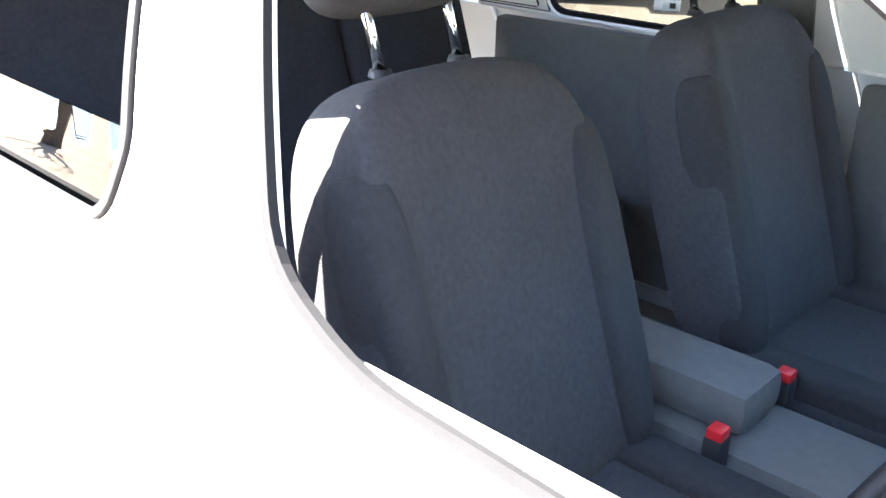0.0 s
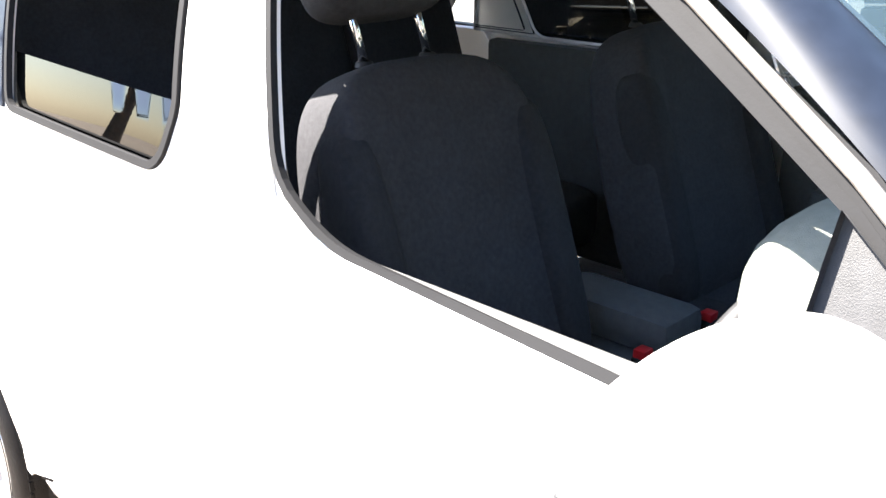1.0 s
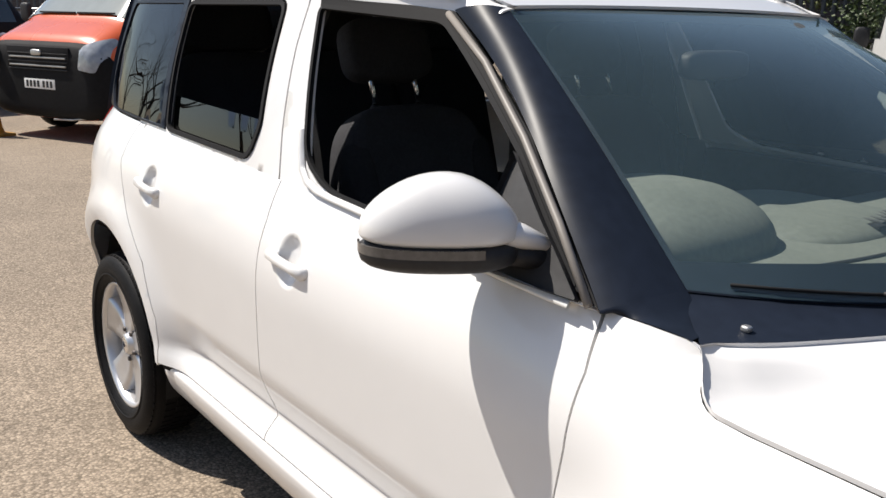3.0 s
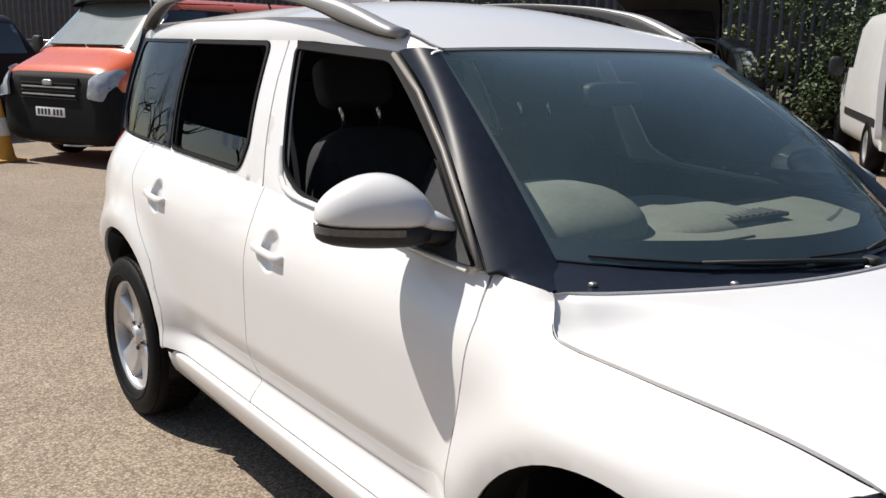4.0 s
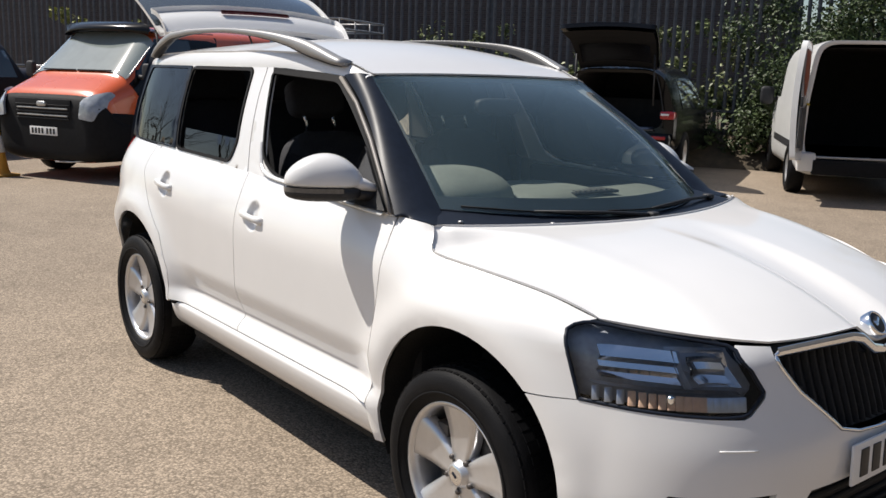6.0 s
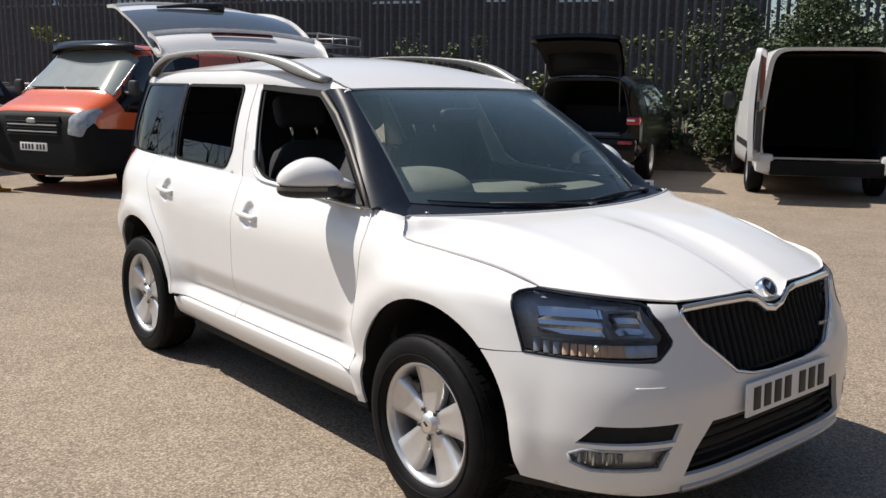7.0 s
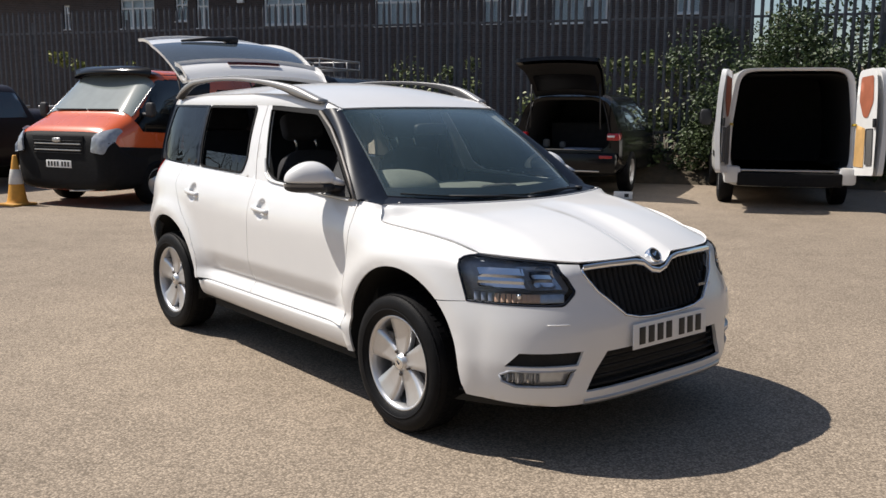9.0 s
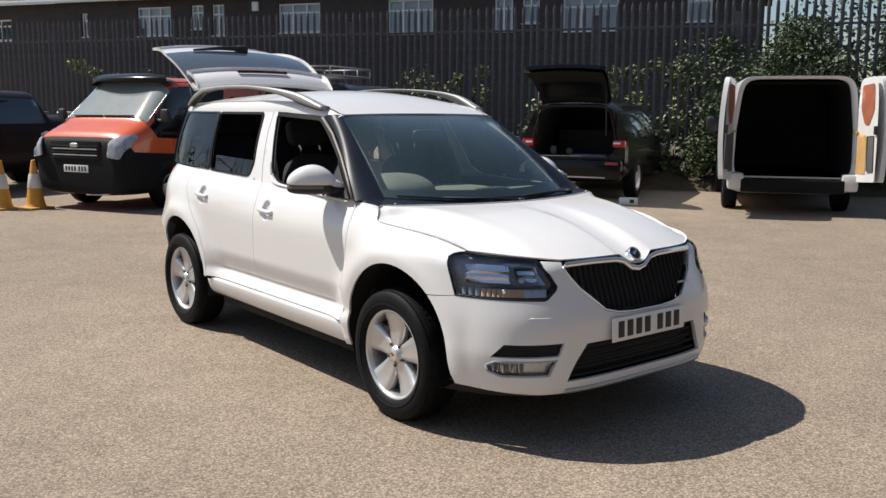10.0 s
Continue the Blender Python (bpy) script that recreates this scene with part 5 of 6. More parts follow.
# ---------- ground ----------
def asphalt():
    m = bpy.data.materials.new("worn_tarmac")
    m.use_nodes = True
    n, l = m.node_tree.nodes, m.node_tree.links
    b = n["Principled BSDF"]
    b.inputs["Roughness"].default_value = 0.9
    b.inputs["Specular IOR Level"].default_value = 0.25
    tc = n.new("ShaderNodeTexCoord")

    def noise_tex(scale, detail=4, rough=0.55):
        t = n.new("ShaderNodeTexNoise")
        t.inputs["Scale"].default_value, t.inputs["Detail"].default_value, t.inputs["Roughness"].default_value = scale, detail, rough
        l.new(tc.outputs["Object"], t.inputs["Vector"])
        return t
    vor = n.new("ShaderNodeTexVoronoi")
    vor.inputs["Scale"].default_value = 100
    l.new(tc.outputs["Object"], vor.inputs["Vector"])
    stone = n.new("ShaderNodeValToRGB")
    e = stone.color_ramp.elements
    e[0].position, e[0].color = 0.0, (0.192, 0.154, 0.116, 1)
    e[1].position, e[1].color = 1.0, (0.484, 0.396, 0.304, 1)
    k = e.new(0.5)
    k.color = (0.323, 0.262, 0.200, 1)
    l.new(vor.outputs["Color"], stone.inputs[0])
    gap = n.new("ShaderNodeMapRange")
    gap.inputs[1].default_value, gap.inputs[2].default_value = 0.25, 0.75
    gap.inputs[3].default_value, gap.inputs[4].default_value = 1.0, 0.58
    l.new(vor.outputs["Distance"], gap.inputs[0])
    patch = noise_tex(0.35, 6, 0.6)
    stain = noise_tex(2.4, 6, 0.65)
    pr = n.new("ShaderNodeMapRange")
    pr.inputs[1].default_value, pr.inputs[2].default_value, pr.inputs[3].default_value, pr.inputs[4].default_value = 0.3, 0.7, 0.86, 1.12
    l.new(patch.outputs["Fac"], pr.inputs[0])
    sr = n.new("ShaderNodeMapRange")
    sr.inputs[1].default_value, sr.inputs[2].default_value, sr.inputs[3].default_value, sr.inputs[4].default_value = 0.3, 0.6, 0.88, 1.03
    l.new(stain.outputs["Fac"], sr.inputs[0])
    m1 = n.new("ShaderNodeMath"); m1.operation = 'MULTIPLY'
    l.new(pr.outputs[0], m1.inputs[0]); l.new(sr.outputs[0], m1.inputs[1])
    m2 = n.new("ShaderNodeMath"); m2.operation = 'MULTIPLY'
    l.new(m1.outputs[0], m2.inputs[0]); l.new(gap.outputs[0], m2.inputs[1])
    mix = n.new("ShaderNodeMix"); mix.data_type = 'RGBA'; mix.blend_type = 'MULTIPLY'
    mix.inputs[0].default_value = 1.0
    l.new(stone.outputs[0], mix.inputs[6])
    l.new(m2.outputs[0], mix.inputs[7])
    l.new(mix.outputs[2], b.inputs["Base Color"])
    bp = n.new("ShaderNodeBump")
    bp.inputs["Strength"].default_value, bp.inputs["Distance"].default_value = 0.5, 0.003
    bp.invert = True
    l.new(vor.outputs["Distance"], bp.inputs["Height"])
    l.new(bp.outputs[0], b.inputs["Normal"])
    return m


FU = Vector((0.8387, 0.5446, 0))
FN = Vector((0.5446, -0.8387, 0))
FO = Vector((-9.06, 9.36, 0))
bm = bmesh.new()
bmesh.ops.create_grid(bm, x_segments=24, y_segments=24, size=400)
g = part("ground", bm, asphalt(), smooth=False)
tagged(g, "worn pale tarmac with exposed stone", "ground", kind="structure")

# plain dark unseen wall closing the side opposite the fence, added to block sky
bm = bmesh.new()
box(bm, (15.0, -6.0, 3.5), (0.3, 60.0, 7.0), 0.02)
tagged(part("unseen_wall_east", bm, mat("sky_blocking_dark_wall", (0.085, 0.085, 0.09), 0.7, vary=0.25, scale=3, bump=0.3, bscale=20)), "plain dark wall added out of view to block sky light", "wall", kind="structure")

# frame whose x runs along the fence and y away from the yard
FENCE = Matrix(((FU.x, -FN.x, 0, FO.x), (FU.y, -FN.y, 0, FO.y), (0, 0, 1, 0), (0, 0, 0, 1)))
SOIL = mat("soil_and_litter", (0.10, 0.075, 0.05), 0.95, vary=0.4, scale=9, bump=0.8, bscale=30, color2=(0.045, 0.04, 0.028))
rows = []
for i in range(60):
    x = -22 + 44 * i / 59
    rows.append([FENCE @ Vector((x, y, z + (0.06 * noise.noise(Vector((x, y * 2, 0))) if z > 0.05 else 0))) for y, z in ((-0.75, -0.02), (-0.68, 0.10), (-0.45, 0.22), (0.0, 0.55), (0.6, 0.62), (2.0, 0.6), (30, 0.5))])
tagged(part("bank", sheet(rows), SOIL), "low earth bank with leaf litter under the fence", "bank", kind="structure")

# ---------- palisade fence ----------
STEEL = mat("galvanised_steel", (0.078, 0.082, 0.092), 0.6, metal=0.3, vary=0.3, scale=12)
fence = thing("palisade_fence", "tall galvanised steel palisade fence with pointed pales", "fence", FENCE)
ZB, ZT = 0.62, 3.72
bm = bmesh.new()
w, d = 0.034, 0.012
prof = [(-w, 0.0), (-w * 0.5, d), (w * 0.5, d), (w, 0.0)]
rows = [[Vector((x, -y, z)) for x, y in prof] for z in (0.0, ZT - ZB - 0.16)]
rows += [[Vector((x * s, -y, z)) for x, y in prof] for z, s in ((ZT - ZB - 0.10, 0.95), (ZT - ZB - 0.03, 0.35), (ZT - ZB, 0.05))]
grid_faces(bm, rows)
pale_mesh = bpy.data.meshes.new("pale")
bm.to_mesh(pale_mesh)
bm.free()
pale_mesh.materials.append(STEEL)
PITCH = 2.75 / 17
for k in range(-118, 102):
    o = new("pale", pale_mesh)
    o.parent = fence
    o.matrix_basis = pose(k * PITCH + 0.08, 0, ZB + 0.01 * random.uniform(-1, 1), 0, random.uniform(-0.4, 0.4), 0)
bm = bmesh.new()
box(bm, (0, 0, (ZT - 0.25) / 2), (0.10, 0.05, ZT - 0.25), 0.004)
post_mesh = bpy.data.meshes.new("post")
bm.to_mesh(post_mesh)
bm.free()
post_mesh.materials.append(STEEL)
for k in range(-7, 7):
    o = new("post", post_mesh)
    o.parent = fence
    o.matrix_basis = pose(k * 2.75, 0.05, 0)
for z in (ZB + 0.35, ZT - 0.52):
    bm = bmesh.new()
    box(bm, (-1.3, 0.03, z), (35.6, 0.045, 0.045), 0.003)
    part("rail", bm, STEEL, fence)

# ---------- greenery ----------
LEAF = mat("ivy_leaf", (0.058, 0.082, 0.028), 0.5, vary=0.4, scale=3, color2=(0.025, 0.045, 0.014), island=0.5)
LEAF2 = mat("pale_shrub_leaf", (0.22, 0.24, 0.10), 0.5, vary=0.4, scale=3, color2=(0.06, 0.09, 0.03), island=0.5)
LEAF3 = mat("yellow_green_leaf", (0.42, 0.42, 0.10), 0.5, vary=0.3, scale=3, color2=(0.16, 0.19, 0.05), island=0.4)
BARK = mat("bark", (0.10, 0.08, 0.06), 0.9, vary=0.4, scale=14, bump=0.8, bscale=40)


def leaves(clumps, per, size, rng, spread=0.22):
    """Leaf quads with a folded midrib, scattered round clump centres."""
    vs, fs = [], []
    for c, r in clumps:
        for _ in range(per):
            d = Vector((rng.gauss(0, 1), rng.gauss(0, 1), rng.gauss(0, 1)))
            d = d.normalized() * r * (0.55 + 0.5 * rng.random())
            p = c + d
            a = Vector((rng.uniform(-1, 1), rng.uniform(-1, 1), rng.uniform(-0.8, 0.4))).normalized()
            n_ = (d.normalized() + Vector((rng.uniform(-.7, .7), rng.uniform(-.7, .7), rng.uniform(-.1, .9)))).normalized()
            s = a.cross(n_)
            if s.length < 0.05:
                continue
            s.normalize()
            L = size * rng.uniform(0.6, 1.3)
            k = len(vs)
            vs += [p - a * L * 0.5, p + s * L * 0.34 + n_ * L * 0.10, p + a * L * 0.55, p - s * L * 0.34 + n_ * L * 0.10]
            fs += [(k, k + 1, k + 2), (k, k + 2, k + 3)]
    me = bpy.data.meshes.new("leaves")
    me.from_pydata([tuple(v) for v in vs], [], fs)
    return me


def stems(bm, clumps, root, rng, rad=0.03):
    for c, r in clumps:
        a = Vector((c.x + rng.uniform(-.2, .2), c.y + rng.uniform(-.1, .1), root))
        mid = a.lerp(c, 0.5) + Vector((rng.uniform(-.15, .15), rng.uniform(-.15, .15), 0))
        tube(bm, [a, mid, c], [rad, rad * 0.7, rad * 0.3], 5, cap=False)


def shrub(name, label, x0, x1, h, n, per, size, material, seed, y0=-0.1, y1=0.5, rad=(0.25, 0.5), power=1.0, zb=0.3):
    rng = random.Random(seed)
    clumps = []
    for _ in range(n):
        x = rng.uniform(x0, x1)
        top = h * (0.75 + 0.25 * noise.noise(Vector((x * 0.7, seed, 0))))
        clumps.append((Vector((x, rng.uniform(y0, y1), zb + (top - zb) * rng.random() ** power)), rng.uniform(*rad)))
    t = thing(name, label, "bush", FENCE)
    me = leaves(clumps, per, size, rng)
    me.materials.append(material)
    o = new("foliage", me)
    o.parent = t
    o["kind"] = "stuff"
    bm = bmesh.new()
    stems(bm, clumps[::3], 0.3, rng, 0.018)
    part("stem", bm, BARK, t)["kind"] = "stuff"
    return t


shrub("ivy_hedge", "dense dark ivy hedge smothering the steel fence", 4.6, 13.5, 3.6, 300, 260, 0.075, LEAF, 3, -0.8, 0.9, (0.25, 0.5), 0.9)
shrub("shrub", "light green shrub growing through the fence", -1.6, 0.3, 3.1, 22, 70, 0.10, LEAF2, 5, 0.05, 0.7, (0.15, 0.35), 0.45, 1.0)
shrub("shrub", "light green shrub growing through the fence", 1.5, 4.8, 3.1, 46, 90, 0.10, LEAF2, 8, 0.0, 0.7, (0.15, 0.35), 0.7, 0.6)
shrub("shrub", "low dark shrub at the fence's foot", -0.8, 13.0, 1.5, 130, 80, 0.10, LEAF, 9, -0.65, 0.5, (0.2, 0.4), 1.0)
shrub("shrub", "sparse yellow-green shrub behind the fence", -10.7, -8.6, 3.3, 12, 70, 0.09, LEAF3, 12, 0.15, 0.6, (0.08, 0.18), 0.5, 2.45)


def tree(at, h, seed, crown=260, per=70, spread=3.0, bare=False, label="leafy tree beyond the fence"):
    rng = random.Random(seed)
    t = thing("tree", label, "tree", Matrix.Translation(at))
    bm = bmesh.new()
    tips = []

    def limb(p, d, L, r, lev):
        q = p
        pts, rs = [p], [r]
        for k in range(4):
            d = (d + Vector((rng.gauss(0, .16), rng.gauss(0, .16), rng.gauss(0.03, .1)))).normalized()
            q = q + d * L / 4
            pts.append(q)
            rs.append(r * (1 - 0.14 * (k + 1)))
        tube(bm, pts, rs, 6 if lev < 2 else 4, cap=False)
        if lev >= (4 if bare else 3):
            tips.append(q)
            return
        for _ in range((4 if bare else 3) if lev else 5):
            nd = (d + Vector((rng.gauss(0, .6), rng.gauss(0, .6), rng.gauss(0.1, .35)))).normalized()
            limb(pts[rng.choice((2, 3, 4))], nd, L * rng.uniform(0.6, 0.8), rs[-1] * rng.uniform(0.5, 0.7), lev + 1)
    limb(Vector((0, 0, 0)), Vector((0, 0, 1)), h * 0.36, h * (0.032 if bare else 0.022), 0)
    part("trunk", bm, BARK, t)
    if not bare:
        cl = [(p + Vector((rng.gauss(0, .3), rng.gauss(0, .3), rng.gauss(0, .3))), rng.uniform(0.35, 0.8)) for p in tips]
        me = leaves(cl, per, 0.14, rng)
        me.materials.append(LEAF)
        o = new("crown", me)
        o.parent = t
        o["kind"] = "stuff"
    return t


for x, y, h, sd in ((11.0, 5.0, 8.0, 21), (14.5, 4.0, 7.0, 22), (17.5, 6.5, 8.5, 23), (8.2, 6.5, 5.2, 24)):
    p = FENCE @ Vector((x, y, 0.5))
    tree(p, h, sd)

# ---------- brick building beyond the fence ----------
def brickwork():
    m = bpy.data.materials.new("dark_brickwork")
    m.use_nodes = True
    n, l = m.node_tree.nodes, m.node_tree.links
    b = n["Principled BSDF"]
    b.inputs["Roughness"].default_value = 0.85
    tc = n.new("ShaderNodeTexCoord")
    mp = n.new("ShaderNodeMapping")
    mp.inputs["Rotation"].default_value = (radians(90), 0, 0)
    l.new(tc.outputs["Object"], mp.inputs["Vector"])
    br = n.new("ShaderNodeTexBrick")
    br.inputs["Color1"].default_value, br.inputs["Color2"].default_value, br.inputs["Mortar"].default_value = (0.064, 0.046, 0.045, 1), (0.044, 0.034, 0.035, 1), (0.075, 0.072, 0.072, 1)
    br.inputs["Scale"].default_value, br.inputs["Brick Width"].default_value, br.inputs["Row Height"].default_value, br.inputs["Mortar Size"].default_value = 1.0, 0.225, 0.075, 0.008
    l.new(mp.outputs[0], br.inputs["Vector"])
    nz = n.new("ShaderNodeTexNoise")
    nz.inputs["Scale"].default_value = 1.2
    l.new(tc.outputs["Object"], nz.inputs["Vector"])
    mr = n.new("ShaderNodeMapRange")
    mr.inputs[3].default_value, mr.inputs[4].default_value = 0.65, 1.25
    l.new(nz.outputs["Fac"], mr.inputs[0])
    mx = n.new("ShaderNodeMix"); mx.data_type = 'RGBA'; mx.blend_type = 'MULTIPLY'
    mx.inputs[0].default_value = 1
    l.new(br.outputs["Color"], mx.inputs[6]); l.new(mr.outputs[0], mx.inputs[7])
    l.new(mx.outputs[2], b.inputs["Base Color"])
    bp = n.new("ShaderNodeBump")
    bp.inputs["Strength"].default_value, bp.inputs["Distance"].default_value = 0.5, 0.01
    l.new(br.outputs["Fac"], bp.inputs["Height"])
    bp.invert = True
    l.new(bp.outputs[0], b.inputs["Normal"])
    return m


BRICK = brickwork()
UPVC = mat("white_window_frame", (0.75, 0.76, 0.78), 0.4, vary=0.05, scale=10)
BLIND = mat("pale_blind", (0.70, 0.77, 0.84), 0.6, vary=0.08, scale=5)
ROOFT = mat("roof_tiles", (0.09, 0.065, 0.055), 0.8, vary=0.3, scale=4, bump=0.5, bscale=8)
BD = 14.0
house = thing("brick_building", "long dark red brick building with white-framed windows", "building", FENCE @ Matrix.Translation((0, BD, 0)))
# windows: centre along the wall, width, sill height, head height
WINS = [(-26.2, 1.3, 4.52, 5.45), (-21.6, 0.35, 4.60, 5.60), (-18.07, 1.66, 4.57, 5.76), (-15.96, 0.60, 4.80, 5.77), (-14.98, 0.58, 4.52, 5.77), (-11.30, 1.85, 4.56, 5.70), (-6.60, 1.85, 4.42, 5.70), (-2.94, 0.70, 4.42, 5.62), (-1.92, 0.64, 4.69, 5.62), (0.25, 2.0, 4.37, 5.62), (4.0, 0.85, 4.60, 5.62)]
wall_out = [(-30, 0), (6.1, 0), (6.1, 6.05), (-30, 6.05)]
holes = [[(c - w_ / 2, a), (c + w_ / 2, a), (c + w_ / 2, b_), (c - w_ / 2, b_)] for c, w_, a, b_ in WINS]
part("wall", skin(wall_out, holes, lambda x, z: Vector((x, 0, z)), 0.8, 0.25, flip=False), BRICK, house, smooth=False)
bm = bmesh.new()
box(bm, (5.98, 5, 3.02), (0.25, 9.7, 6.05))
part("gable_wall", bm, BRICK, house, smooth=False)
bm = bmesh.new()
rows = [[Vector((x, y, z)) for x in (-30.5, 6.5)] for y, z in ((-0.45, 6.06), (-0.45, 6.18), (5, 8.9), (10.5, 6.16))]
grid_faces(bm, rows)
part("roof", bm, ROOFT, house, recalc=True, smooth=False)
bm = bmesh.new()
box(bm, (-12, -0.40, 6.09), (37, 0.14, 0.16), 0.03)
part("gutter", bm, UPVC, house)
bm = bmesh.new()
box(bm, (-13.2, -0.06, 5.62), (0.28, 0.12, 0.36), 0.02)
part("alarm_box", bm, UPVC, house, "small white alarm box on the wall")
for c, w_, a, b_ in WINS:
    wd = new("window")
    wd.parent = house
    bm = bmesh.new()
    for dx in (-w_ / 2 + 0.04, w_ / 2 - 0.04) + ((0,) if w_ < 1.5 else (-w_ / 6, w_ / 6)):
        box(bm, (c + dx, 0.12, (a + b_) / 2), (0.07, 0.07, b_ - a), 0.01)
    for z in (a + 0.04, b_ - 0.04, a + (b_ - a) * 0.68):
        box(bm, (c, 0.121, z), (w_, 0.066, 0.07), 0.01)
    part("window_frame", bm, UPVC, wd, smooth=False)
    bm = bmesh.new()
    box(bm, (c, 0.14, (a + b_) / 2), (w_ - 0.04, 0.008, b_ - a - 0.04))
    part("glass", bm, GLASS_LAMP, wd, smooth=False)
    bm = bmesh.new()
    box(bm, (c, 0.24, (a + b_) / 2), (w_, 0.01, b_ - a))
    part("blind", bm, BLIND, wd, smooth=False)
    bm = bmesh.new()
    box(bm, (c, 0.03, a - 0.02), (w_ + 0.06, 0.12, 0.04), 0.01)
    part("window_sill", bm, UPVC, wd, smooth=False)

# bare-limbed trees on the far side of the yard, mirrored in the car's side glass
for x, y, h, sd in ((-18.0, -5.2, 8.0, 41), (-15.0, -8.5, 8.5, 42), (-22.0, -7.0, 9.0, 43), (-26.0, -5.5, 9.5, 44)):
    tree(Vector((x, y, 0)), h, sd, bare=True, label="bare-limbed tree at the edge of the yard")


# ---------- other vehicles ----------
class Loft:
    """A vehicle body: rows of (x, floor, top, half width); the sides lean in above the waist."""

    def __init__(self, rows, waist=1.0, lean=0.86, head=2.0, e=0.34):
        self.x = [r[0] for r in rows][::-1]
        self.rows = rows[::-1]
        self.waist, self.lean, self.head, self.e = waist, lean, head, e

    def at(self, x, a):
        zb, zt, hw = (float(np.interp(x, self.x, [r[k] for r in self.rows])) for k in (1, 2, 3))
        c, s = math.cos(a), math.sin(a)
        u, v = math.copysign(abs(c) ** self.e, c), math.copysign(abs(s) ** self.e, s)
        z = (zb + zt) / 2 + v * (zt - zb) / 2
        t = max(0.0, (z - self.waist) / (self.head - self.waist))
        return Vector((x, u * hw * (1 - (1 - self.lean) * t), z))

    def normal(self, x, a):
        d = (self.at(x + 0.01, a) - self.at(x - 0.01, a)).cross(self.at(x, a + 0.02) - self.at(x, a - 0.02))
        return d.normalized() if d.length > 1e-9 else Vector((0, 0, 1))

    def body(self, n=56, step=0.12, ends=(True, True)):
        xs = sorted(set(self.x) | set(np.arange(self.x[0], self.x[-1], step)))
        bm = bmesh.new()
        vs = grid_faces(bm, [[self.at(x, 2 * math.pi * k / n) for k in range(n)] for x in xs], wrap=True)
        if ends[0]:
            bm.faces.new(vs[0][::-1])
        if ends[1]:
            bm.faces.new(vs[-1])
        bmesh.ops.recalc_face_normals(bm, faces=bm.faces)
        sharpen(bm, 50)
        return bm

    def angle(self, x, z):
        """The angle on the left flank at that height."""
        lo, hi = -math.pi / 2, math.pi / 2
        for _ in range(40):
            m = (lo + hi) / 2
            if self.at(x, m).z < z:
                lo = m
            else:
                hi = m
        return lo

    def nose_at(self, y, z):
        """The foremost x at which the body reaches that y and height."""
        for x in np.arange(self.x[-1], self.x[0], -0.02):
            zb, zt = (float(np.interp(x, self.x, [r[k] for r in self.rows])) for k in (1, 2))
            if zb < z < zt and self.at(x, self.angle(x, z)).y >= y:
                lo, hi = float(x), float(x) + 0.02
                for _ in range(14):
                    m = (lo + hi) / 2
                    zb, zt = (float(np.interp(m, self.x, [r[k] for r in self.rows])) for k in (1, 2))
                    if m < self.x[-1] and zb < z < zt and self.at(m, self.angle(m, z)).y >= y:
                        lo = m
                    else:
                        hi = m
                return lo
        return float(self.x[-1]) - 0.6

    def flank(self, outline, side, out=0.006, step=0.12, depth=0.006):
        """A panel on the flank: outline in (x, z)."""
        def f(x, z):
            a = self.angle(x, z)
            p = self.at(x, a)
            return Vector((p.x, (p.y + out) * side, p.z))
        bm = skin(outline, [], f, step, 0)
        bmesh.ops.recalc_face_normals(bm, faces=bm.faces)
        return bm

    def top(self, x0, x1, spread, out=0.006, nx=10, na=16, sgn=1):
        """A panel on the upper side between x0 and x1, spread radians to each side of the middle."""
        rows = []
        for i in range(nx + 1):
            x = x0 + (x1 - x0) * i / nx
            rows.append([self.at(x, math.pi / 2 + spread * (2 * j / na - 1)) for j in range(na + 1)])
        bm = bmesh.new()
        grid_faces(bm, rows)
        bmesh.ops.recalc_face_normals(bm, faces=bm.faces)
        bm.normal_update()
        if sum(f.normal.z for f in bm.faces) < 0:
            bmesh.ops.reverse_faces(bm, faces=bm.faces)
        bm.normal_update()
        sh = [(v, v.co + v.normal * out) for v in bm.verts]
        for v, c in sh:
            v.co = c
        return bm


def simple_wheel(parent, x, y, r, face, material=None, label="black tyre on a steel wheel"):
    w = new("wheel")
    w.parent = parent
    w["label"] = label
    w.matrix_basis = pose(x, y, r, 0, 0, 0 if y < 0 else 180)
    bm = bmesh.new()
    lathe(bm, [(r * 0.62, 0.09), (r * 0.64, -0.10), (r * 0.80, -0.115), (r * 0.95, -0.10), (r, -0.07), (r, 0.09), (r * 0.9, 0.11), (r * 0.62, 0.09)], 40)
    part("tyre", bm, TYRE, w, recalc=True)
    bm = bmesh.new()
    lathe(bm, [(r * 0.63, 0.0), (r * 0.63, -0.095), (r * 0.58, -0.085), (r * 0.52, -0.045), (r * 0.30, -0.055), (r * 0.22, -0.075), (0, -0.08)], 40)
    part("rim", bm, material or ALLOY, w, recalc=True)
    bm = bmesh.new()
    lathe(bm, [(r * 0.62, 0.08), (0, 0.08)], 24)
    part("inner_barrel", bm, LINER, w)


def plate(parent, m, n=7, material=None):
    bm = bmesh.new()
    box(bm, (0, 0, 0), (0.01, 0.52, 0.11), 0.003)
    p = part("number_plate", bm, material or PLATEW, parent, "number plate with dark characters")
    p.matrix_basis = m
    for k in range(n):
        bm = bmesh.new()
        box(bm, (0.0065, -0.205 + k * 0.0625 + (0.03 if k > 3 else 0), 0), (0.003, 0.036, 0.072))
        part("plate_character", bm, PLATEK, p, smooth=False)


def heading(nose_or_tail, deg):
    return pose(nose_or_tail[0], nose_or_tail[1], 0, 0, 0, deg)


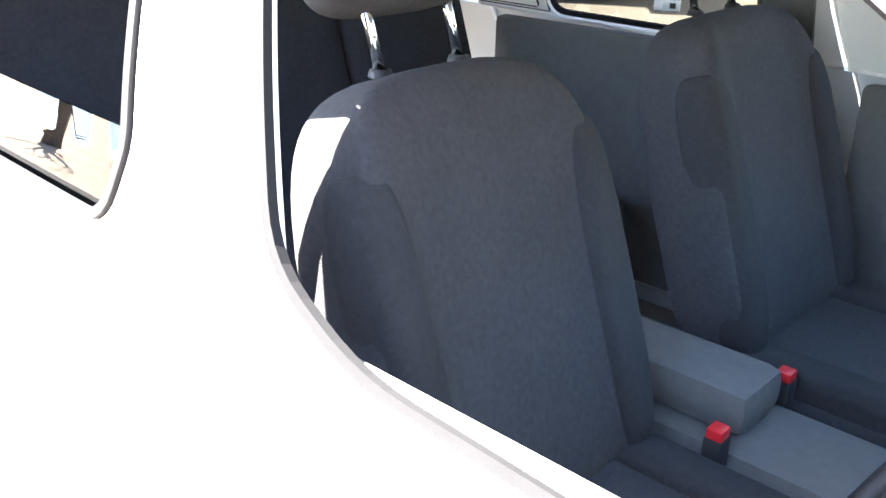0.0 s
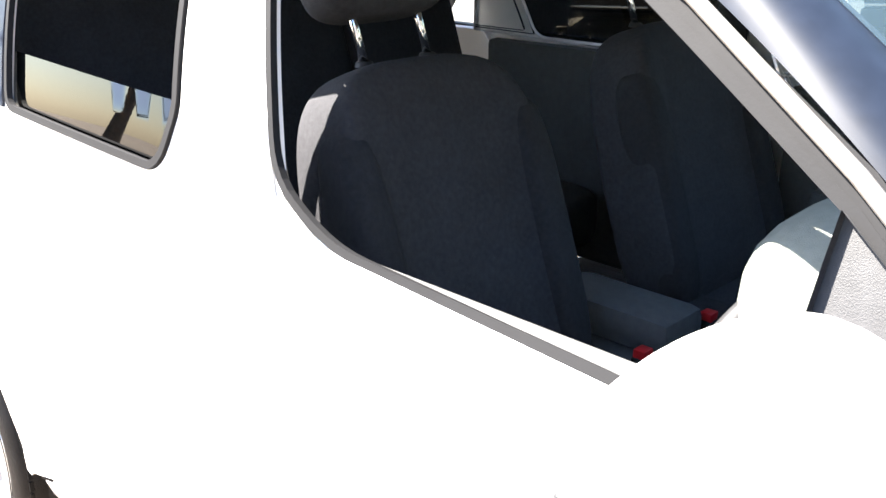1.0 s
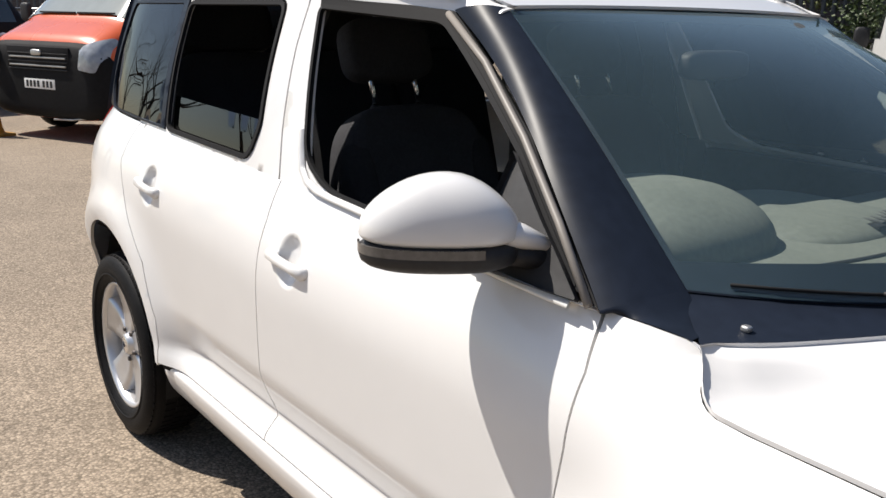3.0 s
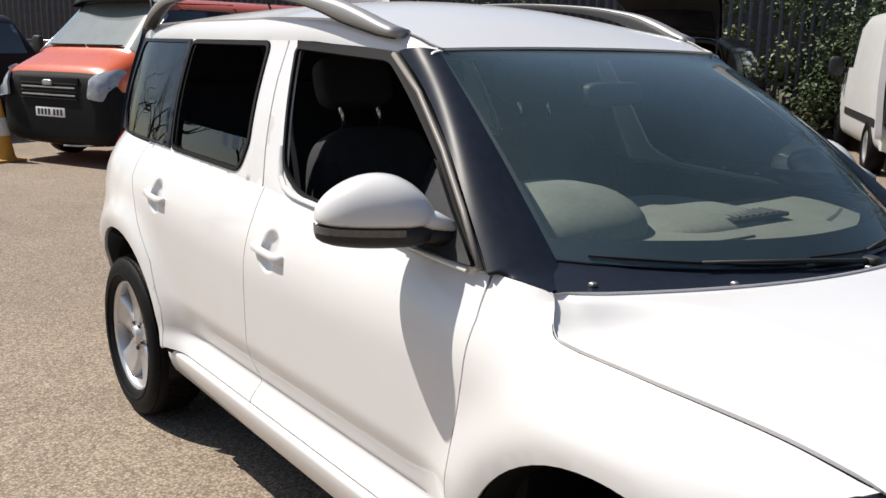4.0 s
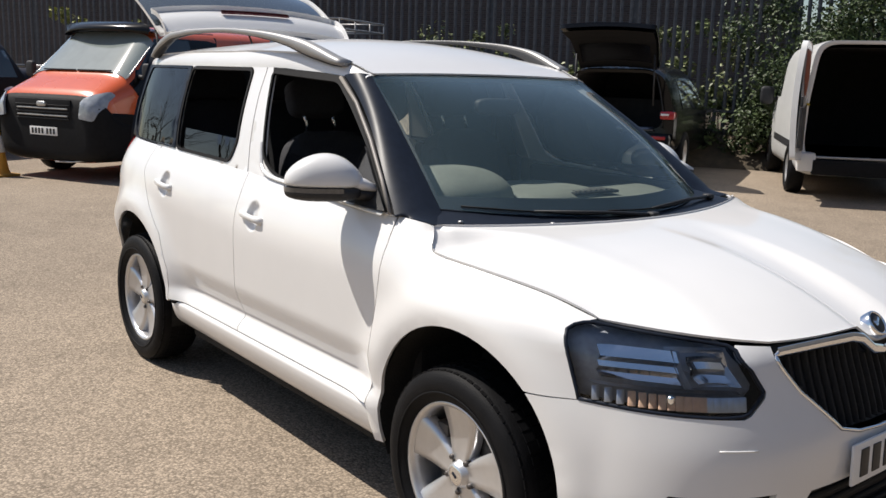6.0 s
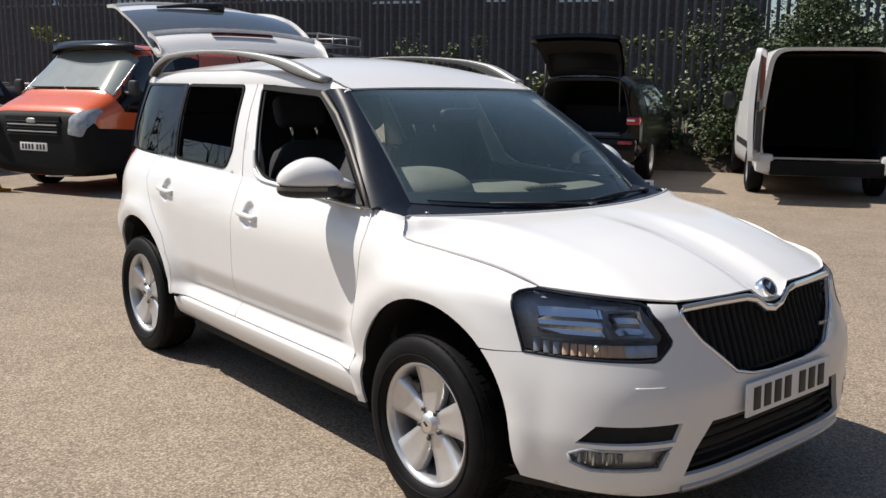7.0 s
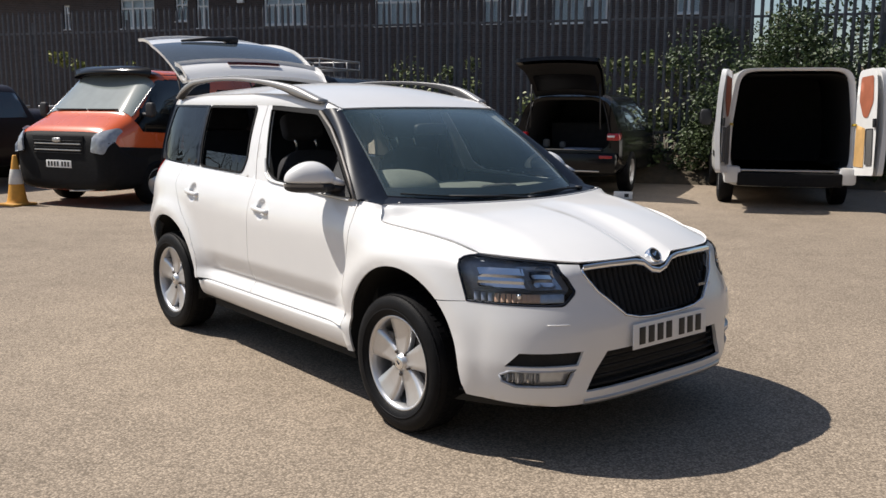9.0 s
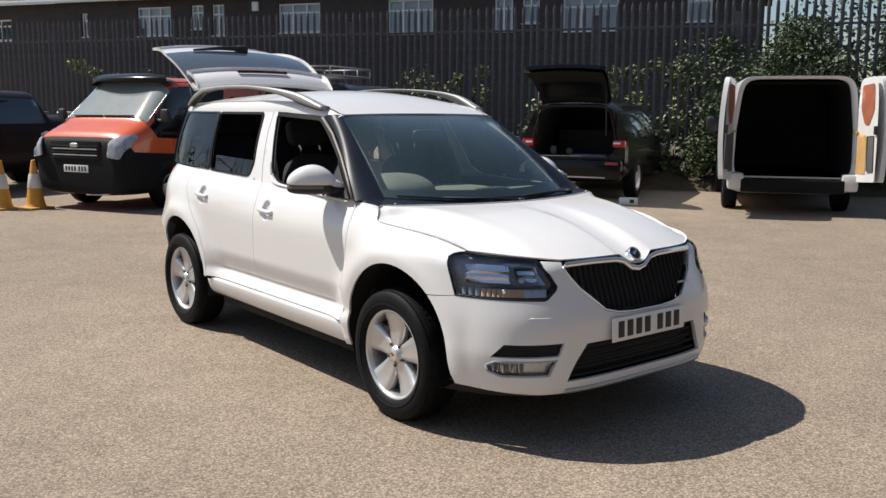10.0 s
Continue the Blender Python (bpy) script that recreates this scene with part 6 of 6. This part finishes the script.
H_OUT, H_IN = -57.0, 123.0
ORANGE = mat("orange_paint", (0.62, 0.10, 0.02), 0.28, vary=0.05, scale=8, coat=0.8)
BLACKPAINT = mat("black_paint", (0.006, 0.006, 0.007), 0.14, vary=0.15, scale=8, coat=0.0, spec=0.3)
DARKRED = mat("dark_maroon_paint", (0.010, 0.005, 0.006), 0.45, vary=0.15, scale=8, coat=0.1, spec=0.25)
VANBLACK = mat("weathered_black_plastic", (0.010, 0.010, 0.011), 0.7, vary=0.25, scale=20, bump=0.1, bscale=300, spec=0.2)
VANINT = mat("dark_load_lining", (0.018, 0.018, 0.019), 0.85, vary=0.3, scale=10, bump=0.3, bscale=60)
PLY = mat("plywood", (0.55, 0.34, 0.14), 0.6, vary=0.2, scale=7, bump=0.2, bscale=80)
RUST = mat("red_brown_board", (0.34, 0.11, 0.06), 0.6, vary=0.2, scale=7)
WHITEVAN = mat("white_van_paint", (0.72, 0.72, 0.71), 0.35, vary=0.05, scale=5, coat=0.5)
GATEGLASS = mat("black_gate_glass", (0.006, 0.006, 0.007), 0.12, vary=0.2, scale=6, spec=0.25)
DARKGLASS = mat("dark_vehicle_glass", (0.02, 0.024, 0.026), 0.05, vary=0.1, scale=5, coat=1.0)
# dark glass lightened in its base colour to imitate reflected sky
SCREENGLASS = mat("sky_painted_vehicle_glass", (0.23, 0.26, 0.25), 0.05, vary=0.1, scale=5, coat=1.0)


def panel_box(parent, name, c, s, material, bevel=0.01, label="", m=None):
    bm = bmesh.new()
    box(bm, c, s, bevel, m=m)
    return part(name, bm, material, parent, label)


# orange and black panel van, nose to the yard
vn = thing("panel_van", "orange and black panel van with a roof visor, parked nose out", "van", heading((-8.00, 0.81), H_OUT - 9))
tv = Loft([(0.0, 0.32, 0.98, 0.84), (-0.02, 0.27, 1.09, 0.92), (-0.07, 0.24, 1.16, 0.935), (-0.22, 0.23, 1.235, 0.965), (-0.50, 0.22, 1.37, 0.980), (-1.12, 0.22, 1.965, 0.988), (-1.40, 0.22, 2.03, 0.988), (-4.6, 0.25, 2.05, 0.985), (-4.83, 0.3, 2.0, 0.96)], 1.15, 0.86, 2.05)
part("body", tv.body(), ORANGE, vn, "orange body")
part("windscreen", tv.top(-0.54, -1.10, 0.93, 0.008), SCREENGLASS, vn, "windscreen with reflected sky painted into its colour")
lowf = Loft([(0.045, 0.36, 0.92, 0.76), (0.03, 0.29, 1.05, 0.86), (-0.04, 0.25, 1.115, 0.945), (-0.14, 0.24, 1.08, 0.980), (-0.24, 0.24, 0.96, 0.996), (-0.40, 0.24, 0.86, 1.000), (-0.72, 0.24, 0.80, 1.002)], 1.15, 0.86, 2.05)
part("front_bumper", lowf.body(), VANBLACK, vn, "black front bumper")
panel_box(vn, "grille", (0.035, 0, 0.93), (0.03, 1.05, 0.24), VANBLACK, 0.012, "black grille")
for z in (0.84, 0.93):
    panel_box(vn, "chrome_bar", (0.055, 0, z), (0.02, 0.95, 0.018), SATIN, 0.006)
for z in (0.80, 0.885, 0.975):
    panel_box(vn, "grille_slat", (0.050, 0, z), (0.02, 1.0, 0.012), BLACKPLASTIC, 0.004)
bm = bmesh.new()
blob(bm, (0.060, 0, 0.985), (0.02, 0.085, 0.034))
part("oval_badge", bm, SATIN, vn)
for s in (-1, 1):
    lamp = rounded([(0.68, 0.82), (0.90, 0.79), (0.955, 0.93), (0.955, 1.12), (0.92, 1.165), (0.72, 1.08)], 0.03)
    b = skin(lamp, [], lambda y, z, s=s: Vector((max(tv.nose_at(y, z), lowf.nose_at(y, z)) + 0.024, y * s, z)), 0.035, 0.03)
    bmesh.ops.recalc_face_normals(b, faces=b.faces)
    hl = part("headlight", b, mat("clear_lamp", (0.32, 0.345, 0.38), 0.12, vary=0.3, scale=12, coat=1.0), vn, "tall clear headlight")
    panel_box(vn, "wiper", (-0.53, 0.33 * s, 1.425), (0.02, 0.62, 0.02), BLACKPLASTIC, 0.004, m=None)
    part("screen_edge", tube(bmesh.new(), [tv.at(x, math.pi / 2 + s * -0.97) + Vector((0, 0, 0.012)) for x in np.linspace(-0.56, -1.10, 8)], 0.011, 6), SATIN, vn)
    # black cab side: door, window, mirror
    part("cab_side", tv.flank([(-0.50, 1.33), (-0.66, 1.10), (-1.98, 1.02), (-2.05, 1.30), (-2.4, 1.98), (-1.16, 1.95)], s, 0.006), BLACKPAINT, vn, "black cab side")
    part("door_window", tv.flank([(-0.68, 1.38), (-1.70, 1.34), (-1.75, 1.86), (-1.14, 1.86)], s, 0.012), DARKGLASS, vn)
    part("rear_side", tv.flank([(-2.06, 1.28), (-2.0, 0.62), (-4.66, 0.60), (-4.66, 1.72), (-2.45, 1.74)], s, 0.005), BLACKPAINT, vn, "black rear side")
    part("side_skirt", tv.flank([(-0.10, 0.90), (-0.10, 0.30), (-4.6, 0.30), (-4.6, 0.62), (-2.0, 0.66), (-1.4, 0.82)], s, 0.008), VANBLACK, vn)
    bm = bmesh.new()
    blob(bm, (-0.70, s * 1.12, 1.42), (0.04, 0.08, 0.11), 0.5, 0.5)
    tube(bm, [(-0.73, s * 0.92, 1.36), (-0.71, s * 1.07, 1.34)], 0.03, 8)
    part("door_mirror", bm, BLACKPLASTIC, vn)
    simple_wheel(vn, -0.92, s * 0.90, 0.335, s)
    simple_wheel(vn, -3.85, s * 0.90, 0.335, s)
    part("wheel_arch", tv.flank([(-0.92 + 0.42 * math.cos(a), 0.335 + 0.42 * math.sin(a)) for a in np.linspace(-0.2, math.pi + 0.2, 16)], s, 0.010), LINER, vn)
rows = []
for j in range(17):
    v = -1 + 2 * j / 16
    y = 0.80 * v
    xo = -0.87 - 0.16 * v * v
    rows.append([Vector((-1.34, y * 0.98, 2.065 - 0.05 * v ** 4)), Vector((-1.07, y, 2.085 - 0.05 * v ** 4)), Vector((xo - 0.05, y, 2.03 - 0.06 * v ** 4)), Vector((xo, y, 1.96 - 0.06 * v ** 4)), Vector((xo - 0.22, y * 0.97, 1.945 - 0.05 * v ** 4))])
b = sheet(rows, 0.0)
bmesh.ops.recalc_face_normals(b, faces=b.faces)
part("roof_visor", b, BLACKPAINT, vn, "glossy black roof visor")
plate(vn, pose(0.045, 0, 0.635))
part("splitter_trim", tube(bmesh.new(), [(0.03, 0.18, 0.245), (0.01, 0.45, 0.255), (-0.05, 0.72, 0.285)], 0.012, 6), SATIN, vn)
for s in (-1, 1):
    bm = bmesh.new()
    blob(bm, (0.015, s * 0.70, 0.52), (0.03, 0.05, 0.05))
    part("fog_lamp", bm, BLACKGLOSS, vn)

# white van, tail to the yard with both rear doors open
wv = thing("cargo_van", "white cargo van with both rear doors open, load bay empty", "van", heading((-1.18, 9.08), H_IN + 4))
wl = Loft([(4.9, 0.4, 0.9, 0.76), (4.6, 0.3, 1.15, 0.87), (3.9, 0.25, 1.35, 0.91), (3.1, 0.25, 1.98, 0.915), (2.8, 0.25, 2.06, 0.915), (0.3, 0.30, 2.07, 0.915), (0.0, 0.40, 2.06, 0.91)], 1.1, 0.88, 2.07, 0.22)
part("body", wl.body(ends=(False, True)), WHITEVAN, wv, "white body")
ins = Loft([(2.7, 0.54, 1.97, 0.845), (0.06, 0.54, 1.97, 0.845)], 1.1, 0.88, 2.07, 0.2)
b = ins.body(ends=(False, True))
bmesh.ops.reverse_faces(b, faces=b.faces)
part("load_lining", b, VANINT, wv, "black load bay lining")
fr = bmesh.new()
n = 56
rows = [[wl.at(0.0, 2 * math.pi * k / n) for k in range(n)], [Vector((0.03, p.y * 0.80, 0.62 + (p.z - 0.42) * 0.83)) for p in (wl.at(0.0, 2 * math.pi * k / n) for k in range(n))], [ins.at(0.06, 2 * math.pi * k / n) for k in range(n)]]
rows[1] = [Vector((-0.002, p.y * 0.925, 0.53 + (p.z - 0.40) * 0.895)) for p in rows[0]]
rows[2] = [Vector((0.10, p.y * 0.985, p.z)) for p in rows[1]]
grid_faces(fr, rows, wrap=True)
bmesh.ops.recalc_face_normals(fr, faces=fr.faces)
part("door_frame", fr, WHITEVAN, wv, "white door frame")
panel_box(wv, "rear_bumper", (-0.03, 0, 0.44), (0.16, 1.46, 0.20), VANBLACK, 0.03, "black rear bumper")
for s in (-1, 1):
    panel_box(wv, "bumper_corner", (0.0, s * 0.80, 0.50), (0.20, 0.24, 0.26), WHITEVAN, 0.06)
    panel_box(wv, "load_floor", (1.3, 0, 0.560), (2.5, 1.48, 0.03), VANINT, 0.004)
panel_box(wv, "floor_edge", (0.03, 0, 0.566), (0.10, 1.40, 0.03), SATIN, 0.006, "worn metal load sill")
for s, ang in ((1, 104), (-1, 103)):
    d = new("rear_door")
    d.parent = wv
    d["label"] = "open rear door with bare inner panels"
    d.matrix_basis = pose(-0.01, s * 0.90, 0.52, s * -4, 0, -s * ang)
    # door leaf in its own frame: closed it runs towards the middle (-s * y)
    def leaf(y, z, x, s=s):
        k = 0.10 * max(0, z - 0.55) / 0.8
        return Vector((x, -s * (y + (0.0)), z))
    bm = bmesh.new()
    outl = rounded([(0.0, 0.0), (0.66, 0.0), (0.70, 0.60), (0.70, 1.20), (0.64, 1.48), (0.12, 1.48), (0.02, 0.70)], [0.03, 0.05, 0.2, 0.2, 0.12, 0.12, 0.1])
    b = skin(outl, [], lambda y, z, s=s: Vector((-0.02 - 0.03 * math.sin(math.pi * z / 1.4), -s * y, z)), 0.12, 0.07)
    bmesh.ops.recalc_face_normals(b, faces=b.faces)
    part("outer_skin", b, WHITEVAN, d, "white outer skin")
    b = skin(outl, [], lambda y, z, s=s: Vector((0.045, -s * y, z)), 0.12, 0.0)
    part("inner_skin", b, WHITEVAN, d, "white inner skin")
    b = skin(rounded([(0.30, 0.82), (0.44, 0.80), (0.60, 1.02), (0.58, 1.38), (0.20, 1.38), (0.17, 1.05)], 0.05), [], lambda y, z, s=s: Vector((0.052, -s * y, z)), 0.1, 0.0)
    part("upper_panel", b, RUST, d, "red-brown upper board")
    b = skin(rounded([(0.05, 0.13), (0.36, 0.11), (0.38, 0.66), (0.10, 0.72)], 0.03), [], lambda y, z, s=s: Vector((0.052, -s * y, z)), 0.1, 0.0)
    part("lower_panel", b, PLY if s < 0 else TRIMGREY, d, "bare plywood lower board" if s < 0 else "grey lower board")
    panel_box(d, "latch", (0.06, -s * 0.67, 0.72), (0.03, 0.06, 0.12), BLACKPLASTIC, 0.008)
    panel_box(d, "check_strap", (0.06, -s * 0.05, 0.72), (0.03, 0.12, 0.03), mat("yellow_strap", (0.6, 0.42, 0.04), 0.5, vary=0.1, scale=20), 0.006)
    panel_box(d, "inner_recess", (0.050, -s * 0.52, 0.40), (0.012, 0.20, 0.50), TRIMGREY, 0.02)
    simple_wheel(wv, 0.93, s * 0.83, 0.34, s)
    simple_wheel(wv, 3.95, s * 0.83, 0.34, s)
    part("side_window", wl.flank([(3.0, 1.30), (3.75, 1.30), (3.15, 1.80), (3.0, 1.82)], s, 0.008), DARKGLASS, wv)
    bm = bmesh.new()
    blob(bm, (3.55, s * 1.06, 1.30), (0.06, 0.11, 0.15), 0.5, 0.5)
    tube(bm, [(3.55, s * 0.86, 1.25), (3.55, s * 1.01, 1.25)], 0.03, 8)
    part("door_mirror", bm, BLACKPLASTIC, wv)
    part("side_moulding", wl.flank([(0.5, 0.62), (0.5, 0.72), (3.2, 0.72), (3.2, 0.62)], s, 0.012), BLACKPLASTIC, wv)

# black SUV with its tailgate up
sv = thing("suv", "black SUV with its tailgate up and an empty boot", "car", heading((-4.68, 8.07), H_IN - 5))
sl = Loft([(4.55, 0.35, 0.75, 0.70), (4.4, 0.3, 0.95, 0.86), (3.9, 0.25, 1.03, 0.92), (3.2, 0.25, 1.08, 0.925), (2.5, 0.25, 1.66, 0.925), (2.1, 0.25, 1.72, 0.925), (0.5, 0.28, 1.71, 0.925), (0.15, 0.32, 1.68, 0.915), (0.0, 0.42, 1.64, 0.90)], 1.0, 0.76, 1.72, 0.36)
part("body", sl.body(ends=(False, True)), BLACKPAINT, sv, "black body")
si = Loft([(2.0, 0.76, 1.60, 0.72), (0.03, 0.76, 1.60, 0.72)], 1.0, 0.80, 1.66, 0.3)
b = si.body(ends=(False, True))
bmesh.ops.reverse_faces(b, faces=b.faces)
part("boot_lining", b, VANINT, sv, "dark boot lining")
rows = [[sl.at(0.0, 2 * math.pi * k / n) for k in range(n)], [si.at(0.03, 2 * math.pi * k / n) for k in range(n)]]
fr = bmesh.new()
grid_faces(fr, rows, wrap=True)
bmesh.ops.recalc_face_normals(fr, faces=fr.faces)
part("boot_frame", fr, BLACKPAINT, sv)
panel_box(sv, "rear_bumper", (-0.04, 0, 0.55), (0.20, 1.74, 0.34), BLACKPAINT, 0.06, "black rear bumper")
panel_box(sv, "bumper_trim", (-0.145, 0, 0.42), (0.015, 1.2, 0.022), SATIN, 0.004)
for x, y, w_, h_ in ((0.30, 0.44, 0.12, 0.16), (0.34, 0.16, 0.11, 0.12)):
    bm = bmesh.new()
    blob(bm, (x, y, 0.77 + h_ / 2), (w_ / 2, w_ / 2, h_ / 2), 0.6, 0.8)
    part("boot_bag", bm, TRIMGREY, sv, "small crumpled grey bag in the boot")
panel_box(sv, "boot_mat", (0.26, -0.22, 0.772), (0.34, 0.60, 0.03), mat("pale_blue_cloth", (0.22, 0.26, 0.36), 0.85, vary=0.3, scale=14, bump=0.5, bscale=30), 0.012, "folded blue cloth on the boot floor")
panel_box(sv, "boot_sill", (-0.03, 0, 0.765), (0.10, 1.20, 0.016), TRIMGREY, 0.004, "bright boot sill")
panel_box(sv, "seat_back", (1.15, 0, 0.95), (0.14, 1.16, 0.50), VANINT, 0.04, "dark rear seat back")
for s in (-1, 1):
    bm = bmesh.new()
    box(bm, (0.03, s * 0.80, 0.99), (0.22, 0.22, 0.13), 0.04)
    part("tail_lamp", bm, REDLENS, sv, "red tail lamp")
    bm = bmesh.new()
    box(bm, (-0.12, s * 0.70, 0.66), (0.06, 0.22, 0.05), 0.012)
    part("reflector", bm, REDLENS, sv)
    bm = bmesh.new()
    box(bm, (-0.085, s * 0.77, 1.00), (0.012, 0.12, 0.030), 0.005)
    part("reversing_lamp", bm, PLATEW, sv, "clear reversing lamp")
    part("opening_edge", tube(bmesh.new(), [(-0.012, s * 0.72, 0.80), (-0.012, s * 0.735, 1.0), (-0.01, s * 0.66, 1.35), (0.0, s * 0.60, 1.56)], 0.008, 6), BLACKPLASTIC, sv)
    simple_wheel(sv, 0.95, s * 0.84, 0.36, s)
    simple_wheel(sv, 3.65, s * 0.84, 0.36, s)
    part("side_glass", sl.flank([(0.65, 1.08), (2.9, 1.06), (2.45, 1.50), (0.75, 1.50)], s, 0.006), DARKGLASS, sv)
tgm = new("tailgate")
tgm.parent = sv
tgm["label"] = "black tailgate standing open"
tgm.matrix_basis = pose(0.12, 0, 1.67, 0, 36, 0)
rows = [[Vector((-s_ * 1.02, v * (0.60 + 0.08 * s_), 0.05 * (1 - v * v) + 0.05 * math.sin(math.pi * s_) - 0.28 * max(0, s_ - 0.62))) for v in np.linspace(-1, 1, 17)] for s_ in np.linspace(0, 1, 13)]
b = sheet(rows, 0.06, flip=True)
part("gate_skin", b, BLACKPAINT, tgm)
rows = [[Vector((-s_ * 1.02, v * (0.59 + 0.08 * s_), -0.055 + 0.05 * (1 - v * v) + 0.05 * math.sin(math.pi * s_) - 0.28 * max(0, s_ - 0.62))) for v in np.linspace(-0.98, 0.98, 17)] for s_ in np.linspace(0.02, 0.98, 13)]
part("gate_lining", sheet(rows), RUBBER, tgm)
rows = [[Vector((-s_ * 1.02, v * 0.52, -0.062 + 0.05 * (1 - v * v) + 0.05 * math.sin(math.pi * s_))) for v in np.linspace(-1, 1, 13)] for s_ in np.linspace(0.16, 0.52, 7)]
part("gate_glass", sheet(rows), GATEGLASS, tgm)
for s in (-1, 1):
    bm = bmesh.new()
    tube(bm, [(-0.35, s * 0.58, -0.02), (0.10, s * 0.60, -0.60)], 0.012, 8)
    part("gas_strut", bm, BLACKPLASTIC, tgm)

# dark off-roader with a roof rack behind the white car
ov = thing("off_roader", "dark off-roader with a steel roof rack", "car", heading(tuple((FENCE @ Vector((-1.2, -1.2, 0)))[:2]), H_IN))
ol = Loft([(0.4, 0.4, 0.9, 0.8), (0.2, 0.35, 1.1, 0.9), (-1.0, 0.3, 1.2, 0.92), (-1.6, 0.3, 1.90, 0.92), (-1.9, 0.3, 1.98, 0.92), (-4.0, 0.35, 1.98, 0.92), (-4.1, 0.45, 1.9, 0.90)], 1.15, 0.86, 2.0)
part("body", ol.body(), BLACKPAINT, ov, "black body")
part("rear_window", (lambda b: b)(box(bmesh.new(), (-4.09, 0, 1.52), (0.02, 1.30, 0.50), 0.008)), DARKGLASS, ov)
for s in (-1, 1):
    simple_wheel(ov, -0.5, s * 0.84, 0.37, s)
    simple_wheel(ov, -3.3, s * 0.84, 0.37, s)
    part("side_glass", ol.flank([(-1.45, 1.25), (-3.9, 1.25), (-3.85, 1.80), (-1.75, 1.80)], s, 0.006), DARKGLASS, ov)
rk = new("roof_rack")
rk.parent = ov
rk["label"] = "steel tube roof rack"
for z in (2.10, 2.24):
    for y in (-0.45, 0.45):
        part("rack_bar", tube(bmesh.new(), [(-2.4, y, z), (-4.05, y, z)], 0.015, 8), RAIL, rk)
    for x in (-2.4, -4.05):
        part("rack_bar", tube(bmesh.new(), [(x, -0.45, z), (x, 0.45, z)], 0.015, 8), RAIL, rk)
for x in (-2.4, -2.95, -3.5, -4.05):
    part("rack_bar", tube(bmesh.new(), [(x, -0.45, 2.10), (x, 0.45, 2.10)], 0.014, 8), RAIL, rk)
    for y in (-0.45, 0.45):
        part("rack_post", tube(bmesh.new(), [(x, y, 1.96), (x, y, 2.24)], 0.012, 6), RAIL, rk)

# dark pick-up beside the orange van
pk = thing("pickup", "dark maroon pick-up truck parked nose out", "pickup", heading((-11.3, -1.5), H_OUT))
plf = Loft([(0.0, 0.4, 0.85, 0.75), (-0.15, 0.35, 1.08, 0.90), (-1.1, 0.32, 1.20, 0.93), (-1.75, 0.32, 1.80, 0.93), (-2.0, 0.32, 1.86, 0.93), (-2.9, 0.35, 1.85, 0.93), (-3.15, 0.35, 1.42, 0.93), (-3.3, 0.35, 1.40, 0.93), (-5.1, 0.4, 1.40, 0.93)], 1.2, 0.80, 1.86)
part("body", plf.body(), DARKRED, pk, "dark maroon body")
part("windscreen", plf.top(-1.18, -1.72, 0.93, 0.006), DARKGLASS, pk)
for s in (-1, 1):
    part("side_glass", plf.flank([(-1.35, 1.25), (-2.95, 1.25), (-2.85, 1.70), (-1.85, 1.72)], s, 0.006), DARKGLASS, pk)
    part("bed_rail", tube(bmesh.new(), [(-3.3, s * 0.90, 1.44), (-5.05, s * 0.90, 1.44)], 0.025, 8), SATIN, pk)
    simple_wheel(pk, -0.9, s * 0.85, 0.37, s)
    simple_wheel(pk, -4.1, s * 0.85, 0.37, s)
panel_box(pk, "front_bumper", (0.03, 0, 0.55), (0.14, 1.7, 0.28), BLACKPLASTIC, 0.05)

# ---------- traffic cones ----------
CONEY = mat("faded_orange_cone", (0.62, 0.30, 0.045), 0.6, vary=0.15, scale=14)
CONEW = mat("dirty_white_sleeve", (0.66, 0.64, 0.60), 0.5, vary=0.12, scale=14)
CONEK = mat("cone_base_rubber", (0.45, 0.24, 0.05), 0.8, vary=0.2, scale=10)


def cone():
    t = thing("traffic_cone", "faded yellow-orange traffic cone with a white sleeve on the tarmac", "traffic cone", group="traffic cones")
    bm = bmesh.new()
    box(bm, (0, 0, 0.018), (0.40, 0.40, 0.036), 0.014)
    part("base", bm, CONEK, t)
    bm = bmesh.new()
    lathe(bm, [(0.165, 0.036), (0.150, 0.05), (0.135, 0.10), (0.095, 0.36), (0.030, 0.74), (0.024, 0.75), (0.018, 0.74)], 36, 'z')
    part("body", bm, CONEY, t, recalc=True)
    bm = bmesh.new()
    lathe(bm, [(0.1035, 0.32), (0.106, 0.33), (0.072, 0.535), (0.069, 0.54)], 36, 'z')
    sl_ = part("sleeve", bm, CONEW, t, "white reflective sleeve", recalc=True)
    bm = bmesh.new()
    box(bm, (0.0, 0.105, 0.43), (0.045, 0.012, 0.17), 0.004, m=pose(0, 0, 0, 8, 0, 0))
    part("torn_flap", bm, CONEW, sl_)
    return t


c0 = cone()
c0.matrix_world = pose(-8.60, 0.32, 0, 0, 0, 20)
copy_thing(c0, pose(-8.74, -0.12, 0, 0, 0, -14))
copy_thing(c0, pose(-9.20, -0.62, 0, 0, 0, 35))
bd = thing("plastic_board", "small white plastic board lying on the tarmac by a bumper", "board", pose(-3.62, 8.30, 0, 0, 0, 30))
panel_box(bd, "board", (0, 0, 0.06), (0.30, 0.05, 0.12), PLATEW, 0.008)
panel_box(bd, "dark_mark", (0.06, -0.026, 0.06), (0.07, 0.006, 0.06), PLATEK, 0.002)
